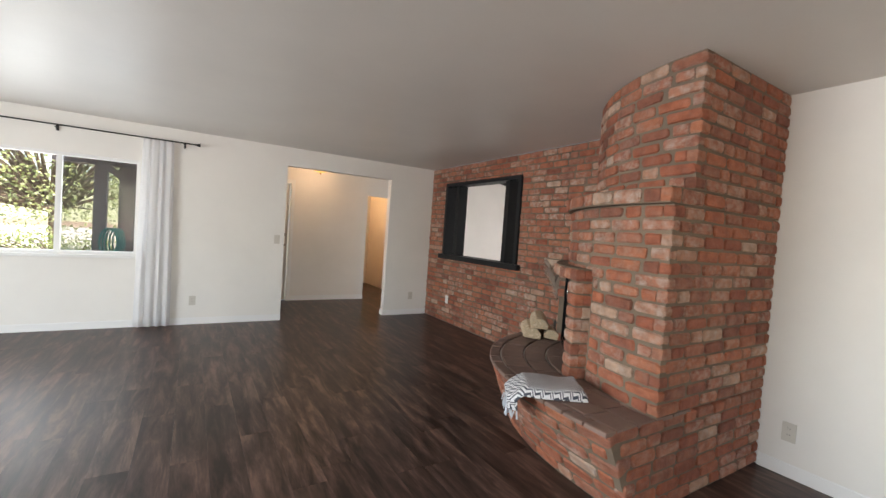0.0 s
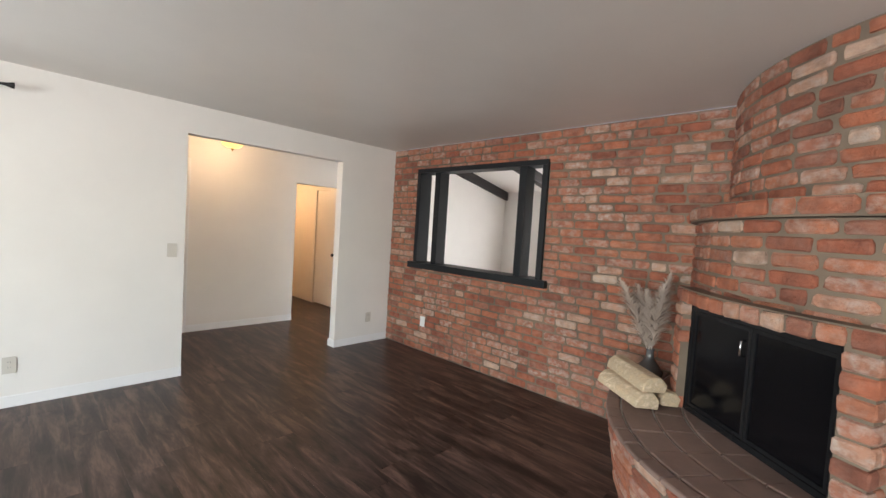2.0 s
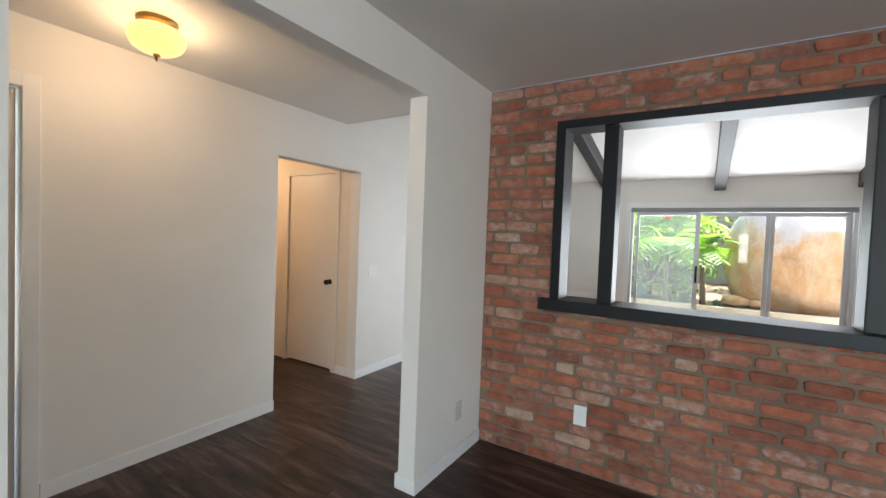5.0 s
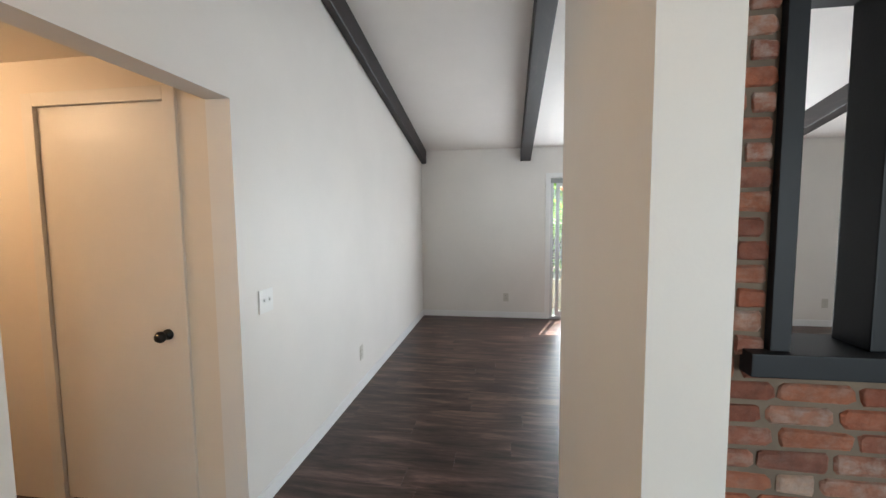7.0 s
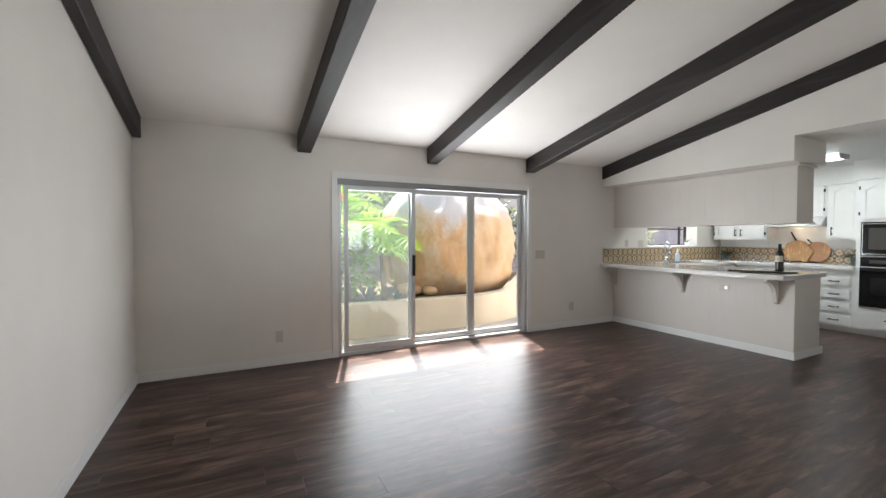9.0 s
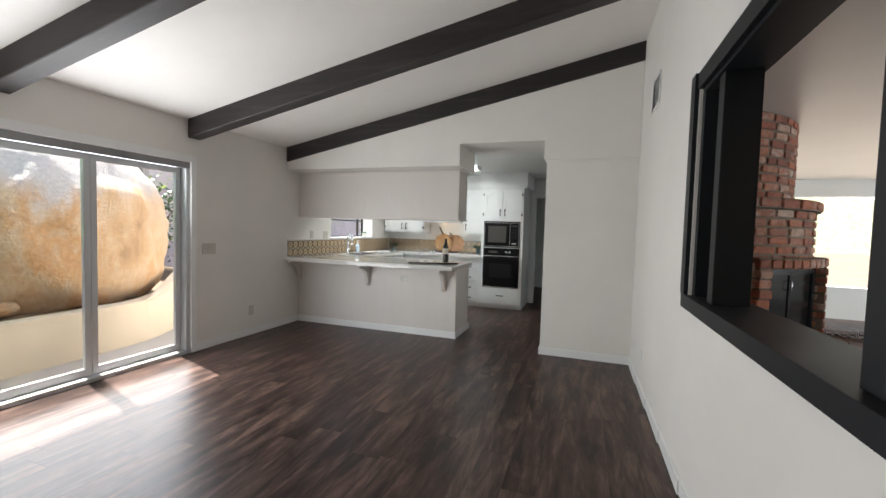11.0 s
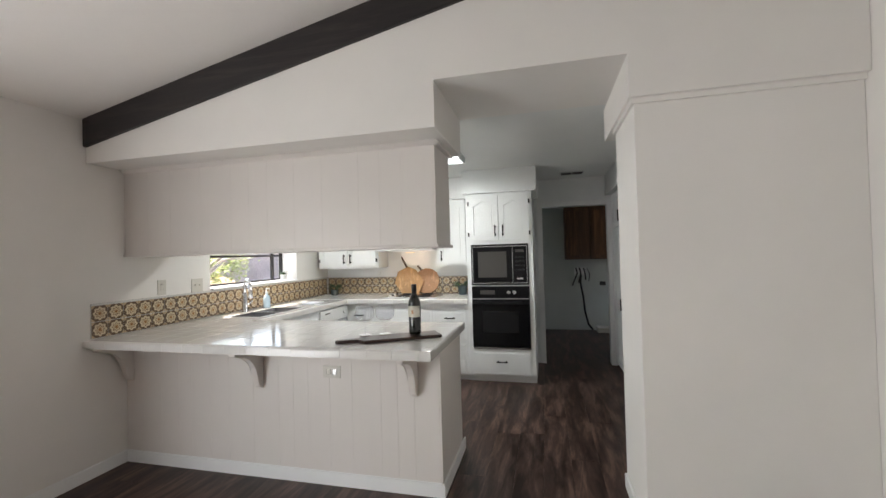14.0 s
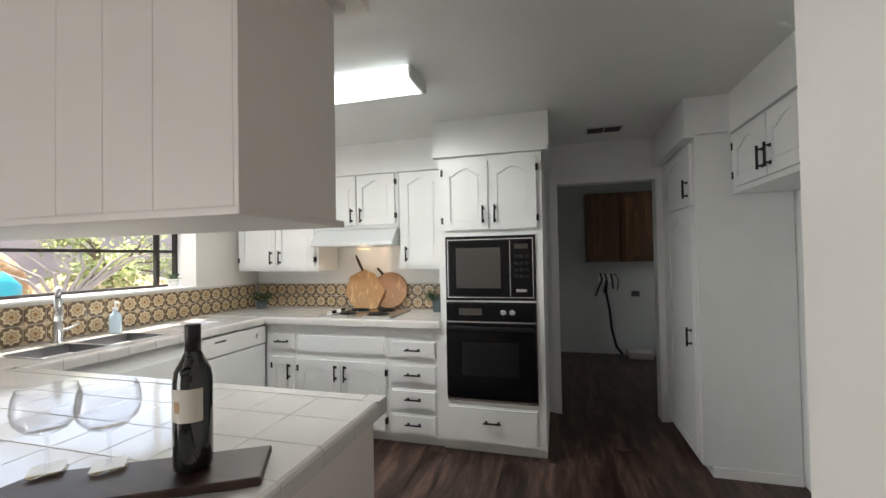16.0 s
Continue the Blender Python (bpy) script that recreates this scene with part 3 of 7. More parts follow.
def drum(bm, cx, cy, r0, r1, y0, z0, z1, steps=48):
    """A solid with a round front between the side face and the wall; r0 at the bottom, r1 at the top."""
    lo, hi = [], []
    for r, z, out in ((r0, z0, lo), (r1, z1, hi)):
        a0, a1 = math.asin((y0 - cy) / r), math.acos((cx - 0.03) / r)
        for i in range(steps + 1):
            a = a0 + (a1 - a0) * i / steps
            out.append((cx - r * math.cos(a), cy + r * math.sin(a), z))
        out.append((0.03, y0, z))
    vl, vh = [bm.verts.new(c) for c in lo], [bm.verts.new(c) for c in hi]
    bm.faces.new(vl[::-1])
    bm.faces.new(vh)
    for i in range(len(vl)):
        j = (i + 1) % len(vl)
        bm.faces.new((vl[i], vl[j], vh[j], vh[i]))


BRICK_L, BRICK_H, BRICK_D = 0.198, 0.060, 0.055


def brick_mesh(seed):
    """One worn brick, its face at y = 0 looking to -y, chipped unevenly at the edges."""
    r = random.Random(seed)
    bm = bmesh.new()
    box(bm, -BRICK_L / 2, BRICK_L / 2, 0, BRICK_D, -BRICK_H / 2, BRICK_H / 2)
    bmesh.ops.bevel(bm, geom=[e for e in bm.edges if abs(e.verts[0].co.y - e.verts[1].co.y) > 0.04], offset=r.uniform(0.010, 0.017), segments=1, affect='EDGES')
    bmesh.ops.bevel(bm, geom=[e for e in bm.edges if all(q.co.y < 0.001 for q in e.verts)], offset=0.007, segments=1, affect='EDGES')
    for q in bm.verts:
        if q.co.y < 0.02:
            q.co += Vector((r.uniform(-0.005, 0.005), r.uniform(-0.003, 0.003), r.uniform(-0.0035, 0.0035)))
    return finish("brick", bm, M_BRICK)


BRICKS = [brick_mesh(s) for s in range(14)]
brick_rnd = random.Random(7)


def lay(jobs, parent, limit, near):
    """Bricks at (matrix, length, height): those nearest to the point near as parts, the others in one joined part."""
    jobs = sorted(jobs, key=lambda j: (j[0].translation - near).length)
    inv = chain(parent).inverted()
    for m, ln, ht in jobs[:limit]:
        ob = new("brick", brick_rnd.choice(BRICKS))
        ob.parent = parent
        ob.matrix_basis = inv @ m @ Matrix.Diagonal((ln / BRICK_L, 1, ht / BRICK_H, 1))
    verts, faces = [], []
    for m, ln, ht in jobs[limit:]:
        me = brick_rnd.choice(BRICKS)
        mm = inv @ m @ Matrix.Diagonal((ln / BRICK_L, 1, ht / BRICK_H, 1))
        base = len(verts)
        verts += [tuple(mm @ q.co) for q in me.vertices]
        faces += [tuple(base + i for i in f.vertices) for f in me.polygons]
    if verts:
        me = bpy.data.meshes.new("bricks")
        me.from_pydata(verts, [], faces)
        me.materials.append(M_BRICK)
        ob = new("bricks", me)
        ob.parent = parent
        tagged(ob, "", "", "", "stuff")


def courses(spans, place, z0, z1, course=COURSE, joint=0.0135, gap=0.014):
    """Brick jobs in running bond. spans(z) gives free stretches of the course at z, place(s, z) the matrix."""
    out = []
    count = max(1, round((z1 - z0) / course))
    step = (z1 - z0) / count
    for k in range(count):
        z = z0 + (k + 0.5) * step
        for a, b in spans(z, k):
            s = a - (0.0 if k % 2 else 0.106) + brick_rnd.uniform(-0.012, 0.012)
            while s < b - 0.02:
                ln = BRICK_L * brick_rnd.choice((1, 1, 1, 1.03, 0.96, 0.9, 0.52))
                p, q = max(a, s), min(b, s + ln)
                if b - q < 0.045:
                    q = b
                if q - p > 0.03:
                    out.append((place((p + q) / 2, z + brick_rnd.uniform(-0.002, 0.002)) @ pose(0, brick_rnd.uniform(-0.003, 0.003), 0, brick_rnd.uniform(-1, 1), 0, brick_rnd.uniform(-0.6, 0.6)), q - p, step - joint * brick_rnd.uniform(0.85, 1.2)))
                s = max(q, s + ln) + gap * brick_rnd.uniform(0.8, 1.4)
    return out


def facing(p, d, z):
    """A matrix with its -y towards d at point p."""
    return Matrix.Translation((p.x, p.y, z)) @ Matrix.Rotation(math.atan2(d.x, -d.y), 4, 'Z')


# brick wall
brick_wall = structure("wall_brick", wall_bm("x", 0.009, 0.0745, 1.30, FAR0 - 0.0015, 0, CEIL - 0.001, [(3.835, 5.555, 1.0, 2.13)]), M_MORTAR, "used red brick wall with sandy mortar and whitewash traces", "wall")


def wall_spans(z, k):
    lo = 2.40 if z > HEARTH else 2.85
    if 0.985 < z < 2.125:
        return [(lo, 3.825), (5.565, FAR0 - 0.004)]
    return [(lo, FAR0 - 0.004)]


wall_jobs = courses(wall_spans, lambda s, z: facing(Vector((0, s, 0)), Vector((-1, 0, 0)), z), 0.004, CEIL - 0.004, 0.072)

fireplace = thing("fireplace", (-0.8, 1.9, 0), "round-fronted red brick fireplace with raised curved hearth", "fireplace")
bm = bmesh.new()
drum(bm, CX, CY, RU - 0.009, RU - 0.009, Y0 + 0.009, LEDGE + 0.09, CEIL - 0.001)
part("chimney_core", bm, M_MORTAR, fireplace)
bm = bmesh.new()
drum(bm, CX, CY, RL + 0.03, RL + 0.03, Y0 + 0.009, LEDGE + 0.004, LEDGE + 0.086)
part("mantel_core", bm, M_MORTAR, fireplace)
# lower drum, open at the firebox
A0, A1 = radians(27.0), radians(60.5)
FB_TOP = 1.115
bm = bmesh.new()


def sector(bm, a0, a1, r0, r1, z0, z1, steps):
    rows = []
    for r, z in ((r0, z0), (r1, z0), (r1, z1), (r0, z1)):
        rows.append([bm.verts.new((CX - r * math.cos(a0 + (a1 - a0) * i / steps), CY + r * math.sin(a0 + (a1 - a0) * i / steps), z)) for i in range(steps + 1)])
    for q in range(4):
        a, b = rows[q], rows[(q + 1) % 4]
        for i in range(steps):
            bm.faces.new((a[i], a[i + 1], b[i + 1], b[i]))
    bm.faces.new([r[0] for r in rows])
    bm.faces.new([r[-1] for r in rows][::-1])


RLC = RL - 0.009
sector(bm, math.asin((Y0 + 0.012 - CY) / 0.80), A0, 0.80, RLC, HEARTH, LEDGE, 16)
sector(bm, A1, math.acos((CX - 0.03) / RLC), 0.80, RLC, HEARTH, LEDGE, 18)
sector(bm, A0, A1, 0.80, RLC, FB_TOP, LEDGE, 14)
box(bm, -(RLC - CX), 0.0, Y0 + 0.009, Y0 + 0.10, HEARTH, LEDGE)
part("body_core", bm, M_MORTAR, fireplace)
bm = bmesh.new()
sector(bm, A0 - 0.1, A1 + 0.1, 0.60, 0.80, HEARTH - 0.02, FB_TOP + 0.15, 14)
part("firebox", bm, M_SOOT, fireplace, "soot-black firebox")

# hearth: a leaning, squarish round front and a top of stone segments
HX, HY, HN = 0.10, 1.30, 2.6


def hearth_xy(f, z, inset=0.0):
    """Point of the hearth's outline at the share f of its length, from the side face to the wall, at height z."""
    k = z / HEARTH
    a, b = 1.60 + 0.24 * k - inset, 1.62 + 0.03 * k - inset
    e = 2 / HN
    t0 = -math.asin(((HY - Y0) / b) ** (1 / e))
    t1 = math.acos(max(0.0, (HX - 0.004) / a) ** (1 / e))
    t = t0 + (t1 - t0) * HEARTH_F(f)
    return Vector((HX - a * abs(math.cos(t)) ** e, HY + b * math.copysign(abs(math.sin(t)) ** e, t), 0))


HEARTH_F = lambda f: f
samples = [hearth_xy(i / 400, 0.25) for i in range(401)]
run = [0.0]
for p, q in zip(samples, samples[1:]):
    run.append(run[-1] + (q - p).length)
S_HEARTH = run[-1]
RUN = np.array(run) / S_HEARTH
HEARTH_F = lambda f: float(np.interp(f, RUN, np.linspace(0, 1, 401)))


def hearth_core(bm, z0, z1, inset):
    lo, hi = ([bm.verts.new((*hearth_xy(i / 60, z, inset).to_2d(), z)) for i in range(61)] + [bm.verts.new((0.03, hearth_xy(1, z, inset).y, z)), bm.verts.new((0.03, Y0 + inset, z))] for z in (z0, z1))
    for w in (lo, hi):
        w[0].co.y = Y0 + inset
    bm.faces.new(lo[::-1])
    bm.faces.new(hi)
    for i in range(len(lo)):
        j = (i + 1) % len(lo)
        bm.faces.new((lo[i], lo[j], hi[j], hi[i]))


bm = bmesh.new()
hearth_core(bm, 0.0, HEARTH - 0.035, 0.010)
part("hearth_core", bm, M_MORTAR, fireplace)


def hearth_point(s, z):
    f = min(max(s / S_HEARTH, 0.003), 0.997)
    p, q, r = hearth_xy(f, z), hearth_xy(f - 0.003, z), hearth_xy(f + 0.003, z)
    d = Vector((-(r - q).y, (r - q).x, 0)).normalized()
    up = hearth_xy(f, 0.45) - hearth_xy(f, 0.05)
    return facing(p, d, z) @ pose(0, 0, 0, math.degrees(math.atan(up.dot(d) / 0.40)))


def end_of(cx, cy, r):
    return r * math.acos(cx / r)


jobs = []
jobs += courses(lambda z, k: [(0.0 if k % 2 else 0.05, S_HEARTH - 0.02)], hearth_point, 0.004, HEARTH - 0.022)
side = lambda s, z: facing(Vector((s, Y0, 0)), Vector((0, -1, 0)), z)
jobs += courses(lambda z, k: [(-(1.60 - HX) - 0.24 * z / HEARTH + (0.055 if k % 2 else 0.0) + 0.012, -0.168)], side, 0.004, HEARTH - 0.002)
jobs += courses(lambda z, k: [(-(RL - CX) + (0.055 if k % 2 else 0.0), -0.168)], side, HEARTH, LEDGE)
jobs += courses(lambda z, k: [(-(RU - CX) + (0.055 if k % 2 else 0.0), -0.168)], side, LEDGE + 0.09, CEIL - 0.003)
jobs += courses(lambda z, k: [(-(RL + 0.04 - CX), -0.168)], side, LEDGE + 0.004, LEDGE + 0.086)
S_A0, S_A1 = (A0 - radians(5)) * RL, (A1 + radians(5)) * RL


def low_spans(z, k):
    a, b = (0.016 if k % 2 else 0.075), end_of(CX, CY, RL)
    if z < FB_TOP + 0.07:
        return [(a, S_A0 - 0.01), (S_A1 + 0.01, b)]
    return [(a, b)]


jobs += courses(low_spans, lambda s, z: facing(*arc(CX, CY, RL, s), z), HEARTH, LEDGE, gap=0.022)
jobs += courses(lambda z, k: [(0.075, end_of(CX, CY, RL + 0.04))], lambda s, z: facing(*arc(CX, CY, RL + 0.04, s), z), LEDGE + 0.004, LEDGE + 0.086)
jobs += courses(lambda z, k: [(0.016 if k % 2 else 0.075, end_of(CX, CY, RU))], lambda s, z: facing(*arc(CX, CY, RU, s), z), LEDGE + 0.09, CEIL - 0.003, gap=0.024)
# projecting surround: stacked headers each side, soldiers over the opening
RP = RL + 0.10
for a_mid in (A0 - radians(2.3), A1 + radians(2.3)):
    count = 8
    for k in range(count):
        step = (FB_TOP - HEARTH) / count
        jobs.append((facing(*arc(CX, CY, RP + brick_rnd.uniform(-0.006, 0.004), a_mid * RP), HEARTH + (k + 0.5) * step) @ pose(brick_rnd.uniform(-0.005, 0.005), 0, 0), 0.112, step - 0.012))
        jobs.append((facing(*arc(CX, CY, RP - 0.056, a_mid * (RP - 0.056)), HEARTH + (k + 0.5) * step), 0.110, step - 0.014))
n_sold = 11
for i in range(n_sold):
    a = (A0 - radians(4.6)) + (A1 - A0 + radians(9.2)) * (i + 0.5) / n_sold
    w = (A1 - A0 + radians(9.2)) * RP / n_sold - 0.016
    jobs.append((facing(*arc(CX, CY, RP, a * RP), FB_TOP + 0.040), w, 0.068))
    jobs.append((facing(*arc(CX, CY, RP - 0.056, a * (RP - 0.056)), FB_TOP + 0.040), w, 0.067))
bm = bmesh.new()
sector(bm, A0 - radians(3.9), A1 + radians(3.9), RL - 0.03, RP - 0.012, FB_TOP + 0.012, FB_TOP + 0.074, 12)
sector(bm, A0 - radians(3.9), A0 - radians(0.3), RL - 0.03, RP - 0.012, HEARTH, FB_TOP + 0.012, 3)
sector(bm, A1 + radians(0.3), A1 + radians(3.9), RL - 0.03, RP - 0.012, HEARTH, FB_TOP + 0.012, 3)
part("surround_core", bm, M_MORTAR, fireplace)
bm = bmesh.new()
sector(bm, A0 - radians(4.4), A1 + radians(4.4), RL - 0.01, RP - 0.012, FB_TOP + 0.0765, FB_TOP + 0.083, 14)
part("surround_cap", bm, M_MORTAR, fireplace, "mortar cap on the surround")

# hearth top: curved rows of stone slabs with pale joints
bm = bmesh.new()
hearth_core(bm, HEARTH - 0.035, HEARTH - 0.012, 0.06)
part("hearth_bed", bm, M_GROUT, fireplace, "pale mortar bed")
for d0, d1, count in ((0.066, -0.004, 21), (0.225, 0.076, 14), (0.375, 0.235, 12), (0.53, 0.385, 10), (0.70, 0.54, 9)):
    for i in range(count):
        f0, f1 = i / count + 0.002, (i + 1) / count - 0.002
        bm = bmesh.new()
        rows = []
        zt = HEARTH + brick_rnd.uniform(-0.002, 0.003)
        for d, z in ((d0, HEARTH - 0.02), (d1, HEARTH - 0.02), (d1, zt - 0.004), (d1 + 0.006, zt), (d0 - 0.006, zt), (d0, zt - 0.004)):
            rows.append([bm.verts.new((*hearth_xy(f0 + (f1 - f0) * q / 4, HEARTH, d).to_2d(), z)) for q in range(5)])
        for q in range(6):
            a, b = rows[q], rows[(q + 1) % 6]
            for w in range(4):
                bm.faces.new((a[w], a[w + 1], b[w + 1], b[w]))
        bm.faces.new([r[0] for r in rows])
        bm.faces.new([r[-1] for r in rows][::-1])
        part("slab", bm, M_SLATE, fireplace)

# fire doors: a flat black frame across the opening with two dark glass leaves
FD0, FD1 = Vector((-1.212, 1.835, 0)), Vector((-0.622, 2.478, 0))
FDL = (FD1 - FD0).length
FDM = Matrix.Translation(FD0) @ Matrix.Rotation(math.atan2((FD1 - FD0).y, (FD1 - FD0).x), 4, 'Z')


def fire_boxes(*rows, bevel=0.0):
    """Boxes along the line of the fire doors: run, depth (outwards is +y) and height."""
    bm = boxes(*rows, bevel=bevel)
    bmesh.ops.transform(bm, matrix=FDM, verts=bm.verts)
    return bm


ZB, ZT = HEARTH + 0.004, FB_TOP - 0.004
screen = part("fire_door", fire_boxes((0, 0.028, -0.02, 0.012, ZB, ZT), (FDL - 0.028, FDL, -0.02, 0.012, ZB, ZT), (0.028, FDL - 0.028, -0.02, 0.012, ZT - 0.035, ZT), (0.028, FDL - 0.028, -0.02, 0.012, ZB, ZB + 0.03), bevel=0.003), M_BLACK, fireplace, "black metal fire doors with dark glass")
for u0, u1 in ((0.030, FDL * 0.5 - 0.003), (FDL * 0.5 + 0.003, FDL - 0.030)):
    leaf = part("door_leaf", fire_boxes((u0, u0 + 0.016, -0.012, 0.006, ZB + 0.032, ZT - 0.037), (u1 - 0.016, u1, -0.012, 0.006, ZB + 0.032, ZT - 0.037), (u0 + 0.016, u1 - 0.016, -0.012, 0.006, ZT - 0.055, ZT - 0.037), (u0 + 0.016, u1 - 0.016, -0.012, 0.006, ZB + 0.032, ZB + 0.05)), M_BLACK, screen)
    part("door_glass", fire_boxes((u0 + 0.016, u1 - 0.016, -0.006, -0.002, ZB + 0.05, ZT - 0.055)), M_BLACKGLASS, screen)
bm = bmesh.new()
tube(bm, [(FDL * 0.5 + 0.035, 0.006, 0.93), (FDL * 0.5 + 0.035, 0.028, 0.935), (FDL * 0.5 + 0.035, 0.028, 1.00), (FDL * 0.5 + 0.035, 0.006, 1.005)], 0.006, 8)
bmesh.ops.transform(bm, matrix=FDM, verts=bm.verts)
part("handle", bm, M_CHROME, screen, "small chrome handle", smooth=True)

# ---- kitchen ----
def handle_bm(bm, u, z, upright, y=0.022, span=0.085):
    """A black iron pull on two square feet, standing off a front at y."""
    for s in (-1, 1):
        cu, cz = (u, z + s * span / 2) if upright else (u + s * span / 2, z)
        box(bm, cu - 0.009, cu + 0.009, y, y + 0.004, cz - 0.009, cz + 0.009)
        tube(bm, [(cu, y, cz), (cu, y + 0.026, cz)], 0.005, 6)
    e = span / 2 + 0.018
    ends = [(u, y + 0.026, z - e), (u, y + 0.026, z + e)] if upright else [(u - e, y + 0.026, z), (u + e, y + 0.026, z)]
    tube(bm, ends, 0.0065, 8)


def arch_top(u0, u1, z_side, rise, steps=10):
    """Points of a low arch from u1 back to u0 with short shoulders."""
    sh = (u1 - u0) * 0.10
    pts = [(u1, z_side), (u1 - sh, z_side)]
    for i in range(1, steps):
        t = i / steps
        pts.append((u1 - sh + (u0 + sh - u1 + sh) * t, z_side + rise * math.sin(math.pi * t)))
    return pts + [(u0 + sh, z_side), (u0, z_side)]


def door_front(u0, u1, z0, z1, arch=True):
    """A framed door with a raised panel under a low arch; its front looks to +y."""
    bm = bmesh.new()
    st = min(0.055, (u1 - u0) * 0.2)
    box(bm, u0, u1, 0.002, 0.012, z0, z1)
    box(bm, u0, u0 + st, 0.012, 0.021, z0, z1)
    box(bm, u1 - st, u1, 0.012, 0.021, z0, z1)
    box(bm, u0 + st, u1 - st, 0.012, 0.021, z0, z0 + st)
    rise = min(0.045, (u1 - u0) * 0.13) if arch else 0.0
    zs = z1 - st - rise
    top = arch_top(u0 + st, u1 - st, zs, rise) if arch else [(u1 - st, zs), (u0 + st, zs)]
    prism(bm, [(u0 + st, z1), (u1 - st, z1)] + top, "y", 0.012, 0.021)
    g = 0.014
    inner = arch_top(u0 + st + g, u1 - st - g, zs - g, rise) if arch else [(u1 - st - g, zs - g), (u0 + st + g, zs - g)]
    prism(bm, [(u0 + st + g, z0 + st + g), (u1 - st - g, z0 + st + g)] + inner, "y", 0.012, 0.017)
    return bm


def drawer_front(u0, u1, z0, z1):
    bm = boxes((u0, u1, 0.002, 0.020, z0, z1))
    bmesh.ops.bevel(bm, geom=[e for e in bm.edges if all(v.co.y > 0.015 for v in e.verts)], offset=0.010, segments=2, affect='EDGES')
    return bm


def cabinet(name, at, rz, w, d, h, label, fronts, toe=0.0, category="cabinet"):
    """A painted unit; local x along its front, front at y = 0 looking to +y. Fronts: kind, u0, u1, z0, z1, handle u, z, hinge u."""
    ob = thing(name, at, label, category, "white kitchen cabinets", rz)
    rows = [(0.001, w - 0.001, -d, 0.0, toe, h)]
    if toe:
        rows.append((0.001, w - 0.001, -d, -0.05, 0, toe))
    part("body", boxes(*rows), M_CAB, ob, local=True)
    for kind, u0, u1, z0, z1, hu, hz, hg in fronts:
        if kind == "door":
            leaf = part("door", door_front(u0, u1, z0, z1), M_CAB, ob, local=True)
        else:
            leaf = part("drawer" if kind == "drawer" else "front_panel", drawer_front(u0, u1, z0, z1), M_CAB, ob, local=True)
        if hu is not None:
            bm = bmesh.new()
            handle_bm(bm, hu, hz, kind == "door")
            part("handle", bm, M_IRON, leaf, "black iron pull", local=True)
        if hg is not None:
            for z in (z0 + 0.07, z1 - 0.07):
                part("hinge", boxes((hg - 0.008, hg + 0.008, 0.002, 0.026, z - 0.022, z + 0.022), bevel=0.002), M_IRON, leaf, "black iron hinge", local=True)
    return ob


# oven stack
cabinet("oven_cabinet", (1.68, -0.722, 0), 0, 0.72, 0.905, 2.095, "tall white painted oven cabinet with arched doors", [
    ("door", 0.035, 0.350, 1.555, 2.035, 0.315, 1.66, 0.030), ("door", 0.362, 0.685, 1.555, 2.035, 0.397, 1.66, 0.690),
    ("drawer", 0.055, 0.675, 0.085, 0.335, 0.36, 0.235, None)], toe=0.07)
micro = thing("microwave_oven", (2.04, -0.72, 1.065), "built-in black microwave oven with a chrome-lined door", "microwave")
part("housing", boxes((1.730, 2.355, -1.1, -0.712, 1.065, 1.512), bevel=0.004), M_BLACK, micro)
part("door_glass", boxes((1.905, 2.325, -0.712, -0.704, 1.10, 1.475), bevel=0.002), M_BLACKGLASS, micro)
part("control_panel", boxes((1.755, 1.895, -0.712, -0.705, 1.10, 1.475), bevel=0.002), M_BLACKGLASS, micro)
for r in ((1.745, 2.340, -0.7115, -0.708, 1.485, 1.491), (1.745, 2.340, -0.7115, -0.708, 1.084, 1.090), (1.745, 1.750, -0.7115, -0.708, 1.090, 1.485), (2.335, 2.340, -0.7115, -0.708, 1.090, 1.485), (1.898, 1.902, -0.7115, -0.704, 1.095, 1.48)):
    part("chrome_line", boxes(r), M_CHROME, micro, "thin chrome line")
part("door_window", boxes((1.965, 2.275, -0.704, -0.7025, 1.15, 1.43), bevel=0.0006), M_SLOT, micro, "smoky mesh window")
part("display", boxes((1.78, 1.87, -0.705, -0.703, 1.42, 1.45)), M_SLOT, micro)
for i in range(4):
    for j in range(3):
        part("key", boxes((1.775 + j * 0.036, 1.80 + j * 0.036, -0.705, -0.7025, 1.22 + i * 0.045, 1.24 + i * 0.045)), M_IRON, micro)
part("open_button", boxes((1.79, 1.86, -0.705, -0.701, 1.125, 1.145), bevel=0.002), M_CHROME, micro)

oven = thing("wall_oven", (2.04, -0.72, 0.37), "built-in black glass wall oven with chrome trim", "oven")
part("housing", boxes((1.730, 2.355, -1.2, -0.714, 0.368, 1.052), bevel=0.003), M_BLACK, oven)
panel = part("control_panel", boxes((1.735, 2.350, -0.714, -0.702, 0.925, 1.045), bevel=0.003), M_BLACKGLASS, oven)
for x in (1.89, 1.95):
    bm = bmesh.new()
    spun(bm, [(0.020, 0), (0.020, 0.016), (0.015, 0.020), (0.0001, 0.020)], (x, -0.702, 0.985), 16, "y")
    part("knob", bm, M_CHROME, panel, "chrome knob", smooth=False)
part("clock", boxes((2.10, 2.26, -0.702, -0.700, 0.965, 1.01)), M_SLOT, panel)
part("chrome_line", boxes((1.735, 2.350, -0.714, -0.704, 0.912, 0.921)), M_CHROME, oven)
odoor = part("oven_door", boxes((1.735, 2.352, -0.714, -0.690, 0.40, 0.905), bevel=0.006), M_BLACKGLASS, oven)
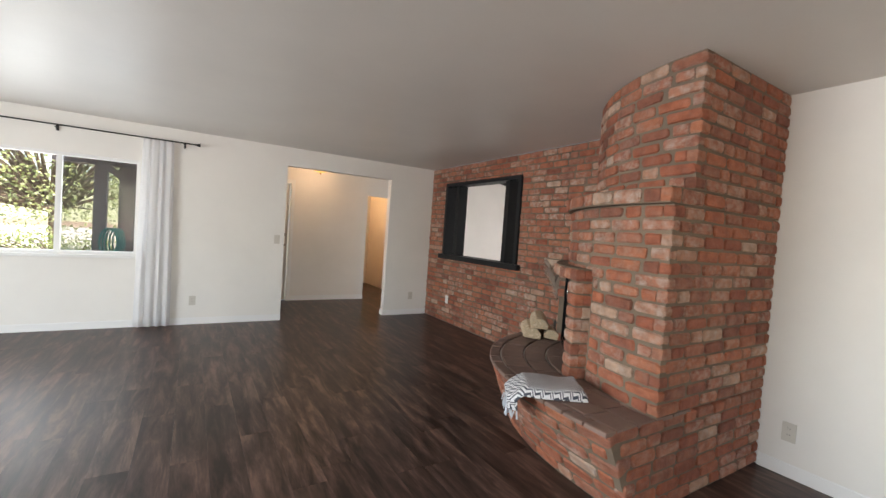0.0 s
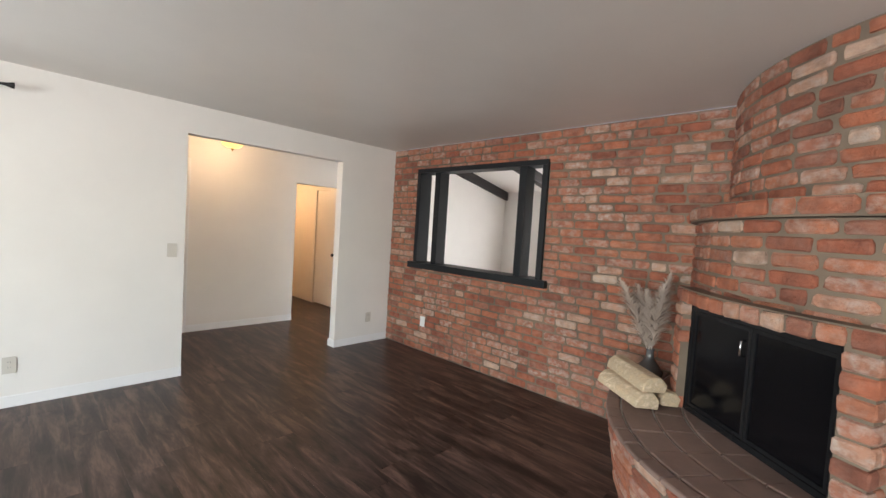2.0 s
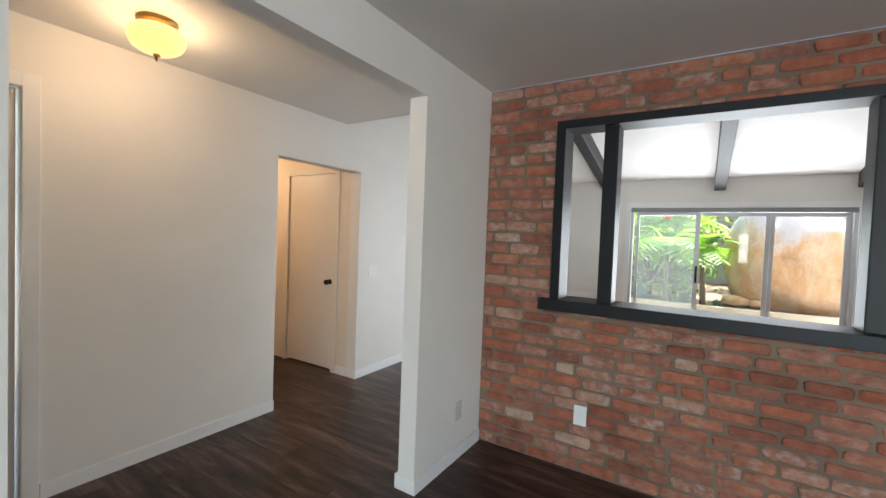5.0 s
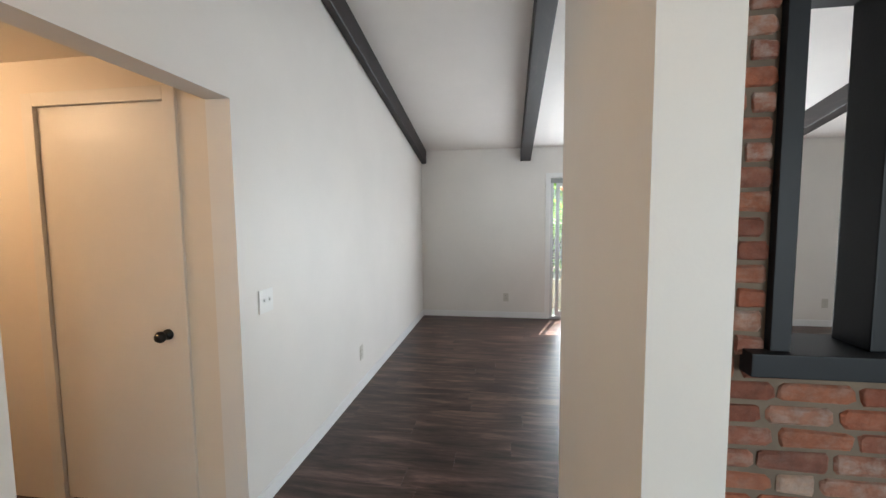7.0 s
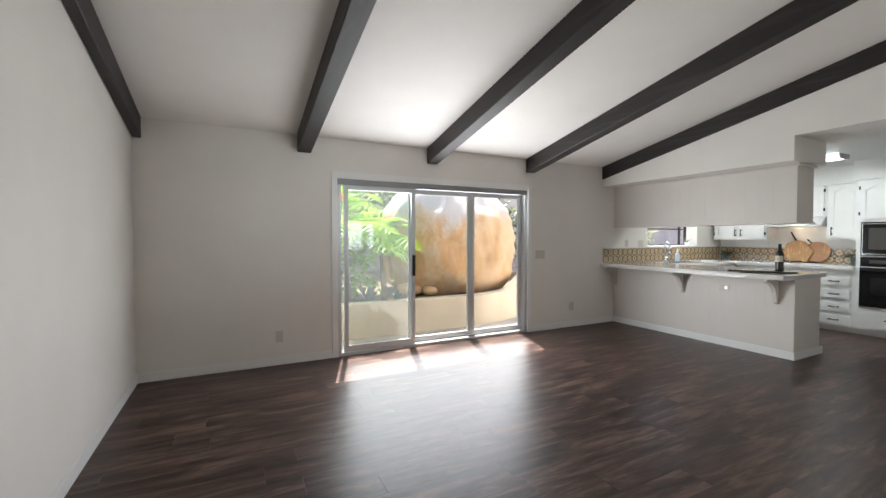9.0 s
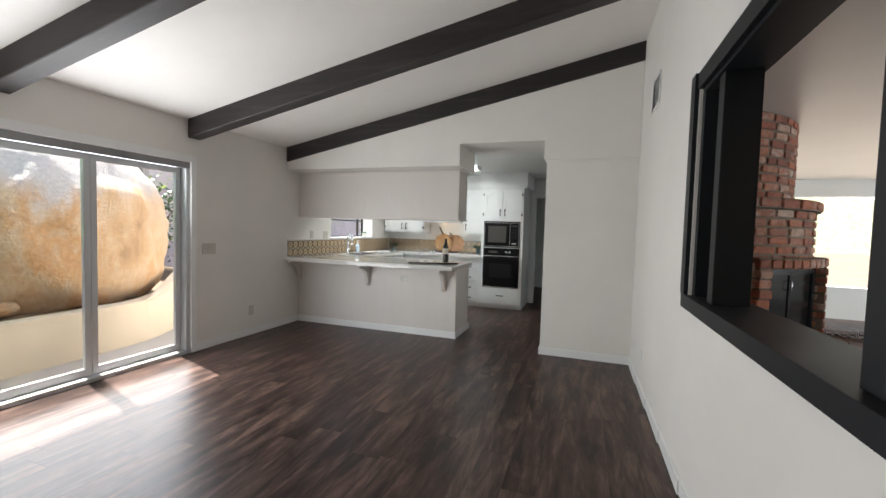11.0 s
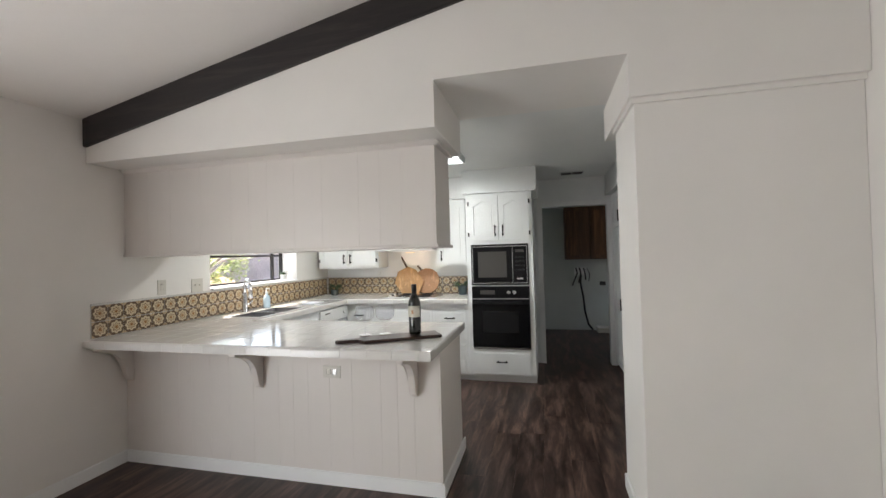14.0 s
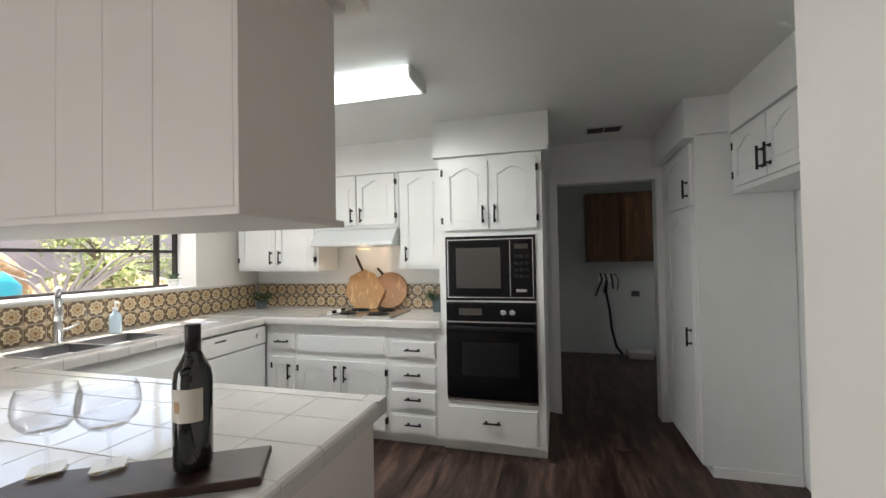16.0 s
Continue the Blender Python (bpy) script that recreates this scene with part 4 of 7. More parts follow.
part("handle", boxes((1.745, 2.342, -0.690, -0.658, 0.862, 0.892), bevel=0.008), M_BLACK, odoor)
part("window", boxes((1.85, 2.24, -0.690, -0.688, 0.55, 0.78)), M_BLACK, odoor)
part("chrome_line", boxes((1.735, 2.352, -0.714, -0.700, 0.376, 0.388)), M_CHROME, oven)

# base units along the south wall
cabinet("base_cabinet", (2.402, -0.74, 0), 0, 0.405, 0.66, 0.868, "white base unit with four drawers", [
    ("drawer", 0.04, 0.385, 0.635, 0.765, 0.21, 0.70, None), ("drawer", 0.04, 0.385, 0.455, 0.59, 0.21, 0.522, None),
    ("drawer", 0.04, 0.385, 0.265, 0.41, 0.21, 0.345, None), ("drawer", 0.04, 0.385, 0.085, 0.23, 0.21, 0.165, None), ("panel", 0.06, 0.37, 0.79, 0.825, None, None, None)], toe=0.07)
cabinet("base_cabinet", (2.807, -0.74, 0), 0, 0.79, 0.66, 0.868, "white base unit with two arched doors below the cooktop", [
    ("panel", 0.03, 0.76, 0.645, 0.785, None, None, None), ("door", 0.025, 0.39, 0.10, 0.59, 0.355, 0.50, 0.020), ("door", 0.40, 0.765, 0.10, 0.59, 0.435, 0.50, 0.770)], toe=0.07)
cabinet("base_cabinet", (3.597, -0.74, 0), 0, 0.283, 0.66, 0.868, "narrow white base unit with a drawer and door", [
    ("drawer", 0.02, 0.215, 0.66, 0.785, 0.115, 0.725, None), ("door", 0.02, 0.215, 0.10, 0.60, 0.055, 0.49, 0.220)], toe=0.07)
# east run: sink base and dishwasher
cabinet("sink_cabinet", (3.885, -0.10, 0), 90, 1.15, 0.60, 0.868, "white sink base unit with two doors", [
    ("panel", 0.03, 0.93, 0.645, 0.785, None, None, None), ("door", 0.03, 0.475, 0.10, 0.59, 0.435, 0.50, None), ("door", 0.485, 0.93, 0.10, 0.59, 0.525, 0.50, None)], toe=0.07)
dw = thing("dishwasher", (3.885, -0.42, 0), "white dishwasher under the tiled counter", "dishwasher")
part("tub", boxes((3.90, 4.49, -0.715, -0.105, 0.08, 0.865)), M_CAB, dw)
part("dishwasher_door", boxes((3.872, 3.90, -0.715, -0.105, 0.12, 0.70), bevel=0.006), M_CAB, dw)
part("control_strip", boxes((3.866, 3.90, -0.715, -0.105, 0.71, 0.845), bevel=0.006), M_PLATEW, dw)
part("vent_slot", boxes((3.863, 3.8665, -0.30, -0.20, 0.80, 0.812)), M_SLOT, dw)
part("dial", (lambda b: (spun(b, [(0.022, 0), (0.02, -0.014), (0.0001, -0.014)], (3.866, -0.62, 0.78), 16, "x"), b)[1])(bmesh.new()), M_PLATEW, dw)
part("toe_board", boxes((3.93, 3.95, -0.715, -0.105, 0.0, 0.08)), M_SLOT, dw)

# wall units
cabinet("wall_cabinet", (3.60, -1.065, 1.27), 0, 0.84, 0.333, 0.825, "white wall cabinet with two arched doors", [
    ("door", 0.03, 0.415, 0.03, 0.80, 0.375, 0.12, 0.025), ("door", 0.425, 0.81, 0.03, 0.80, 0.465, 0.12, 0.815)])
cabinet("wall_cabinet", (2.842, -1.065, 1.622), 0, 0.757, 0.333, 0.473, "short white wall cabinet with arched doors over the range hood", [
    ("door", 0.03, 0.373, 0.03, 0.45, 0.335, 0.11, 0.025), ("door", 0.383, 0.727, 0.03, 0.45, 0.42, 0.11, 0.732)])
cabinet("wall_cabinet", (2.432, -1.065, 1.28), 0, 0.408, 0.333, 0.815, "tall narrow white wall cabinet with an arched door", [
    ("door", 0.04, 0.375, 0.03, 0.79, 0.34, 0.12, None)])
structure("soffit_kitchen", boxes((2.435, EAST, -1.40, -1.035, 2.097, KCEIL), (1.63, 2.435, -1.63, -0.695, 2.097, KCEIL), (0.23, 0.81, -1.63, -0.755, 2.105, KCEIL), (0.23, 0.565, -0.755, 1.02, 2.105, KCEIL)), M_CAB, "white painted soffit over the kitchen cabinets", "soffit")
structure("trim_kitchen", boxes((2.44, EAST, -1.064, -1.03, 2.075, 2.0965), (1.64, 2.43, -0.721, -0.688, 2.075, 2.0965), (0.752, 0.82, -1.62, -0.758, 2.085, 2.1045), (0.552, 0.575, -0.754, 1.02, 2.085, 2.1045)), M_CAB, "small white moulding under the soffit", "trim")

hood = thing("range_hood", (3.22, -1.1, 1.46), "pale grey metal range hood under the wall cabinet", "range hood")
bm = bmesh.new()
prism(bm, [(-1.399, 1.475), (-0.93, 1.475), (-0.93, 1.505), (-1.04, 1.618), (-1.399, 1.618)], "x", 2.85, 3.592)
bmesh.ops.bevel(bm, geom=list(bm.edges), offset=0.004, segments=1, affect='EDGES')
part("canopy", bm, paint("pale_grey_hood_enamel", (0.66, 0.67, 0.67), 0.3, 0.04, 90, 0.02, 0.1), hood)
part("lamp_lens", boxes((3.17, 3.27, -1.22, -1.16, 1.448, 1.4585), bevel=0.002), glowing("lit_hood_lens", (1.0, 0.78, 0.55), 0.25), hood, "small lit lamp lens")
for i in range(6):
    part("button", boxes((3.08 + i * 0.022, 3.095 + i * 0.022, -0.93, -0.925, 1.482, 1.497), bevel=0.002), M_PLATEW, hood)

# pantry, alcove cabinets
cabinet("pantry_cabinet", (0.75, -0.782, 0), -90, 0.846, 0.515, 2.103, "tall white pantry cabinet with arched doors", [
    ("door", 0.04, 0.62, 0.09, 1.64, 0.09, 0.83, None), ("door", 0.04, 0.62, 1.675, 2.06, 0.09, 1.78, None)], toe=0.06)
cabinet("wall_cabinet", (0.548, 1.02, 1.725), -90, 1.80, 0.31, 0.378, "white cabinet above the refrigerator alcove", [
    ("door", 1.325, 1.73, 0.03, 0.345, 1.36, 0.125, 1.735), ("door", 0.91, 1.315, 0.03, 0.345, 1.28, 0.125, 0.905),
    ("door", 0.48, 0.885, 0.03, 0.345, 0.52, 0.125, 0.890), ("door", 0.06, 0.465, 0.03, 0.345, 0.43, 0.125, 0.055)])
structure("baseboard_alcove", boxes((0.24, 0.70, -0.782, -0.768, 0, 0.06)), M_TRIM, "white base moulding on the pantry side", "baseboard")

# utility doorway casing
for r in ((1.58, 1.645, -1.63, -1.612, 0, 2.045), (0.735, 0.80, -1.63, -1.612, 0, 2.045), (0.80, 1.58, -1.63, -1.612, 1.985, 2.045)):
    structure("trim_doorway", boxes(r, bevel=0.004), M_TRIM, "white painted door casing", "trim")

# ---- tiled counter ----
counter = thing("countertop", (3.4, 0.2, 0.868), "white glazed tile countertop with a bullnose edge", "countertop")
CT = 0.915
SX0, SX1, SY0, SY1 = 3.96, 4.27, 0.09, 0.72
part("core", boxes((2.155, EAST - 0.002, 0.86, 1.75, 0.869, CT - 0.007), (3.87, SX0, -0.70, 0.86, 0.869, CT - 0.007), (SX1, EAST - 0.002, -0.70, 0.86, 0.869, CT - 0.007),
                   (SX0, SX1, -0.70, SY0, 0.869, CT - 0.007), (SX0, SX1, SY1, 0.86, 0.869, CT - 0.007), (2.402, EAST - 0.002, -1.398, -0.70, 0.869, CT - 0.007)), M_GROUT, counter)


def tile_mesh(w, d, h, material, name):
    bm = boxes((-w / 2, w / 2, -d / 2, d / 2, -h, 0))
    bmesh.ops.bevel(bm, geom=[e for e in bm.edges if all(v.co.z > -0.001 for v in e.verts)], offset=0.0014, segments=1, affect='EDGES')
    return finish(name, bm, material)


TILE = tile_mesh(0.150, 0.150, 0.008, M_CTILE, "tile")


def tile_rect(x0, x1, y0, y1, skip=None):
    nx, ny = max(1, round((x1 - x0) / 0.153)), max(1, round((y1 - y0) / 0.153))
    for i in range(nx):
        for j in range(ny):
            cx, cy = x0 + (x1 - x0) * (i + 0.5) / nx, y0 + (y1 - y0) * (j + 0.5) / ny
            if skip and skip(cx, cy):
                continue
            ob = new("tile", TILE)
            ob.parent = counter
            ob.matrix_basis = chain(counter).inverted() @ Matrix.Translation((cx, cy, CT)) @ Matrix.Diagonal((((x1 - x0) / nx - 0.0018) / 0.150, ((y1 - y0) / ny - 0.0018) / 0.150, 1, 1))


tile_rect(2.20, EAST - 0.012, 0.90, 1.705)
tile_rect(SX1 + 0.01, EAST - 0.012, -0.66, 0.90)
tile_rect(3.91, SX0 - 0.01, -0.66, 0.90)
tile_rect(SX0 - 0.01, SX1 + 0.01, -0.66, SY0 - 0.01)
tile_rect(SX0 - 0.01, SX1 + 0.01, SY1 + 0.01, 0.90)
tile_rect(2.41, EAST - 0.012, -1.39, -0.70 - 0.01)


def edge_run(p, q, out):
    """Bullnose edge tiles from p to q, rounded towards out."""
    p, q, out = Vector((*p, 0)), Vector((*q, 0)), Vector((*out, 0))
    ln = (q - p).length
    count = max(1, round(ln / 0.153))
    d = (q - p).normalized()
    prof = [(0.045, 0.0), (-0.004, 0.0), (-0.012, -0.006), (-0.015, -0.014), (-0.015, -0.052), (-0.004, -0.052), (-0.004, -0.012), (0.045, -0.008)]
    for i in range(count):
        a, b = p + d * (ln * i / count + 0.0008), p + d * (ln * (i + 1) / count - 0.0008)
        bm = bmesh.new()
        ra = [bm.verts.new(a - out * u + Vector((0, 0, CT + 0.002 + z))) for u, z in prof]
        rb = [bm.verts.new(b - out * u + Vector((0, 0, CT + 0.002 + z))) for u, z in prof]
        bm.faces.new(ra)
        bm.faces.new(rb[::-1])
        for k in range(len(prof)):
            bm.faces.new((ra[k], ra[(k + 1) % 8], rb[(k + 1) % 8], rb[k]))
        part("edge_tile", bm, M_CTILE, counter)


part("corner_tile", boxes((2.139, 2.2015, 1.7035, 1.766, 0.864, CT + 0.002), bevel=0.004), M_CTILE, counter)
part("corner_tile", boxes((2.139, 2.2015, 0.844, 0.9065, 0.864, CT + 0.002), bevel=0.004), M_CTILE, counter)
edge_run((2.203, 1.75), (EAST - 0.06, 1.75), (0, 1))
edge_run((2.155, 0.908), (2.155, 1.702), (-1, 0))
edge_run((2.203, 0.86), (3.87, 0.86), (0, -1))
edge_run((3.87, -0.70), (3.87, 0.86), (-1, 0))
edge_run((2.402, -0.70), (3.87, -0.70), (0, 1))


# patterned wall tiles
def pattern_material(name):
    """A glazed tile with a cream flower in a ring on brown, drawn from the tile's own coordinates."""
    m, n, l, p = shader(name)
    tc, sep = n.new("ShaderNodeTexCoord"), n.new("ShaderNodeSeparateXYZ")
    l.new(tc.outputs["Object"], sep.inputs[0])

    def math_node(op, a, b=None):
        q = n.new("ShaderNodeMath")
        q.operation = op
        for k, v in enumerate((a, b)):
            if v is None:
                continue
            if isinstance(v, (int, float)):
                q.inputs[k].default_value = v
            else:
                l.new(v, q.inputs[k])
        return q.outputs[0]
    u, v = math_node('MULTIPLY', sep.outputs[0], 18.9), math_node('MULTIPLY', sep.outputs[1], 18.9)
    r = math_node('SQRT', math_node('ADD', math_node('MULTIPLY', u, u), math_node('MULTIPLY', v, v)))
    ang = math_node('ARCTAN2', v, u)
    petal = math_node('MULTIPLY', math_node('COSINE', math_node('MULTIPLY', ang, 8.0)), 0.09)
    d = math_node('SUBTRACT', r, petal)
    col = ramp_node(n, l, d, [(0.0, (0.30, 0.15, 0.06)), (0.20, (0.30, 0.15, 0.06)), (0.23, (0.62, 0.50, 0.33)), (0.40, (0.60, 0.47, 0.30)), (0.43, (0.16, 0.10, 0.06)), (0.50, (0.20, 0.12, 0.07)),
                              (0.53, (0.64, 0.53, 0.37)), (0.78, (0.60, 0.49, 0.33)), (0.82, (0.15, 0.105, 0.07)), (1.0, (0.17, 0.12, 0.08))])
    corner = math_node('GREATER_THAN', math_node('MULTIPLY', math_node('ABSOLUTE', u), math_node('ABSOLUTE', v)), 0.60)
    col = mix_node(n, l, 'MIX', corner, col, (0.52, 0.40, 0.26))
    speck = noise_node(n, l, 70, 4, 0.6, None, "World")
    col = mix_node(n, l, 'MULTIPLY', 0.5, col, ramp_node(n, l, speck.outputs["Fac"], [(0.3, (0.75, 0.72, 0.7)), (0.65, (1.08, 1.06, 1.04))]))
    l.new(col, p.inputs["Base Color"])
    p.inputs["Roughness"].default_value = 0.2
    bump_node(n, l, p, d, 0.15, 0.002)
    return m


M_PATTERN = pattern_material("patterned_brown_cream_tile")
WTILE = tile_mesh(0.1055, 0.1055, 0.008, M_PATTERN, "wall_tile")
splash = thing("backsplash", (4.4, -1.3, CT), "two rows of brown and cream patterned wall tiles", "backsplash")
part("bed", boxes((EAST - 0.008, EAST - 0.001, -1.40, 1.70, CT + 0.001, 1.135), (2.405, EAST - 0.008, -1.399, -1.393, CT + 0.001, 1.135)), M_GROUT, splash)
for row in range(2):
    z = CT + 0.055 + row * 0.109
    for i in range(28):
        y = 1.645 - i * 0.1088
        if y < -1.36:
            break
        ob = new("wall_tile", WTILE)
        ob.parent = splash
        ob.matrix_basis = chain(splash).inverted() @ pose(EAST - 0.012, y, z, 0, -90, 0)
    for i in range(19):
        x = 4.435 - i * 0.1088
        if x < 2.44:
            break
        ob = new("wall_tile", WTILE)
        ob.parent = splash
        ob.matrix_basis = chain(splash).inverted() @ pose(x, -1.389, z, 90, 0, 180)
part("cap", boxes((EAST - 0.016, EAST - 0.001, -1.399, 1.70, 1.1355, 1.147), (2.405, EAST - 0.016, -1.399, -1.385, 1.1355, 1.143), bevel=0.003), M_CTILE, splash, "white glazed cap")

# ---- bar and hanging cabinet ----
bar = thing("bar_base", (3.3, 1.2, 0), "putty painted bar base with grooved board panelling", "bar counter")
part("core", boxes((2.182, EAST - 0.002, 0.90, 1.448, 0.0, 0.867)), M_GROOVE, bar)


def boards(parent, x0, x1, y0, y1, z0, z1, out, width=0.152):
    """Upright boards with bevelled grooves over a face; out is the side they look to: '+y' or '-x'."""
    rnd = random.Random(int(x0 * 100))
    a, end = (x0, x1) if out == '+y' else (y0, y1)
    while a < end - 0.01:
        b = min(end, a + width * rnd.choice((0.7, 1.0, 1.25)))
        if end - b < 0.05:
            b = end
        bm = boxes((a + 0.0002, b - 0.0002, y0, y1, z0, z1) if out == '+y' else (x0, x1, a + 0.0002, b - 0.0002, z0, z1))
        bmesh.ops.bevel(bm, geom=[e for e in bm.edges if abs(e.verts[0].co.z - e.verts[1].co.z) > 0.1], offset=0.0009, segments=1, affect='EDGES')
        part("board", bm, M_GROOVE, parent)
        a = b


boards(bar, 2.182, EAST - 0.002, 1.448, 1.46, 0.001, 0.866, '+y')
part("end_panel", boxes((2.17, 2.182, 0.885, 1.46, 0.001, 0.866), bevel=0.002), M_GROOVE, bar)
for x in (2.33, 3.385, 4.455):
    bm = bmesh.new()
    pts = [(1.461, 0.865), (1.715, 0.865), (1.715, 0.835), (1.69, 0.825)]
    pts += [(1.69 - 0.17 * math.sin(t), 0.825 - 0.17 * (1 - math.cos(t))) for t in (0.3, 0.6, 0.9, 1.2, 1.45)]
    pts += [(1.515, 0.64), (1.50, 0.60), (1.461, 0.575)]
    prism(bm, pts, "x", x - 0.022, x + 0.022)
    bmesh.ops.bevel(bm, geom=[e for e in bm.edges if abs(e.verts[0].co.x - e.verts[1].co.x) < 0.001], offset=0.004, segments=1, affect='EDGES')
    part("bracket", bm, M_GROOVE, bar, "shaped wooden bracket")

hang = thing("hanging_cabinet", (3.3, 1.27, 1.455), "putty grooved-board cabinet hanging over the bar", "cabinet")
part("core", boxes((2.182, EAST - 0.002, 1.10, 1.448, 1.476, 2.06)), M_GROOVE, hang)
boards(hang, 2.182, EAST - 0.002, 1.448, 1.46, 1.476, 2.06, '+y', 0.2)
part("end_panel", boxes((2.17, 2.182, 1.10, 1.46, 1.476, 2.06), bevel=0.002), M_GROOVE, hang)
part("bottom_lip", boxes((2.158, EAST - 0.002, 1.075, 1.472, 1.457, 1.4755), bevel=0.005), M_GROOVE, hang)
bm = bmesh.new()
prism(bm, [(1.08, 2.061), (1.463, 2.061), (1.47, 2.066), (1.50, 2.083), (1.08, 2.083)], "x", 2.145, EAST - 0.002)
part("crown_moulding", bm, M_GROOVE, hang)

# ---- sink, tap, small things ----
# darker than the rim's steel: the recess's shade is put into the colour
M_BOWL = paint("shaded_steel_bowl", (0.16, 0.16, 0.17), 0.35, 0.1, 120, 0.05, 0.6)
sink = thing("kitchen_sink", (4.11, 0.40, 0.74), "double-bowl stainless steel sink set in tile", "sink")
for y0, y1 in ((SY0, 0.395), (0.415, SY1)):
    bm = boxes((SX0, SX1, y0, y1, 0.745, 0.749), (SX0, SX0 + 0.004, y0, y1, 0.749, CT), (SX1 - 0.004, SX1, y0, y1, 0.749, CT), (SX0, SX1, y0, y0 + 0.004, 0.749, CT), (SX0, SX1, y1 - 0.004, y1, 0.749, CT))
    bowl = part("bowl", bm, M_BOWL, sink)
    bm = bmesh.new()
    spun(bm, [(0.04, 0), (0.038, 0.004), (0.0001, 0.003)], (4.11, (y0 + y1) / 2, 0.749), 16)
    part("drain", bm, M_CHROME, bowl)
part("rim", boxes((SX0 - 0.014, SX0, SY0 - 0.014, SY1 + 0.014, CT, CT + 0.004), (SX1, SX1 + 0.014, SY0 - 0.014, SY1 + 0.014, CT, CT + 0.004), (SX0, SX1, SY0 - 0.014, SY0, CT, CT + 0.004), (SX0, SX1, SY1, SY1 + 0.014, CT, CT + 0.004), (SX0, SX1, 0.395, 0.415, CT - 0.02, CT + 0.002)), M_STEEL, sink)
tap = thing("kitchen_tap", (4.36, 0.42, CT), "chrome pull-down kitchen tap", "tap")
bm = bmesh.new()
spun(bm, [(0.030, 0), (0.030, 0.008), (0.024, 0.012), (0.022, 0.16), (0.019, 0.18), (0.0001, 0.181)], (4.36, 0.42, CT), 18)
part("base", bm, M_CHROME, tap, smooth=True)
SP = Vector((-0.86, 0.51, 0))
at_tap = lambda u, z: Vector((4.36, 0.42, CT + z)) + SP * u
bm = bmesh.new()
tube(bm, [at_tap(0, 0.17), at_tap(0, 0.24)] + [at_tap(0.07 - 0.07 * math.cos(t), 0.24 + 0.075 * math.sin(t)) for t in (0.4, 0.8, 1.2, 1.57, 2.0, 2.4, 2.8)], 0.015, 12)
part("spout", bm, M_CHROME, tap, smooth=True)
bm = bmesh.new()
tube(bm, [at_tap(0.137, 0.265), at_tap(0.143, 0.14)], 0.018, 12, 0.022)
part("spray_head", bm, M_CHROME, tap, smooth=True)
bm = bmesh.new()
tube(bm, [(4.36, 0.40, CT + 0.07), (4.36, 0.36, CT + 0.075), (4.355, 0.315, CT + 0.10)], 0.009, 10, 0.006)
part("lever", bm, M_CHROME, tap, smooth=True)
M_SOAP = paint("pale_blue_soap_plastic", (0.45, 0.58, 0.68), 0.2, 0.05, 60, 0.0)
soap = thing("soap_bottle", (4.36, 0.10, CT), "pale blue soap bottle with a white pump", "soap bottle")
bm = bmesh.new()
spun(bm, [(0.030, 0), (0.034, 0.006), (0.034, 0.10), (0.026, 0.125), (0.013, 0.135), (0.013, 0.15), (0.0001, 0.15)], (4.36, 0.10, CT), 18)
part("bottle", bm, M_SOAP, soap, smooth=True)
bm = bmesh.new()
spun(bm, [(0.015, 0.0), (0.015, 0.018), (0.006, 0.02), (0.006, 0.045), (0.012, 0.05), (0.0001, 0.055)], (4.36, 0.10, CT + 0.15), 12)
tube(bm, [(4.36, 0.10, CT + 0.198), (4.32, 0.10, CT + 0.196)], 0.005, 8)
part("pump", bm, M_PLATEW, soap, smooth=True)
M_SPONGE = paint("folded_white_cloth", (0.72, 0.73, 0.75), 0.9, 0.06, 160, 0.4)
solid("folded_cloth", boxes((3.98, 4.13, -0.38, -0.17, CT + 0.001, CT + 0.012), bevel=0.004), M_SPONGE, "folded white dish cloth on the counter", "cloth", at=(4.05, -0.28, CT))

cook = thing("cooktop", (3.10, -0.98, CT), "white electric cooktop with coil burners", "cooktop")
part("plate", boxes((2.80, 3.42, -1.20, -0.77, CT + 0.001, CT + 0.012), bevel=0.004), M_STEEL, cook)
for x, y, r in ((2.96, -0.88, 0.085), (2.98, -1.09, 0.07), (3.22, -0.88, 0.07), (3.22, -1.09, 0.085)):
    bm = bmesh.new()
    spun(bm, [(r + 0.014, 0), (r + 0.014, 0.004), (r, 0.002), (0.0001, 0.001)], (x, y, CT + 0.012), 24)
    pan = part("drip_pan", bm, M_CHROME, cook, smooth=True)
    bm = bmesh.new()
    pts = []
    for i in range(90):
        a = i / 90 * 2 * math.pi * 4
        rr = 0.018 + (r - 0.018) * i / 90
        pts.append((x + rr * math.cos(a), y + rr * math.sin(a), CT + 0.020))
    tube(bm, pts, 0.0055, 6)
    part("coil", bm, M_IRON, pan, "black heating coil", smooth=True)
for i in range(4):
    bm = bmesh.new()
    spun(bm, [(0.018, 0), (0.016, 0.018), (0.0001, 0.019)], (3.375, -0.86 - i * 0.075, CT + 0.012), 14)
    part("knob", bm, M_IRON if i % 2 else M_PLATEW, cook)

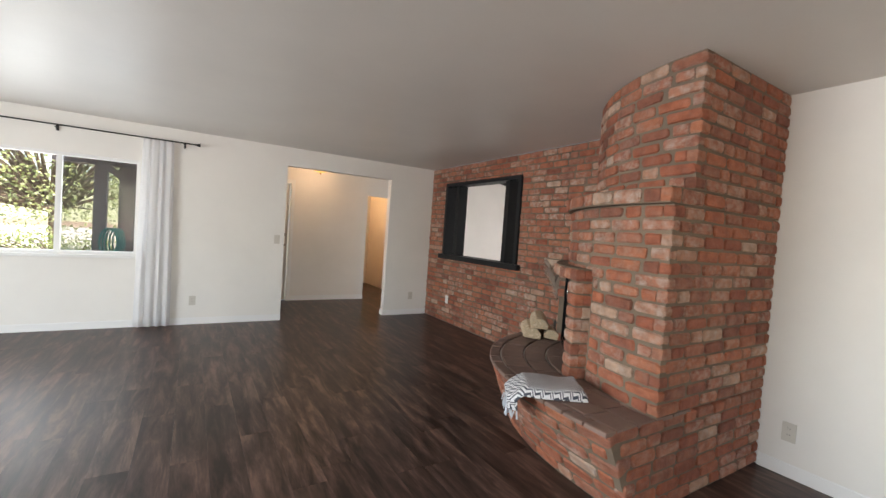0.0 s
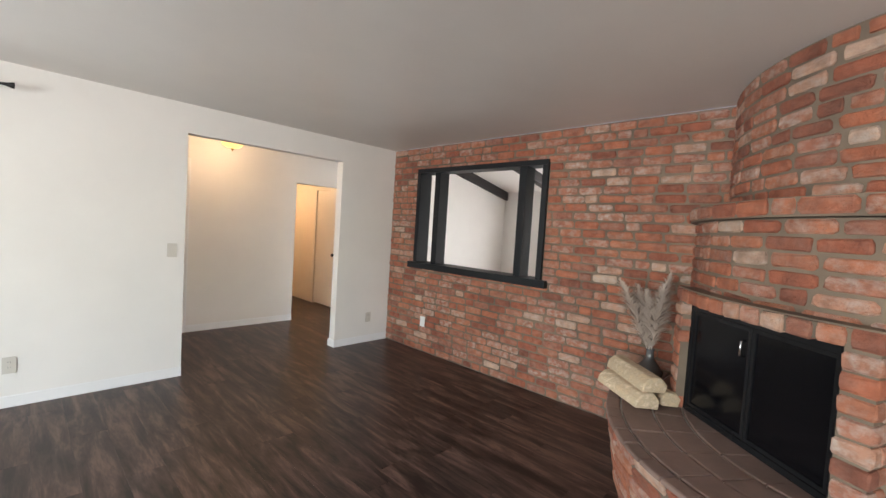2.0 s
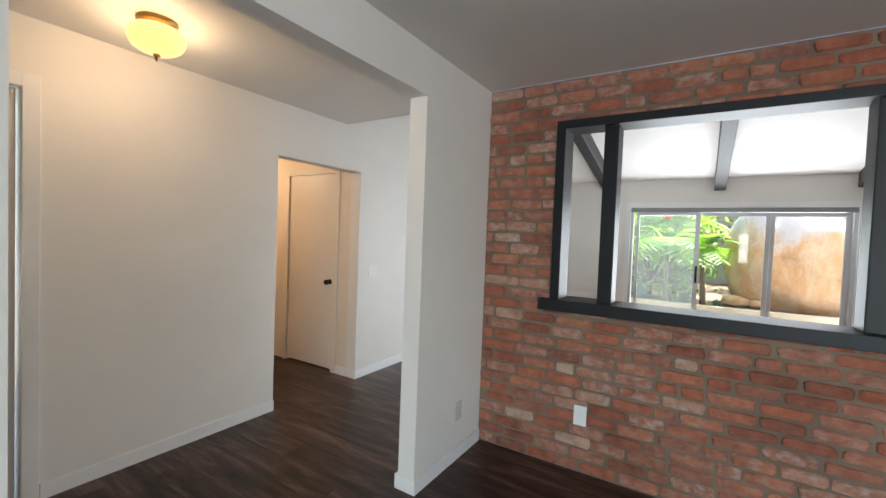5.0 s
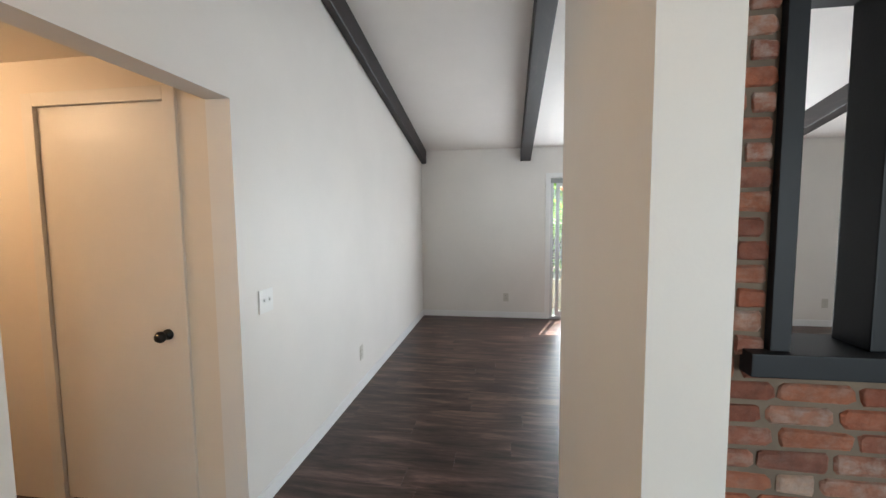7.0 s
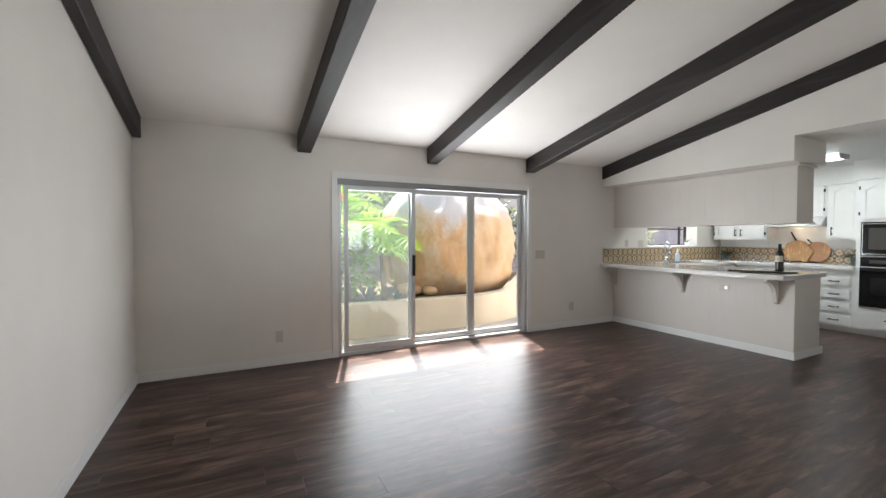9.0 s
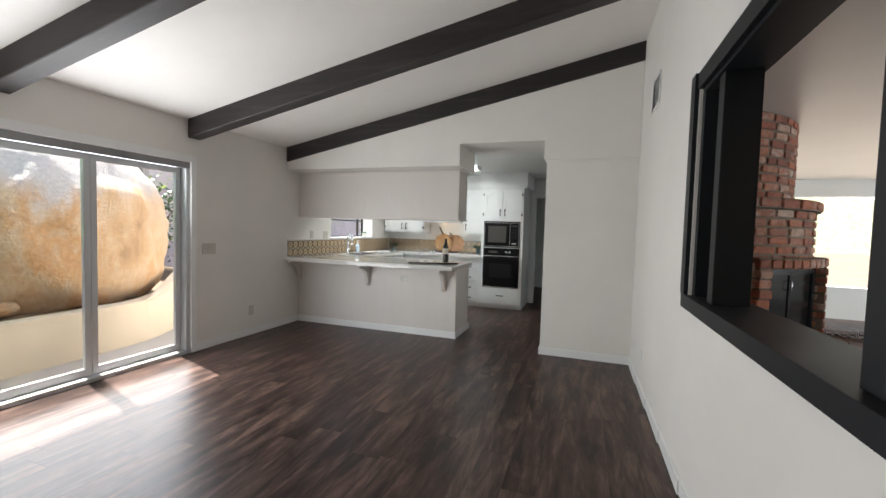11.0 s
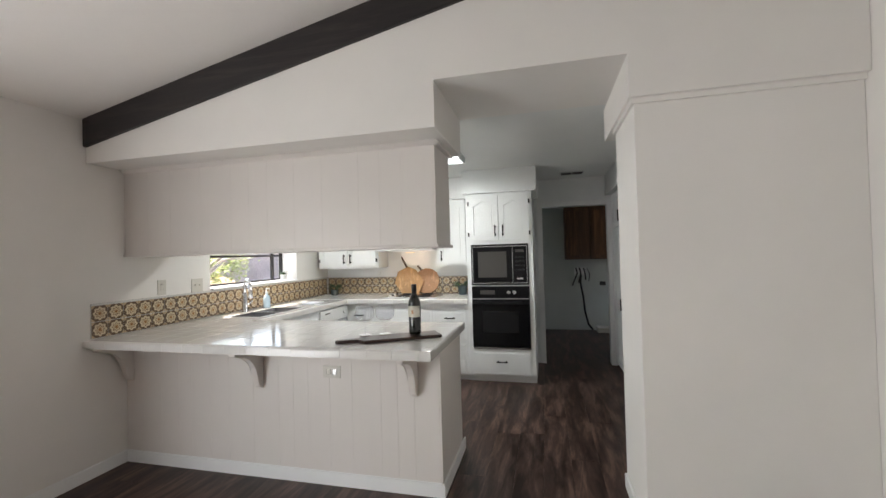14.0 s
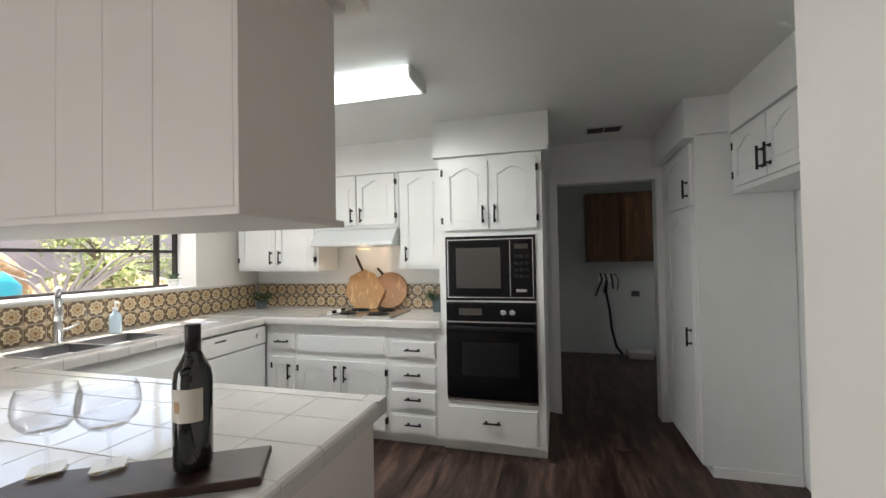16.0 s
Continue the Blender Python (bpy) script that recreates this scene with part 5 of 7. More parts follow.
M_BOARD = wood_material("pale_maple_board", (0.50, 0.28, 0.12), (0.70, 0.44, 0.22), 0.45, "z", 2.0, 0.2)
M_BOARD2 = wood_material("warm_beech_board", (0.50, 0.27, 0.14), (0.66, 0.39, 0.22), 0.45, "z", 2.0, 0.2)
M_WALNUT = wood_material("dark_walnut_board", (0.028, 0.013, 0.010), (0.075, 0.035, 0.025), 0.4, "x", 2.0, 0.2)
M_PALEWOOD = wood_material("split_pine", (0.64, 0.48, 0.31), (0.76, 0.61, 0.43), 0.7, "y", 2.5, 0.3)
M_BARK = paint("rough_bark", (0.12, 0.075, 0.045), 0.9, 0.4, 60, 0.8)


def paddle(name, cx, outline, handle, tilt, y, mat, label):
    """A flat wooden board leaning on the wall; outline in its own plane."""
    ob = thing(name, (cx, y, CT + 0.002), label, "cutting board")
    bm = bmesh.new()
    outline, handle = [(u * 1.36, v * 1.36) for u, v in outline], [(u * 1.36, w, v * 1.36) for u, w, v in handle]
    prism(bm, outline, "y", 0, 0.018)
    bmesh.ops.bevel(bm, geom=list(bm.edges), offset=0.003, segments=1, affect='EDGES')
    bmesh.ops.transform(bm, matrix=pose(0, 0, 0, tilt, 0, 0), verts=bm.verts)
    part("blade", bm, mat, ob, local=True)
    bm = bmesh.new()
    tube(bm, handle, 0.013, 8)
    bmesh.ops.transform(bm, matrix=pose(0, 0, 0, tilt, 0, 0), verts=bm.verts)
    part("handle", bm, M_BARK, ob, "darker wooden handle", local=True, smooth=True)
    return ob


paddle("cutting_board", 3.29, [(-0.10, 0.0), (0.06, 0.0), (0.145, 0.10), (0.12, 0.215), (0.02, 0.265), (-0.06, 0.235), (-0.15, 0.12)],
       [(0.03, 0.009, 0.255), (0.075, 0.009, 0.33), (0.095, 0.009, 0.375), (0.105, 0.009, 0.40)], 14, -1.30, M_BOARD, "pale wooden paddle board leaning on the tiles")
paddle("cutting_board", 3.06, [(0.125 * math.cos(t) + 0.0, 0.122 + 0.12 * math.sin(t)) for t in (2 * math.pi * i / 28 for i in range(28))],
       [(0.055, 0.009, 0.225), (0.085, 0.009, 0.255), (0.10, 0.009, 0.27)], 12, -1.34, M_BOARD2, "round wooden board with a handle hole")

M_LEAF = paint("green_house_plant_leaf", (0.055, 0.11, 0.04), 0.45, 0.3, 40, 0.2)
M_POT = paint("blue_grey_pot", (0.10, 0.14, 0.15), 0.4, 0.1, 60, 0.1)


def leaf_bm(bm, base, tip, width, droop):
    """One narrow leaf, folded along its middle and bent down towards the tip."""
    base, tip = Vector(base), Vector(tip)
    d = tip - base
    side = d.cross(Vector((0, 0, 1)))
    side = side.normalized() if side.length > 1e-5 else Vector((1, 0, 0))
    n = 4
    rows = []
    for i in range(n + 1):
        t = i / n
        c = base + d * t + Vector((0, 0, -droop * t * t))
        w = width * math.sin(math.pi * (0.12 + 0.88 * t) ** 0.8) * 0.5 if i < n else 0.0005
        rows.append((bm.verts.new(c - side * w), bm.verts.new(c + Vector((0, 0, -w * 0.35))), bm.verts.new(c + side * w)))
    for a, b in zip(rows, rows[1:]):
        bm.faces.new((a[0], a[1], b[1], b[0]))
        bm.faces.new((a[1], a[2], b[2], b[1]))


def pot_plant(at, pot_r, pot_h, count, spread, up, seed, label):
    r = random.Random(seed)
    ob = thing("pot_plant", at, label, "pot plant", "kitchen plants")
    bm = bmesh.new()
    spun(bm, [(pot_r * 0.75, 0), (pot_r, pot_h), (pot_r * 0.88, pot_h), (pot_r * 0.8, pot_h * 0.8), (0.0001, pot_h * 0.8)], at, 16)
    part("pot", bm, M_POT, ob, smooth=False)
    bm = bmesh.new()
    top = Vector(at) + Vector((0, 0, pot_h * 0.8))
    for _ in range(count):
        a = r.uniform(0, 6.283)
        e = r.uniform(0.3, 1.0)
        mid = top + Vector((math.cos(a) * spread * e * 0.5, math.sin(a) * spread * e * 0.5, up * r.uniform(0.3, 1)))
        for _ in range(3):
            aa = a + r.uniform(-1, 1)
            leaf_bm(bm, mid.lerp(top, r.uniform(0, 0.6)), mid + Vector((math.cos(aa), math.sin(aa), r.uniform(-0.1, 0.4))) * spread * 0.5, 0.018, 0.02)
    part("foliage", bm, M_LEAF, ob, "narrow drooping green leaves")


pot_plant((4.30, -1.20, CT), 0.055, 0.07, 26, 0.13, 0.10, 2, "small leafy green plant in the counter corner")
pot_plant((2.56, -1.22, CT), 0.06, 0.11, 24, 0.17, 0.09, 5, "trailing green plant in a blue-grey pot")

sill_pot = thing("pot_plant", (4.60, -0.53, 1.1665), "tiny green plant in a white pot on the window sill", "pot plant", "kitchen plants")
bm = bmesh.new()
spun(bm, [(0.030, 0), (0.040, 0.065), (0.035, 0.065), (0.032, 0.05), (0.0001, 0.05)], (4.60, -0.53, 1.1665), 16)
part("pot", bm, M_PLATEW, sill_pot, "white glazed pot")
bm = bmesh.new()
sill_rnd = random.Random(8)
for _ in range(46):
    t = sill_rnd.uniform(0, 6.283)
    c = Vector((4.60, -0.53, 1.215))
    leaf_bm(bm, c, c + Vector((math.cos(t), math.sin(t), sill_rnd.uniform(0.1, 1.6))) * sill_rnd.uniform(0.04, 0.075), 0.016, 0.02)
part("foliage", bm, M_LEAF, sill_pot)

# serving board, bottle and glasses on the bar
serve = thing("serving_board", (2.45, 1.45, CT + 0.003), "dark walnut serving board with a handle", "serving board")
bm = bmesh.new()
dirv, nrm = Vector((0.86, 0.5, 0)).normalized(), Vector((-0.5, 0.86, 0)).normalized()
c0 = Vector((2.205, 1.345, CT + 0.004))
rows = []
for u, w in ((0.0, 0.075), (0.46, 0.075), (0.485, 0.022), (0.60, 0.020), (0.615, 0.010)):
    rows.append((c0 + dirv * u - nrm * w, c0 + dirv * u + nrm * w))
outline = [r[0] for r in rows] + [r[1] for r in rows[::-1]]
prism(bm, [(p.x, p.y) for p in outline], "z", CT + 0.0035, CT + 0.021)
bmesh.ops.bevel(bm, geom=list(bm.edges), offset=0.003, segments=1, affect='EDGES')
part("slab", bm, M_WALNUT, serve)
BT = CT + 0.0215
M_BOTTLE = paint("dark_green_black_bottle_glass", (0.008, 0.010, 0.008), 0.08, 0.1, 40, 0.0, 0.0, "World", 0.6)
M_FOIL = paint("black_capsule_foil", (0.012, 0.011, 0.012), 0.35, 0.1, 80, 0.05)
M_LABEL = paint("cream_paper_label", (0.62, 0.58, 0.50), 0.6, 0.06, 120, 0.1)
bottle = thing("wine_bottle", (2.335, 1.41, BT), "dark glass wine bottle with a cream label", "wine bottle")
bp = (2.335, 1.41, BT)
bm = bmesh.new()
spun(bm, [(0.030, 0), (0.0365, 0.005), (0.0375, 0.02), (0.0375, 0.185), (0.034, 0.205), (0.022, 0.228), (0.0148, 0.245), (0.0145, 0.29), (0.0001, 0.29)], bp, 28)
part("body", bm, M_BOTTLE, bottle, smooth=True)
bm = bmesh.new()
spun(bm, [(0.0156, 0.244), (0.0156, 0.298), (0.014, 0.300), (0.0001, 0.300)], bp, 20)
part("capsule", bm, M_FOIL, bottle, smooth=True)
bm = bmesh.new()
rows = [[bm.verts.new((bp[0] + 0.0381 * math.cos(a), bp[1] + 0.0381 * math.sin(a), bp[2] + z)) for a in (radians(15 + 150 * i / 14) for i in range(15))] for z in (0.105, 0.172)]
for i in range(14):
    bm.faces.new((rows[0][i], rows[0][i + 1], rows[1][i + 1], rows[1][i]))
lab = part("label_paper", bm, M_LABEL, bottle, "cream paper label", smooth=True)
bm = bmesh.new()
rows = [[bm.verts.new((bp[0] + 0.0386 * math.cos(a), bp[1] + 0.0386 * math.sin(a), bp[2] + z)) for a in (radians(78 + 20 * i / 4) for i in range(5))] for z in (0.125, 0.148)]
for i in range(4):
    bm.faces.new((rows[0][i], rows[0][i + 1], rows[1][i + 1], rows[1][i]))
part("print_mark", bm, M_BOARD2, lab, "small brown print mark")


M_CLEAR = glass_material("thin_clear_glass", (0.99, 0.99, 1.0), 0.975, 0.01, 0.9)
for gx, gy in ((2.62, 1.50), (2.51, 1.455)):
    glass = thing("wine_glass", (gx, gy, BT), "clear stemmed wine glass standing on the serving board", "wine glass", "wine glasses")
    bm = bmesh.new()
    spun(bm, [(0.034, 0), (0.034, 0.0015), (0.010, 0.005), (0.004, 0.010), (0.0035, 0.07), (0.008, 0.078), (0.036, 0.090), (0.053, 0.110), (0.058, 0.132), (0.056, 0.155), (0.050, 0.176), (0.0485, 0.176), (0.0545, 0.155), (0.0565, 0.132), (0.0515, 0.112), (0.035, 0.093)], (gx, gy, BT), 28)
    g = part("bowl_and_stem", bm, M_CLEAR, glass, smooth=True)
    g.visible_shadow = False
    bm = bmesh.new()
    bmesh.ops.create_circle(bm, segments=4, radius=0.042, cap_ends=True)
    bmesh.ops.translate(bm, vec=(gx, gy, BT + 0.0075), verts=bm.verts)
    part("coaster_label", bm, M_PLATEW, glass, "white paper tag on the glass foot")

# kitchen window
kwin = thing("window_2", (4.58, 0.01, 1.15), "dark bronze kitchen window over the sink", "window")
kwin["kind"] = "structure"
part("window_frame", boxes((4.70, 4.74, -0.66, -0.64, 1.165, 1.98), (4.70, 4.74, 0.66, 0.68, 1.165, 1.98), (4.70, 4.74, -0.64, 0.66, 1.955, 1.98), (4.70, 4.74, -0.64, 0.66, 1.165, 1.185)), M_BRONZE, kwin)
part("mullion", boxes((4.705, 4.735, -0.50, -0.468, 1.185, 1.955)), M_BRONZE, kwin)
part("crossbar", boxes((4.708, 4.732, -0.468, 0.66, 1.445, 1.467)), M_BRONZE, kwin)
part("crossbar", boxes((4.708, 4.732, -0.64, -0.50, 1.445, 1.467)), M_BRONZE, kwin)
part("pane", boxes((4.718, 4.722, -0.64, 0.66, 1.185, 1.955)), M_PANE, kwin).visible_shadow = False
part("reveal", boxes((4.666, 4.76, -0.70, -0.661, 1.10, 2.02)), M_TRIM, kwin)
part("reveal", boxes((4.666, 4.76, 0.681, 0.72, 1.10, 2.02)), M_TRIM, kwin)
part("reveal", boxes((4.666, 4.76, -0.661, 0.681, 1.981, 2.02)), M_TRIM, kwin)
part("window_sill", boxes((4.47, 4.70, -0.659, 0.679, 1.1505, 1.166), bevel=0.004), M_TRIM, kwin)
part("window_sill", boxes((4.70, 4.78, -0.661, 0.681, 1.09, 1.164)), M_TRIM, kwin)

# tube light
tubelight = thing("ceiling_light", (2.88, 0.08, 2.25), "white fluorescent wraparound ceiling light, lit", "ceiling light")
M_DIFF = glowing("lit_tube_diffuser", (0.86, 0.97, 1.0), 0.75)
bm = bmesh.new()
prism(bm, [(-0.055, 2.334), (-0.055, 2.30), (-0.04, 2.278), (0.17, 2.278), (0.185, 2.30), (0.185, 2.334)], "x", 2.285, 3.475)
part("diffuser", bm, M_DIFF, tubelight)
for x0, x1 in ((2.27, 2.285), (3.475, 3.49)):
    bm = bmesh.new()
    prism(bm, [(-0.062, 2.334), (-0.062, 2.295), (-0.045, 2.271), (0.175, 2.271), (0.192, 2.295), (0.192, 2.334)], "x", x0, x1)
    part("end_cap", bm, M_PLATEW, tubelight)

# ceiling vent of the kitchen and return vent of the family room
vent = thing("ceiling_vent", (1.22, -1.27, KCEIL - 0.01), "small brown metal ceiling vent", "vent")
part("frame", boxes((1.09, 1.36, -1.33, -1.19, KCEIL - 0.008, KCEIL - 0.001)), M_ALU, vent)
for i in range(6):
    part("slat", boxes((1.105, 1.22, -1.32 + i * 0.021, -1.31 + i * 0.021, KCEIL - 0.012, KCEIL - 0.008)), M_SLOT, vent)
    part("slat", boxes((1.23, 1.345, -1.32 + i * 0.021, -1.31 + i * 0.021, KCEIL - 0.012, KCEIL - 0.008)), M_SLOT, vent)
wvent = thing("wall_vent", (0.215, 2.55, 2.45), "white metal wall vent with a half-open grille flap", "vent")
VX = family_x(2.5)
part("frame", boxes((VX, VX + 0.008, 2.34, 2.68, 2.385, 2.635), bevel=0.002), M_PLATEW, wvent)
part("opening", boxes((VX + 0.008, VX + 0.010, 2.515, 2.66, 2.41, 2.61)), M_SLOT, wvent)
for i in range(8):
    part("slat", boxes((VX + 0.010, VX + 0.016, 2.515, 2.66, 2.415 + i * 0.025, 2.421 + i * 0.025)), M_ALU, wvent)
bm = boxes((0.0, 0.004, -0.005, 0.16, -0.11, 0.11), bevel=0.0015)
bmesh.ops.transform(bm, matrix=pose(VX + 0.010, 2.345, 2.51, 0, 0, -5), verts=bm.verts)
part("flap", bm, M_PLATEW, wvent)
bm = bmesh.new()
prism(bm, [(2.345, 2.62), (2.345, 2.60), (2.28, 2.575), (2.20, 2.57), (2.27, 2.59)], "x", VX + 0.004, VX + 0.0055)
part("paper_strip", bm, M_PLATEW, wvent, "torn strip of white paper")

# ---- hall and vestibule ----
M_DOOR = paint("cream_white_door_paint", (0.74, 0.69, 0.62), 0.4, 0.03, 120, 0.06)
vdoor = thing("door_2", (0.40, 8.21, 0), "flat cream painted door, closed, with a black knob", "door")
vdoor["kind"] = "structure"
part("slab", boxes((0.353, 0.391, 7.8625, 8.5575, 0.022, 1.982), bevel=0.002), M_DOOR, vdoor)
for y0, y1, z0, z1 in ((7.80, 7.862, 0, 2.045), (8.558, 8.62, 0, 2.045), (7.862, 8.558, 1.983, 2.045)):
    part("casing", boxes((0.333, 0.349, y0, y1, z0, z1), bevel=0.003), M_DOOR, vdoor)
bm = bmesh.new()
spun(bm, [(0.026, 0), (0.026, -0.008), (0.010, -0.012), (0.010, -0.03), (0.024, -0.038), (0.028, -0.052), (0.020, -0.066), (0.0001, -0.068)], (0.353, 7.918, 0.90), 20, "x")
part("knob", bm, M_IRON, vdoor, "black door knob", smooth=True)
chime = thing("door_chime", (-0.02, 9.69, 1.9), "beige plastic door chime box on the wall", "door chime")
part("cover", boxes((-0.14, 0.10, 9.655, 9.699, 1.80, 1.95), bevel=0.006), M_PLATE, chime)

front = thing("door_3", (-2.4, 7.6, 0), "white front door with dark hardware", "door")
front["kind"] = "structure"
part("slab", boxes((-2.85, -1.965, 7.56, 7.60, 0.01, 2.03), bevel=0.003), M_TRIM, front)
for x0, x1, z0, z1 in ((-1.95, -1.885, 0, 2.105), (-2.925, -2.86, 0, 2.105), (-2.86, -1.95, 2.04, 2.105)):
    part("casing", boxes((x0, x1, 7.522, 7.539, z0, z1), bevel=0.003), M_TRIM, front)
bm = bmesh.new()
spun(bm, [(0.03, 0), (0.03, -0.01), (0.011, -0.014), (0.011, -0.035), (0.026, -0.045), (0.028, -0.06), (0.0001, -0.07)], (-2.04, 7.56, 0.97), 16, "y")
part("knob", bm, M_IRON, front, smooth=True)
part("deadbolt", boxes((-2.07, -2.01, 7.545, 7.56, 1.12, 1.18), bevel=0.004), M_IRON, front)

light = thing("hall_ceiling_light", (-1.60, 7.02, CEIL - 0.012), "flush brass ceiling light with ribbed amber glass, lit", "ceiling light")
M_BRASS = paint("aged_brass", (0.48, 0.34, 0.14), 0.3, 0.1, 100, 0.05, 1.0)
M_AMBER = glowing("lit_amber_glass", (1.0, 0.56, 0.18), 0.32)
top = CEIL - 0.0125
bm = bmesh.new()
spun(bm, [(0.0001, 0), (0.085, 0), (0.085, -0.012), (0.05, -0.028), (0.045, -0.04), (0.0001, -0.04)], (-1.60, 7.02, top), 24)
part("canopy", bm, M_BRASS, light, smooth=True)
bm = bmesh.new()
prof = [(0.075, -0.030), (0.112, -0.050), (0.118, -0.085), (0.105, -0.120), (0.070, -0.145), (0.02, -0.155), (0.0001, -0.156)]
spun(bm, prof, (-1.60, 7.02, top), 32)
for v in bm.verts:
    a = math.atan2(v.co.y - 7.02, v.co.x + 1.60)
    k = 1 + 0.035 * math.cos(16 * a)
    v.co.x, v.co.y = -1.60 + (v.co.x + 1.60) * k, 7.02 + (v.co.y - 7.02) * k
g = part("shade", bm, M_AMBER, light, "ribbed amber glass shade", smooth=True)
g.visible_shadow = False
bm = bmesh.new()
spun(bm, [(0.012, -0.150), (0.016, -0.162), (0.009, -0.172), (0.006, -0.185), (0.0001, -0.19)], (-1.60, 7.02, top), 12)
part("finial", bm, M_BRASS, light, smooth=True)


# ---- switches and sockets ----
def plate(name, at, rz, w, h, kind, mat, label, category):
    """A wall plate; local front looks to -y."""
    ob = thing(name, at, label, category, "wall plates", rz)
    part("cover", boxes((-w / 2, w / 2, -0.006, -0.0005, -h / 2, h / 2), bevel=0.002), mat, ob, local=True)
    if kind == "socket":
        for s in (-1, 1):
            bm = bmesh.new()
            spun(bm, [(0.0165, -0.006), (0.0165, -0.008), (0.0001, -0.008)], (0, 0, s * 0.0195), 16, "y")
            face = part("socket_face", bm, mat, ob, local=True)
            part("slot", boxes((-0.007, -0.005, -0.0085, -0.008, s * 0.0195, s * 0.0195 + 0.009), (0.005, 0.007, -0.0085, -0.008, s * 0.0195, s * 0.0195 + 0.009)), M_SLOT, face, local=True)
    elif kind == "switch":
        n = max(1, round(w / 0.07))
        for i in range(n):
            u = (i - (n - 1) / 2) * 0.046
            part("toggle", boxes((u - 0.005, u + 0.005, -0.016, -0.006, -0.003, 0.012), bevel=0.002), mat, ob, local=True)
    elif kind == "sideways":
        for s in (-1, 1):
            part("socket_face", boxes((s * 0.02 - 0.014, s * 0.02 + 0.014, -0.008, -0.006, -0.016, 0.016), bevel=0.003), M_STEEL if s > 0 else mat, ob, local=True)
    return ob


plate("light_switch", (-2.39, FAR0, 1.12), 0, 0.072, 0.118, "switch", M_PLATE, "ivory light switch beside the hall opening", "light switch")
plate("wall_socket", (-3.35, FAR0, 0.30), 0, 0.072, 0.118, "socket", M_PLATE, "ivory wall socket below the curtain rod's end", "socket")
plate("wall_socket", (-0.29, FAR0, 0.305), 0, 0.072, 0.118, "socket", M_PLATE, "ivory wall socket near the brick corner", "socket")
plate("wall_socket", (-0.008, 5.345, 0.355), -90, 0.075, 0.12, "blank", M_PLATEW, "white blank plate on the brick wall", "wall plate")
plate("wall_socket", (-0.008, 3.13, 0.345), -90, 0.078, 0.12, "blank", M_PLATEW, "white blank plate on brick beside the hearth", "wall plate")
plate("wall_socket", (-0.167, 1.02, 0.275), -90, 0.072, 0.118, "socket", M_PLATE, "ivory wall socket beside the chimney", "socket")
plate("thermostat_plate", (0.555, HALL, 1.03), 0, 0.118, 0.118, "switch", M_PLATEW, "white double light switch on the hall wall", "light switch")
plate("wall_socket", (1.90, HALL, 0.31), 0, 0.072, 0.118, "socket", M_PLATE, "ivory wall socket on the long wall", "socket")
plate("wall_socket", (EAST, 6.34, 0.29), -90, 0.072, 0.118, "socket", M_PLATE, "ivory wall socket near the sliding door", "socket")
plate("wall_socket", (EAST, 2.33, 0.30), -90, 0.072, 0.118, "socket", M_PLATE, "ivory wall socket between door and bar", "socket")
plate("light_switch", (EAST, 2.93, 1.07), -90, 0.165, 0.118, "switch", M_PLATE, "ivory triple light switch beside the sliding door", "light switch")
plate("wall_socket", (EAST, 1.17, 1.215), -90, 0.072, 0.118, "socket", M_PLATE, "ivory wall socket above the tiles", "socket")
plate("light_switch", (EAST, 0.83, 1.205), -90, 0.118, 0.118, "switch", M_PLATE, "ivory double switch above the tiles", "light switch")
plate("wall_socket", (2.87, 1.4605, 0.70), 180, 0.118, 0.075, "sideways", M_PLATE, "ivory sideways socket on the bar front", "socket")
plate("wall_socket", (family_x(2.0), 2.0, 0.31), 90, 0.072, 0.118, "socket", M_PLATEW, "white wall socket by the baseboard", "socket")
plate("wall_socket", (family_x(2.42), 2.42, 0.33), 90, 0.05, 0.09, "blank", M_PLATEW, "small white cable plate on the wall", "wall plate")
plate("wall_socket", (3.72, -1.40, 1.18), 180, 0.072, 0.10, "socket", M_PLATEW, "white wall socket above the backsplash", "socket")

# ---- on the hearth ----
def split_log(at, ln, rz, r, rx, seed, label):
    rnd = random.Random(seed)
    ob = thing("firewood_log", at, label, "log", "stack of logs", rz)
    bm = bmesh.new()
    pts = [(-0.9 * r, -0.45 * r), (0.85 * r, -0.5 * r), (0.95 * r, 0.1 * r), (0.45 * r, 0.62 * r), (-0.3 * r, 0.7 * r), (-0.92 * r, 0.2 * r)]
    pts = [(u + rnd.uniform(-0.1, 0.1) * r, v + rnd.uniform(-0.1, 0.1) * r) for u, v in pts]
    low = min(v for u, v in pts)
    prism(bm, [(u, v - low) for u, v in pts], "y", -ln / 2, ln / 2)
    bmesh.ops.bevel(bm, geom=list(bm.edges), offset=0.006, segments=1, affect='EDGES')
    part("split_wood", bm, M_PALEWOOD, ob, local=True)
    bm = bmesh.new()
    prism(bm, [(0.80 * r, -0.48 * r - low), (0.86 * r, -0.5 * r - low), (0.97 * r, 0.1 * r - low), (0.47 * r, 0.64 * r - low), (0.43 * r, 0.60 * r - low), (0.90 * r, 0.1 * r - low)], "y", -ln / 2 + 0.006, ln / 2 - 0.006)
    part("bark", bm, M_BARK if rx else M_PALEWOOD, ob, "rough brown bark", local=True)
    return ob


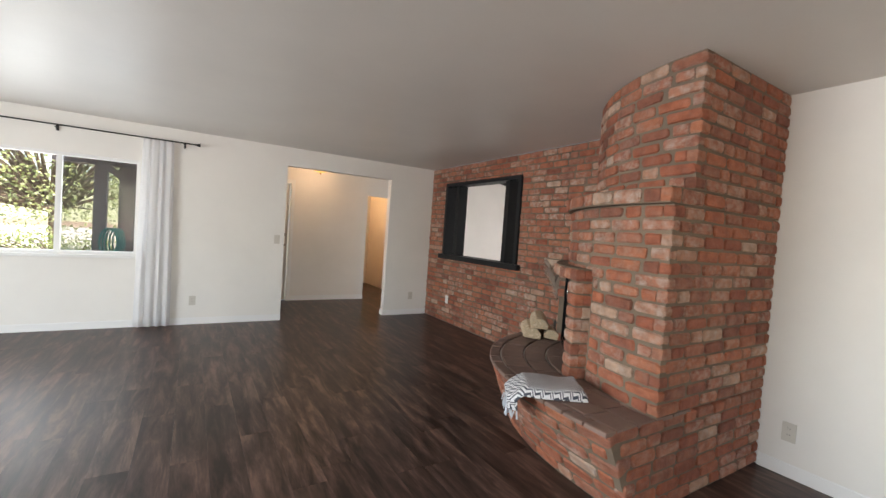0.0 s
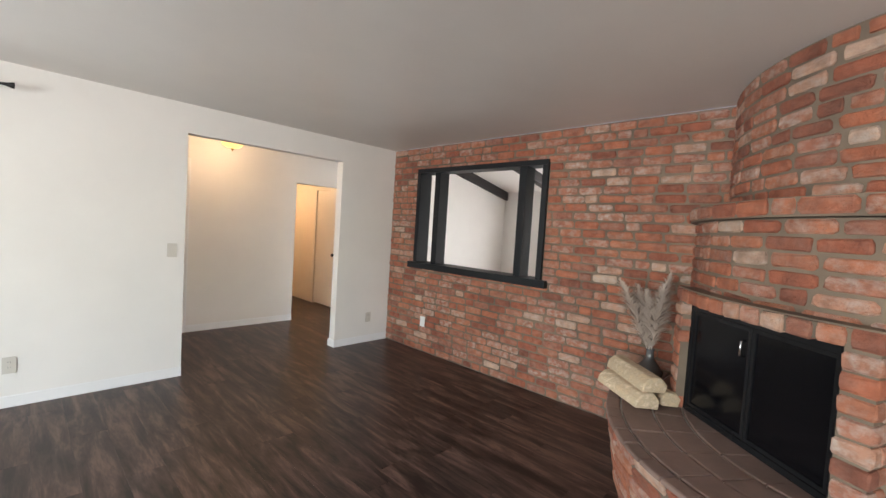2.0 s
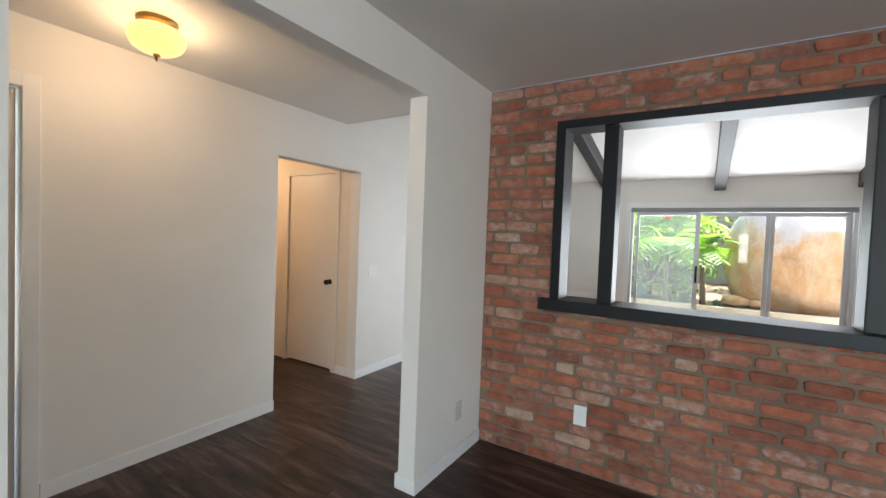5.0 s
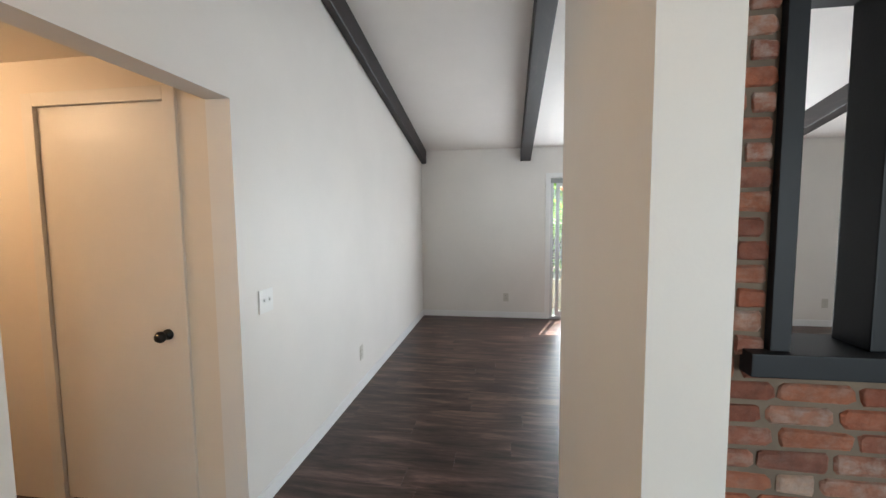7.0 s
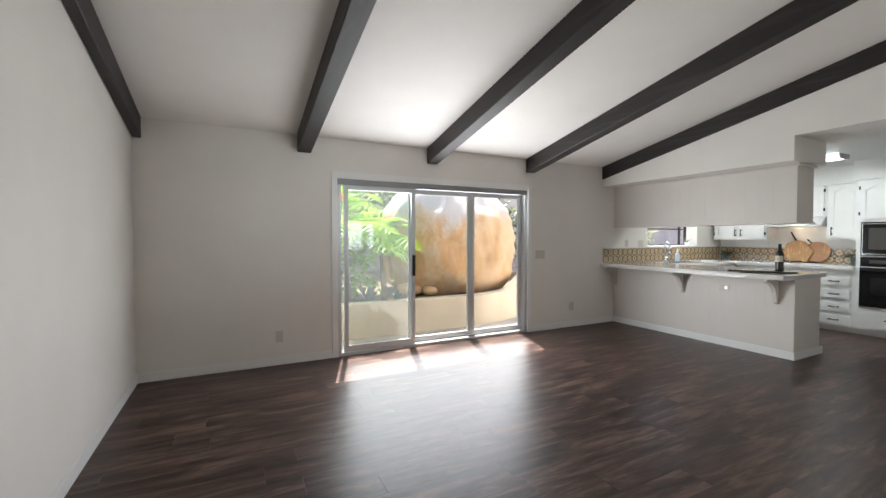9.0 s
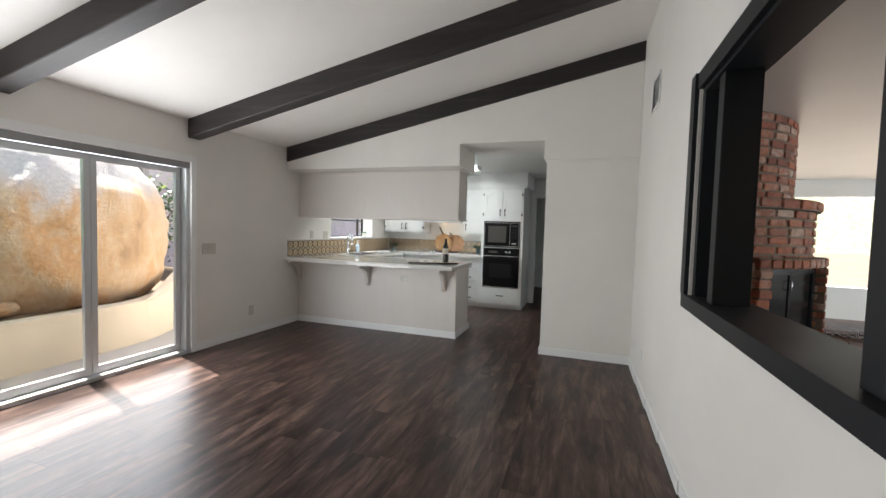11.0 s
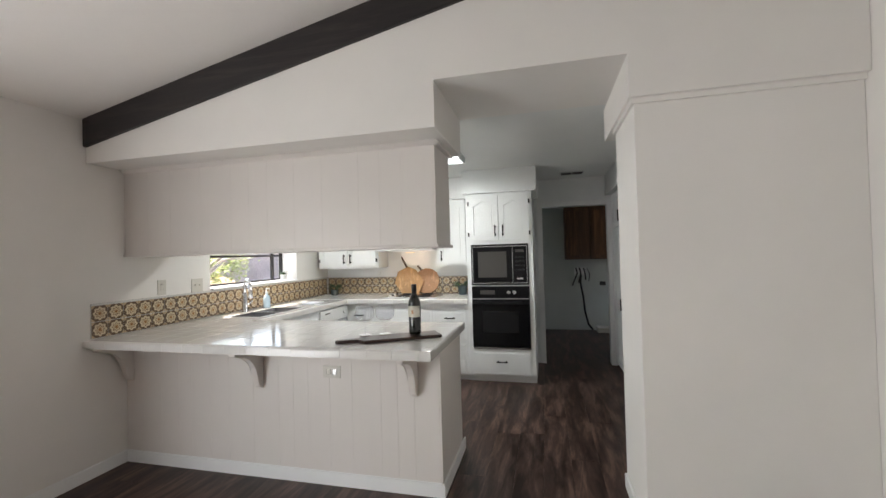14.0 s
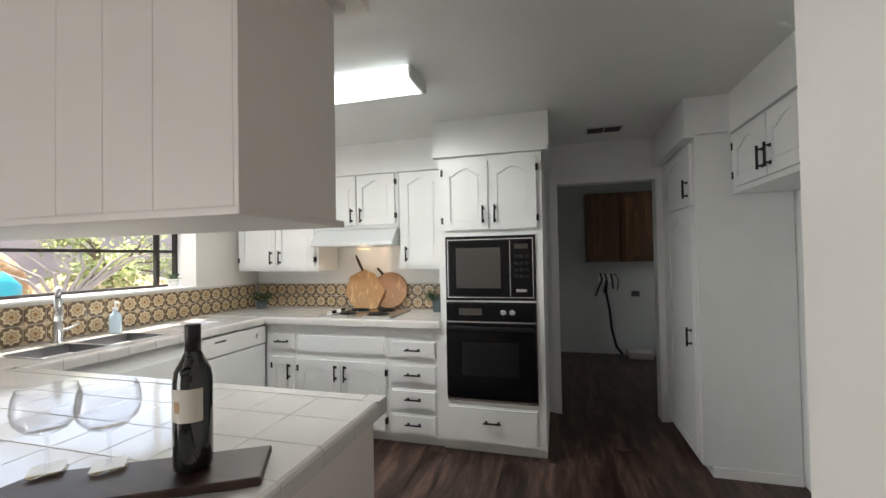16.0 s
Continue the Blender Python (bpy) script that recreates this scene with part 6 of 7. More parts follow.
HZ = HEARTH + 0.003
split_log((-0.72, 2.77, HZ), 0.42, -38, 0.078, 1, 1, "split pine log with bark on the hearth")
split_log((-0.59, 2.69, HZ), 0.40, -35, 0.070, 0, 2, "pale split pine log on the hearth")
split_log((-0.64, 2.755, HZ + 0.086), 0.44, -42, 0.078, 0, 3, "pale split log lying on top of the stack")

M_VASE = paint("dark_smoked_glass", (0.10, 0.10, 0.10), 0.06, 0.1, 30, 0.0, 0.0, "World", 0.5)
M_PAMPAS = paint("dry_pampas_plume", (0.58, 0.47, 0.39), 0.95, 0.25, 90, 0.4)
vase = thing("pampas_vase", (-0.29, 2.78, HZ), "smoked glass vase holding dry pampas plumes", "vase")
bm = bmesh.new()
spun(bm, [(0.06, 0), (0.085, 0.02), (0.09, 0.07), (0.05, 0.12), (0.028, 0.15), (0.024, 0.20), (0.030, 0.215), (0.024, 0.215), (0.02, 0.19), (0.0001, 0.15)], (-0.29, 2.78, HZ), 24)
part("vase_body", bm, M_VASE, vase, smooth=True)
rnd = random.Random(11)
for tipx, tipy, h in ((-0.37, 2.99, 0.66), (-0.22, 2.92, 0.62), (-0.38, 2.70, 0.66), (-0.20, 2.72, 0.72), (-0.30, 2.83, 0.60)):
    base = Vector((-0.29, 2.78, HZ + 0.16))
    tip = Vector((tipx, tipy, HZ + h))
    bm = bmesh.new()
    tube(bm, [base, base.lerp(tip, 0.5) + Vector((0, 0, 0.03)), tip], 0.003, 5)
    stem = part("stem", bm, M_PAMPAS, vase)
    bm = bmesh.new()
    for i in range(420):
        t = rnd.uniform(0.10, 1.0)
        c = base.lerp(tip, t) + Vector((0, 0, 0.03 * 4 * t * (1 - t)))
        a = rnd.uniform(0, 6.283)
        w = 0.078 * math.sin(math.pi * max(0.0, (t - 0.10) / 0.90) ** 0.7) + 0.012
        out = Vector((math.cos(a), math.sin(a), rnd.uniform(0.0, 0.9))) * w
        e = c + out + (tip - base).normalized() * 0.04
        leaf_bm(bm, c, e, 0.010, 0.02)
    part("plume", bm, M_PAMPAS, stem, "feathery beige plume")


def throw_material(name):
    """Woven black and white throw: fine zigzag bands."""
    m, n, l, p = shader(name)
    tc = n.new("ShaderNodeTexCoord")
    mp = n.new("ShaderNodeMapping")
    mp.inputs["Rotation"].default_value = (0, 0, 0.6)
    l.new(tc.outputs["UV"], mp.inputs["Vector"])
    sep = n.new("ShaderNodeSeparateXYZ")
    l.new(mp.outputs[0], sep.inputs[0])

    def mth(op, a, b=None):
        q = n.new("ShaderNodeMath")
        q.operation = op
        for k, v in enumerate((a, b)):
            if isinstance(v, (int, float)):
                q.inputs[k].default_value = v
            elif v is not None:
                l.new(v, q.inputs[k])
        return q.outputs[0]
    zig = mth('PINGPONG', mth('MULTIPLY', sep.outputs[0], 13.0), 1.0)
    band = mth('FRACT', mth('ADD', mth('MULTIPLY', sep.outputs[1], 17.0), mth('MULTIPLY', zig, 1.1)))
    col = ramp_node(n, l, mth('GREATER_THAN', band, 0.56), [(0.0, (0.70, 0.70, 0.72)), (1.0, (0.06, 0.065, 0.085))])
    l.new(col, p.inputs["Base Color"])
    p.inputs["Roughness"].default_value = 0.95
    weave = noise_node(n, l, 300, 2, 0.5, None, "World")
    bump_node(n, l, p, weave.outputs["Fac"], 0.6, 0.003)
    return m


M_THROW = throw_material("woven_black_white_throw")
M_FRINGE = paint("pale_grey_fringe", (0.62, 0.65, 0.70), 0.95, 0.15, 120, 0.5)
throw = thing("throw_blanket", (-1.55, 1.68, HZ), "folded black and white woven throw draped over the hearth edge", "blanket")
# folded pad, lying across the hearth and hanging over its rim
bm = bmesh.new()
uv = bm.loops.layers.uv.new("UV")
nu, nv = 44, 26
inner, outer = Vector((-1.45, 1.575)), Vector((-1.755, 1.79))
axis_u = (outer - inner)
lng = axis_u.length
axis_u = axis_u.normalized()
axis_v = Vector((-axis_u.y, axis_u.x))
grids = []
for layer in (0, 1):
    grid = []
    for i in range(nu + 1):
        row = []
        s = i / nu * (lng + 0.06)
        for j in range(nv + 1):
            v = (j / nv - 0.5) * 0.31
            wv = noise.noise(Vector((s * 5, v * 5, 3 + layer))) * 0.016 + noise.noise(Vector((s * 12, v * 12, 7))) * 0.006
            edge = min(1, min(j, nv - j) / 2.5) * min(1, (i + 0.5) / 2.5)
            th = (0.010 + (0.042 + wv) * math.sqrt(max(0, edge))) if layer else 0.002
            over = s - lng
            bend = 0.05
            if over < -bend:
                p2, z = inner + axis_u * s, th
            else:
                q = over + bend
                p2 = inner + axis_u * (lng - bend + min(q, bend) + max(0, th) * min(1, q / bend) - max(0, q - bend) * 0.12)
                z = th * max(0, 1 - q / bend) - max(0, q - bend * 0.5)
            p2 = p2 + axis_v * (v * (1 - 0.12 * i / nu) + 0.02 * math.sin(s * 7))
            row.append(bm.verts.new((p2.x, p2.y, HZ + 0.003 + z)))
        grid.append(row)
    grids.append(grid)
for layer, grid in enumerate(grids):
    for i in range(nu):
        for j in range(nv):
            f = bm.faces.new((grid[i][j], grid[i + 1][j], grid[i + 1][j + 1], grid[i][j + 1]))
            for lp, (a, b) in zip(f.loops, ((i, j), (i + 1, j), (i + 1, j + 1), (i, j + 1))):
                lp[uv].uv = (a / nu * 1.6, b / nv)
ring = [(i, 0) for i in range(nu)] + [(nu, j) for j in range(nv)] + [(nu - i, nv) for i in range(nu)] + [(0, nv - j) for j in range(nv)]
for a, b in zip(ring, ring[1:] + ring[:1]):
    f = bm.faces.new((grids[0][a[0]][a[1]], grids[0][b[0]][b[1]], grids[1][b[0]][b[1]], grids[1][a[0]][a[1]]))
    for lp in f.loops:
        lp[uv].uv = (a[0] / nu * 1.6, a[1] / nv)
ends = [Vector(v.co) for v in grids[1][nu]]
part("folded_cloth", bm, M_THROW, throw, smooth=True)
bm = bmesh.new()
for p0 in ends:
    for _ in range(3):
        o = Vector((rnd.uniform(-0.008, 0.008), rnd.uniform(-0.008, 0.008), 0))
        tube(bm, [p0 + o, p0 + o * 1.6 + Vector((0, 0, -0.02)), p0 + o * 2.2 + Vector((0, 0, -rnd.uniform(0.035, 0.05)))], 0.003, 4)
part("fringe", bm, M_FRINGE, throw, "pale fringe")

# ---- utility room ----
M_OAK = wood_material("dark_oak_cabinet", (0.075, 0.034, 0.015), (0.20, 0.095, 0.042), 0.45, "z", 1.0, 0.3)
for i, x0 in enumerate((0.80, 0.38, -0.04)):
    ob = thing("utility_cabinet", (x0, -3.7, 1.27), "brown oak wall cabinet in the utility room", "cabinet", "utility wall cabinets")
    part("body", boxes((x0 + 0.002, x0 + 0.418, -3.999, -3.70, 1.27, 2.18)), M_OAK, ob)
    part("door", boxes((x0 + 0.02, x0 + 0.40, -3.70, -3.68, 1.29, 2.16), (x0 + 0.07, x0 + 0.35, -3.68, -3.674, 1.34, 2.11), bevel=0.003), M_OAK, ob)
hose = thing("washer_hookup", (0.96, -3.98, 1.05), "wall box with hanging black washer hoses", "pipe")
part("wall_box", boxes((0.86, 1.06, -3.999, -3.985, 0.98, 1.12), bevel=0.003), M_PLATEW, hose)
for k, x in enumerate((0.90, 0.97, 1.03)):
    bm = bmesh.new()
    tube(bm, [(x, -3.98, 1.10), (x, -3.93, 1.11), (x - 0.02, -3.92, 1.02), (x - 0.03 + 0.05 * k, -3.93, 0.90 - 0.05 * k)], 0.012, 8)
    part("valve", bm, M_IRON, hose, smooth=True)
bm = bmesh.new()
tube(bm, [(0.95, -3.95, 1.0), (0.96, -3.94, 0.85), (0.92, -3.93, 0.6), (0.90, -3.93, 0.35), (0.85, -3.90, 0.12), (0.78, -3.86, 0.03)], 0.017, 8)
part("drain_hose", bm, M_IRON, hose, smooth=True)
bm = bmesh.new()
tube(bm, [(0.90, -3.94, 1.08), (0.84, -3.92, 1.10), (0.80, -3.92, 1.0), (0.82, -3.93, 0.88)], 0.006, 8)
part("supply_hose", bm, M_IRON, hose, smooth=True)
plate("wall_socket", (0.58, -4.0, 0.83), 180, 0.10, 0.07, "blank", M_SLOT, "dark dryer socket on the utility wall", "socket")
solid("floor_box", boxes((0.42, 0.72, -3.95, -3.72, 0, 0.09), bevel=0.02), M_PLATE, "low pale plastic tray on the utility floor", "tray", at=(0.57, -3.83, 0))

# ---- outside ----
M_PATIO = paint("pale_patio_concrete", (0.42, 0.39, 0.35), 0.9, 0.12, 50, 0.4)
M_SOIL = paint("dry_soil", (0.20, 0.14, 0.09), 0.95, 0.3, 20, 0.8)
M_PLANTER = paint("cream_stucco", (0.60, 0.52, 0.40), 0.85, 0.10, 60, 0.4)
structure("ground", boxes((-70, 90, -70, 90, -0.35, -0.21)), M_SOIL, "dry earth ground around the house", "ground")
structure("pavement_patio", boxes((4.72, 12, -3.5, 10, -0.21, -0.05)), M_PATIO, "pale concrete patio", "patio")
structure("pavement_drive", boxes((-30, 4.5, 13, 40, -0.21, -0.08)), M_PATIO, "pale sunlit concrete drive", "drive")
structure("pavement_porch", boxes((-9, -3.55, 7.7, 13, -0.21, -0.06), (-9, -3.55, 6.16, 7.7, -0.21, -0.06)), M_PATIO, "concrete front porch", "porch")


def rock_material(name):
    m, n, l, p = shader(name)
    a, b = noise_node(n, l, 2.0, 7, 0.65, (1, 1, 0.45), "World"), noise_node(n, l, 34, 6, 0.7, None, "World")
    col = ramp_node(n, l, a.outputs["Fac"], [(0.30, (0.34, 0.22, 0.14)), (0.40, (0.60, 0.40, 0.22)), (0.50, (0.66, 0.50, 0.34)), (0.58, (0.62, 0.36, 0.16)), (0.70, (0.72, 0.62, 0.50))])
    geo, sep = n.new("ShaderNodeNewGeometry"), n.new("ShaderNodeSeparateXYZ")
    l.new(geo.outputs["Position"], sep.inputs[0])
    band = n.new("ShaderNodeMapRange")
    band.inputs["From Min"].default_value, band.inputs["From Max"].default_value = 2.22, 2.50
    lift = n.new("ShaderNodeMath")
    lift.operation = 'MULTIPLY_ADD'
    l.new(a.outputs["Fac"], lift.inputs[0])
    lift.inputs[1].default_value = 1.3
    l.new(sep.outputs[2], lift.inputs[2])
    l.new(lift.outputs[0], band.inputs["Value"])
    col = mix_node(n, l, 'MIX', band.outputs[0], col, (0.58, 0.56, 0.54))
    col = mix_node(n, l, 'MULTIPLY', 0.6, col, ramp_node(n, l, b.outputs["Fac"], [(0.3, (0.5, 0.48, 0.46)), (0.65, (1.12, 1.10, 1.08))]))
    l.new(col, p.inputs["Base Color"])
    p.inputs["Roughness"].default_value = 0.9
    bump_node(n, l, p, b.outputs["Fac"], 0.9, 0.03)
    return m


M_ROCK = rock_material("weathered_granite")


def boulder(name, c, r, seed, label, mat=None, squash=2.35):
    bm = bmesh.new()
    bmesh.ops.create_icosphere(bm, subdivisions=5, radius=1.0)
    for v in bm.verts:
        d = v.co.normalized()
        k = (abs(d.x) ** squash + abs(d.y) ** squash + abs(d.z) ** squash) ** (-1 / squash)
        q = d * k
        k2 = 1 + 0.10 * noise.noise(d * 1.6 + Vector((seed, 0, 0))) + 0.05 * noise.noise(d * 4 + Vector((0, seed, 0))) + 0.02 * noise.noise(d * 11) + 0.008 * noise.noise(d * 30)
        v.co = Vector((q.x * r[0], q.y * r[1], q.z * r[2])) * k2
    bmesh.ops.translate(bm, vec=c, verts=bm.verts)
    return solid(name, bm, mat or M_ROCK, label, "boulder", smooth=True, at=(c[0], c[1], c[2] - r[2]))


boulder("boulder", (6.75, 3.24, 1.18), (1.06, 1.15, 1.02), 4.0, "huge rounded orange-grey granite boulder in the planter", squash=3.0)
boulder("boulder", (8.9, 6.9, 1.1), (1.0, 1.0, 0.9), 9.0, "large grey granite boulder behind the palms")
boulder("boulder", (6.1, 4.25, 0.47), (0.16, 0.2, 0.1), 12.0, "small loose stone in the planter")
boulder("boulder", (5.95, 3.95, 0.46), (0.10, 0.12, 0.07), 15.0, "small loose stone in the planter")
# curved planter wall
bm = bmesh.new()
inn, outn = [], []
for i in range(41):
    t = i / 40
    y = 8.0 - t * 8.2
    x = 5.45 + 0.10 * math.sin(y) + (0.0 if y > 3.0 else (3.0 - y) ** 1.6 * 0.42)
    outn.append((x, y))
    inn.append((x + 0.18, y + 0.02))
prism(bm, outn + inn[::-1], "z", -0.06, 0.42)
for v in bm.verts:
    if v.co.z > 0.4:
        v.co.z += 0.62 * min(1.0, max(0.0, (2.75 - v.co.y) / 1.3)) ** 1.5
bmesh.ops.bevel(bm, geom=[e for e in bm.edges if all(v.co.z > 0.4 for v in e.verts)], offset=0.02, segments=2, affect='EDGES')
solid("planter_wall", bm, M_PLANTER, "low curved cream stucco planter wall", "planter", at=(5.5, 4.0, -0.06))
bm = bmesh.new()
prism(bm, [(x + 0.1, y) for x, y in outn] + [(11, -0.2), (11, 8.0)], "z", -0.06, 0.37)
solid("planter_soil", bm, M_SOIL, "dry soil filling the planter", "soil", kind="stuff", at=(8, 4, -0.06))

def leaf_material(name, color, glow):
    """Leaf that lets sunlight through."""
    m = paint(name, color, 0.5, 0.3, 30, 0.1)
    n, l = m.node_tree.nodes, m.node_tree.links
    tl, mx = n.new("ShaderNodeBsdfTranslucent"), n.new("ShaderNodeMixShader")
    tl.inputs["Color"].default_value = (*glow, 1)
    mx.inputs[0].default_value = 0.45
    l.new(n["Principled BSDF"].outputs[0], mx.inputs[1])
    l.new(tl.outputs[0], mx.inputs[2])
    l.new(mx.outputs[0], n["Material Output"].inputs["Surface"])
    return m


M_PALM = leaf_material("bright_palm_leaf", (0.17, 0.36, 0.05), (0.36, 0.60, 0.06))
M_AGAVE = paint("blue_green_succulent", (0.16, 0.26, 0.22), 0.6, 0.2, 30, 0.1)
M_BUSH = leaf_material("olive_shrub_leaf", (0.17, 0.23, 0.08), (0.30, 0.38, 0.10))
M_PALE = leaf_material("pale_silver_green_leaf", (0.34, 0.40, 0.20), (0.45, 0.52, 0.22))
M_TRUNK = paint("grey_brown_trunk", (0.16, 0.12, 0.09), 0.9, 0.3, 30, 0.6)


def palm(at, h, fronds, ln, seed, label):
    r = random.Random(seed)
    ob = thing("palm", at, label, "palm", "patio palms")
    top = Vector(at) + Vector((r.uniform(-0.1, 0.1), r.uniform(-0.1, 0.1), h))
    bm = bmesh.new()
    tube(bm, [at, Vector(at).lerp(top, 0.5) + Vector((0.03, 0, 0)), top], 0.05, 8, 0.03)
    part("trunk", bm, M_TRUNK, ob)
    bm = bmesh.new()
    for k in range(fronds):
        a = 6.283 * k / fronds + r.uniform(-0.3, 0.3)
        el = r.uniform(0.1, 1.2)
        d = Vector((math.cos(a) * math.cos(el), math.sin(a) * math.cos(el), math.sin(el)))
        rib = [top + d * ln * t + Vector((0, 0, -0.55 * ln * t * t)) for t in (i / 12 for i in range(13))]
        tube(bm, rib, 0.008, 4, 0.002)
        side = d.cross(Vector((0, 0, 1))).normalized()
        for i in range(2, 13):
            for s in (-1, 1):
                w = ln * 0.38 * math.sin(math.pi * (0.15 + 0.8 * i / 13))
                leaf_bm(bm, rib[i], rib[i] + side * s * w + (rib[min(12, i + 1)] - rib[i - 1]) * 0.9, 0.035, 0.10 * w)
    part("crown", bm, M_PALM, ob, "arching feathery fronds")
    return ob


palm((5.95, 5.25, 0.37), 1.0, 24, 0.95, 1, "bright green palm in the planter")
palm((6.15, 5.95, 0.37), 1.25, 24, 1.05, 2, "bright green palm in the planter")
palm((5.9, 4.72, 0.37), 0.95, 22, 0.75, 5, "bright green palm in the planter")
palm((6.5, 6.7, 0.37), 1.4, 24, 1.05, 6, "bright green palm in the planter")
palm((7.4, 5.9, 0.37), 1.7, 24, 1.1, 7, "tall green palm behind the planter")
palm((6.9, 5.2, 0.37), 1.5, 22, 1.0, 3, "tall green palm beside the boulder")


def agave(at, r0, seed):
    r = random.Random(seed)
    ob = thing("agave", at, "blue-green spiky agave rosette in the planter", "agave", "planter agaves")
    bm = bmesh.new()
    for k in range(34):
        a, el = r.uniform(0, 6.283), r.uniform(0.15, 1.3)
        d = Vector((math.cos(a) * math.cos(el), math.sin(a) * math.cos(el), math.sin(el)))
        leaf_bm(bm, at, Vector(at) + d * r0 * r.uniform(0.7, 1), 0.085 * r0 / 0.4, 0.05)
    part("leaves", bm, M_AGAVE, ob)


for i, (x, y, s) in enumerate(((5.85, 5.0, 0.34), (5.95, 5.75, 0.4), (6.0, 6.5, 0.4), (5.8, 4.55, 0.22))):
    agave((x, y, 0.37), s, i)


def shrub(name, c, r, count, mat, seed, label, category="shrub", leaf=0.09, trunk=None):
    """Many small leaves in uneven clumps on forked limbs."""
    rn = random.Random(seed)
    base = trunk if trunk else (c[0], c[1], c[2] - r[2])
    ob = thing(name, base, label, category)
    bm = bmesh.new()
    clumps = [Vector((c[0] + r[0] * rn.uniform(-1, 1) * 0.75, c[1] + r[1] * rn.uniform(-1, 1) * 0.75, c[2] + r[2] * rn.uniform(-0.8, 0.8))) for _ in range(max(8, count // 90))]
    fork = Vector(base).lerp(Vector(c), 0.45)
    tube(bm, [base, fork], 0.05 if not trunk else 0.14, 7, 0.035 if not trunk else 0.09)
    for k in clumps:
        tube(bm, [fork, fork.lerp(k, 0.5) + Vector((rn.uniform(-0.1, 0.1), rn.uniform(-0.1, 0.1), 0.1)), k], 0.025 if not trunk else 0.06, 5, 0.008)
    part("trunk", bm, M_TRUNK, ob)
    verts, faces = [], []
    for _ in range(count):
        k = rn.choice(clumps)
        p = k + Vector((rn.gauss(0, 0.16) * r[0], rn.gauss(0, 0.16) * r[1], rn.gauss(0, 0.2) * r[2]))
        d = Vector((rn.uniform(-1, 1), rn.uniform(-1, 1), rn.uniform(-0.5, 0.9))).normalized() * leaf * rn.uniform(0.6, 1.3)
        s = d.cross(Vector((rn.uniform(-1, 1), rn.uniform(-1, 1), 1))).normalized() * leaf * 0.28
        b = len(verts)
        verts += [tuple(p), tuple(p + d * 0.5 + s), tuple(p + d), tuple(p + d * 0.5 - s)]
        faces.append((b, b + 1, b + 2, b + 3))
    me = bpy.data.meshes.new("foliage")
    me.from_pydata([tuple(chain(ob).inverted() @ Vector(v)) for v in verts], [], faces)
    me.materials.append(mat)
    f = new("crown", me)
    f.parent = ob
    return ob


shrub("tree", (10.2, 6.4, 2.6), (1.8, 2.2, 1.6), 5200, M_BUSH, 1, "leafy green tree behind the planter", "tree", 0.16, (10.2, 6.4, 0.37))
shrub("tree", (10.4, 2.0, 2.5), (1.6, 2.4, 1.5), 5200, M_BUSH, 2, "leafy green tree behind the boulder", "tree", 0.16, (10.4, 2.0, 0.37))
shrub("shrub", (7.9, 6.3, 1.35), (0.9, 1.3, 1.0), 4200, M_PALM, 14, "bright leafy shrub behind the palms", "shrub", 0.11)
shrub("shrub", (6.35, 5.6, 0.95), (0.45, 1.0, 0.55), 2600, M_PALM, 15, "bright leafy shrub between the palms", "shrub", 0.10)
flower = thing("flower_stalk", (6.15, 5.35, 0.37), "orange-red flower on a tall green stalk", "flower")
bm = bmesh.new()
tube(bm, [(6.15, 5.35, 0.37), (6.16, 5.35, 1.2), (6.14, 5.34, 1.88)], 0.012, 6, 0.008)
part("stalk", bm, M_PALM, flower)
bm = bmesh.new()
for k in range(16):
    t = k * 2.4
    leaf_bm(bm, (6.14, 5.34, 1.86), (6.14 + 0.13 * math.cos(t), 5.34 + 0.13 * math.sin(t), 1.92 + 0.008 * k), 0.05, 0.03)
part("bloom", bm, leaf_material("orange_red_petal", (0.70, 0.12, 0.04), (0.8, 0.2, 0.05)), flower, "orange-red petals")
shrub("shrub", (8.6, 0.7, 1.3), (0.8, 0.8, 0.8), 2200, M_LEAF, 3, "dark green shrub beside the boulder", "shrub", 0.10)
shrub("shrub", (7.0, -1.75, 1.45), (0.6, 0.75, 0.5), 2600, M_PALE, 4, "light green shrub outside the kitchen window", "shrub", 0.07)
boulder("boulder", (8.9, -1.1, 0.8), (0.7, 0.8, 0.8), 21.0, "grey boulder outside the kitchen window")
# the lilac of shade is put into this wall's colour
M_FENCE = paint("shade_tinted_lilac_stucco", (0.52, 0.47, 0.47), 0.9, 0.2, 20, 0.5)
structure("fence_garden", boxes((11.6, 11.8, -14, 13, -0.2, 3.2)), M_FENCE, "garden wall at the back of the patio, shade-tinted lilac grey", "garden wall")
boulder("boulder", (8.3, -2.7, 0.6), (0.8, 1.1, 0.62), 31.0, "orange boulder behind the pale shrub")
bm = bmesh.new()
for i in range(9):
    a = 0.35 * i
    tube(bm, [(6.5, -0.9, 0.9), (6.5 + 0.2 * math.cos(a), -0.75 - 0.1 * i, 1.20 + 0.03 * i), (6.5 + 0.5 * math.cos(a), -0.5 - 0.16 * i, 1.38 + 0.16 * math.sin(a))], 0.025, 6, 0.006)
solid("dry_branch", bm, paint("bleached_branch", (0.34, 0.31, 0.29), 0.9, 0.2, 40, 0.4), "bare bleached forked branches by the kitchen window", "branch", at=(6.5, -0.9, 0.9))
M_BLUE = paint("turquoise_plastic", (0.03, 0.45, 0.62), 0.35, 0.05, 40, 0.0)
bm = bmesh.new()
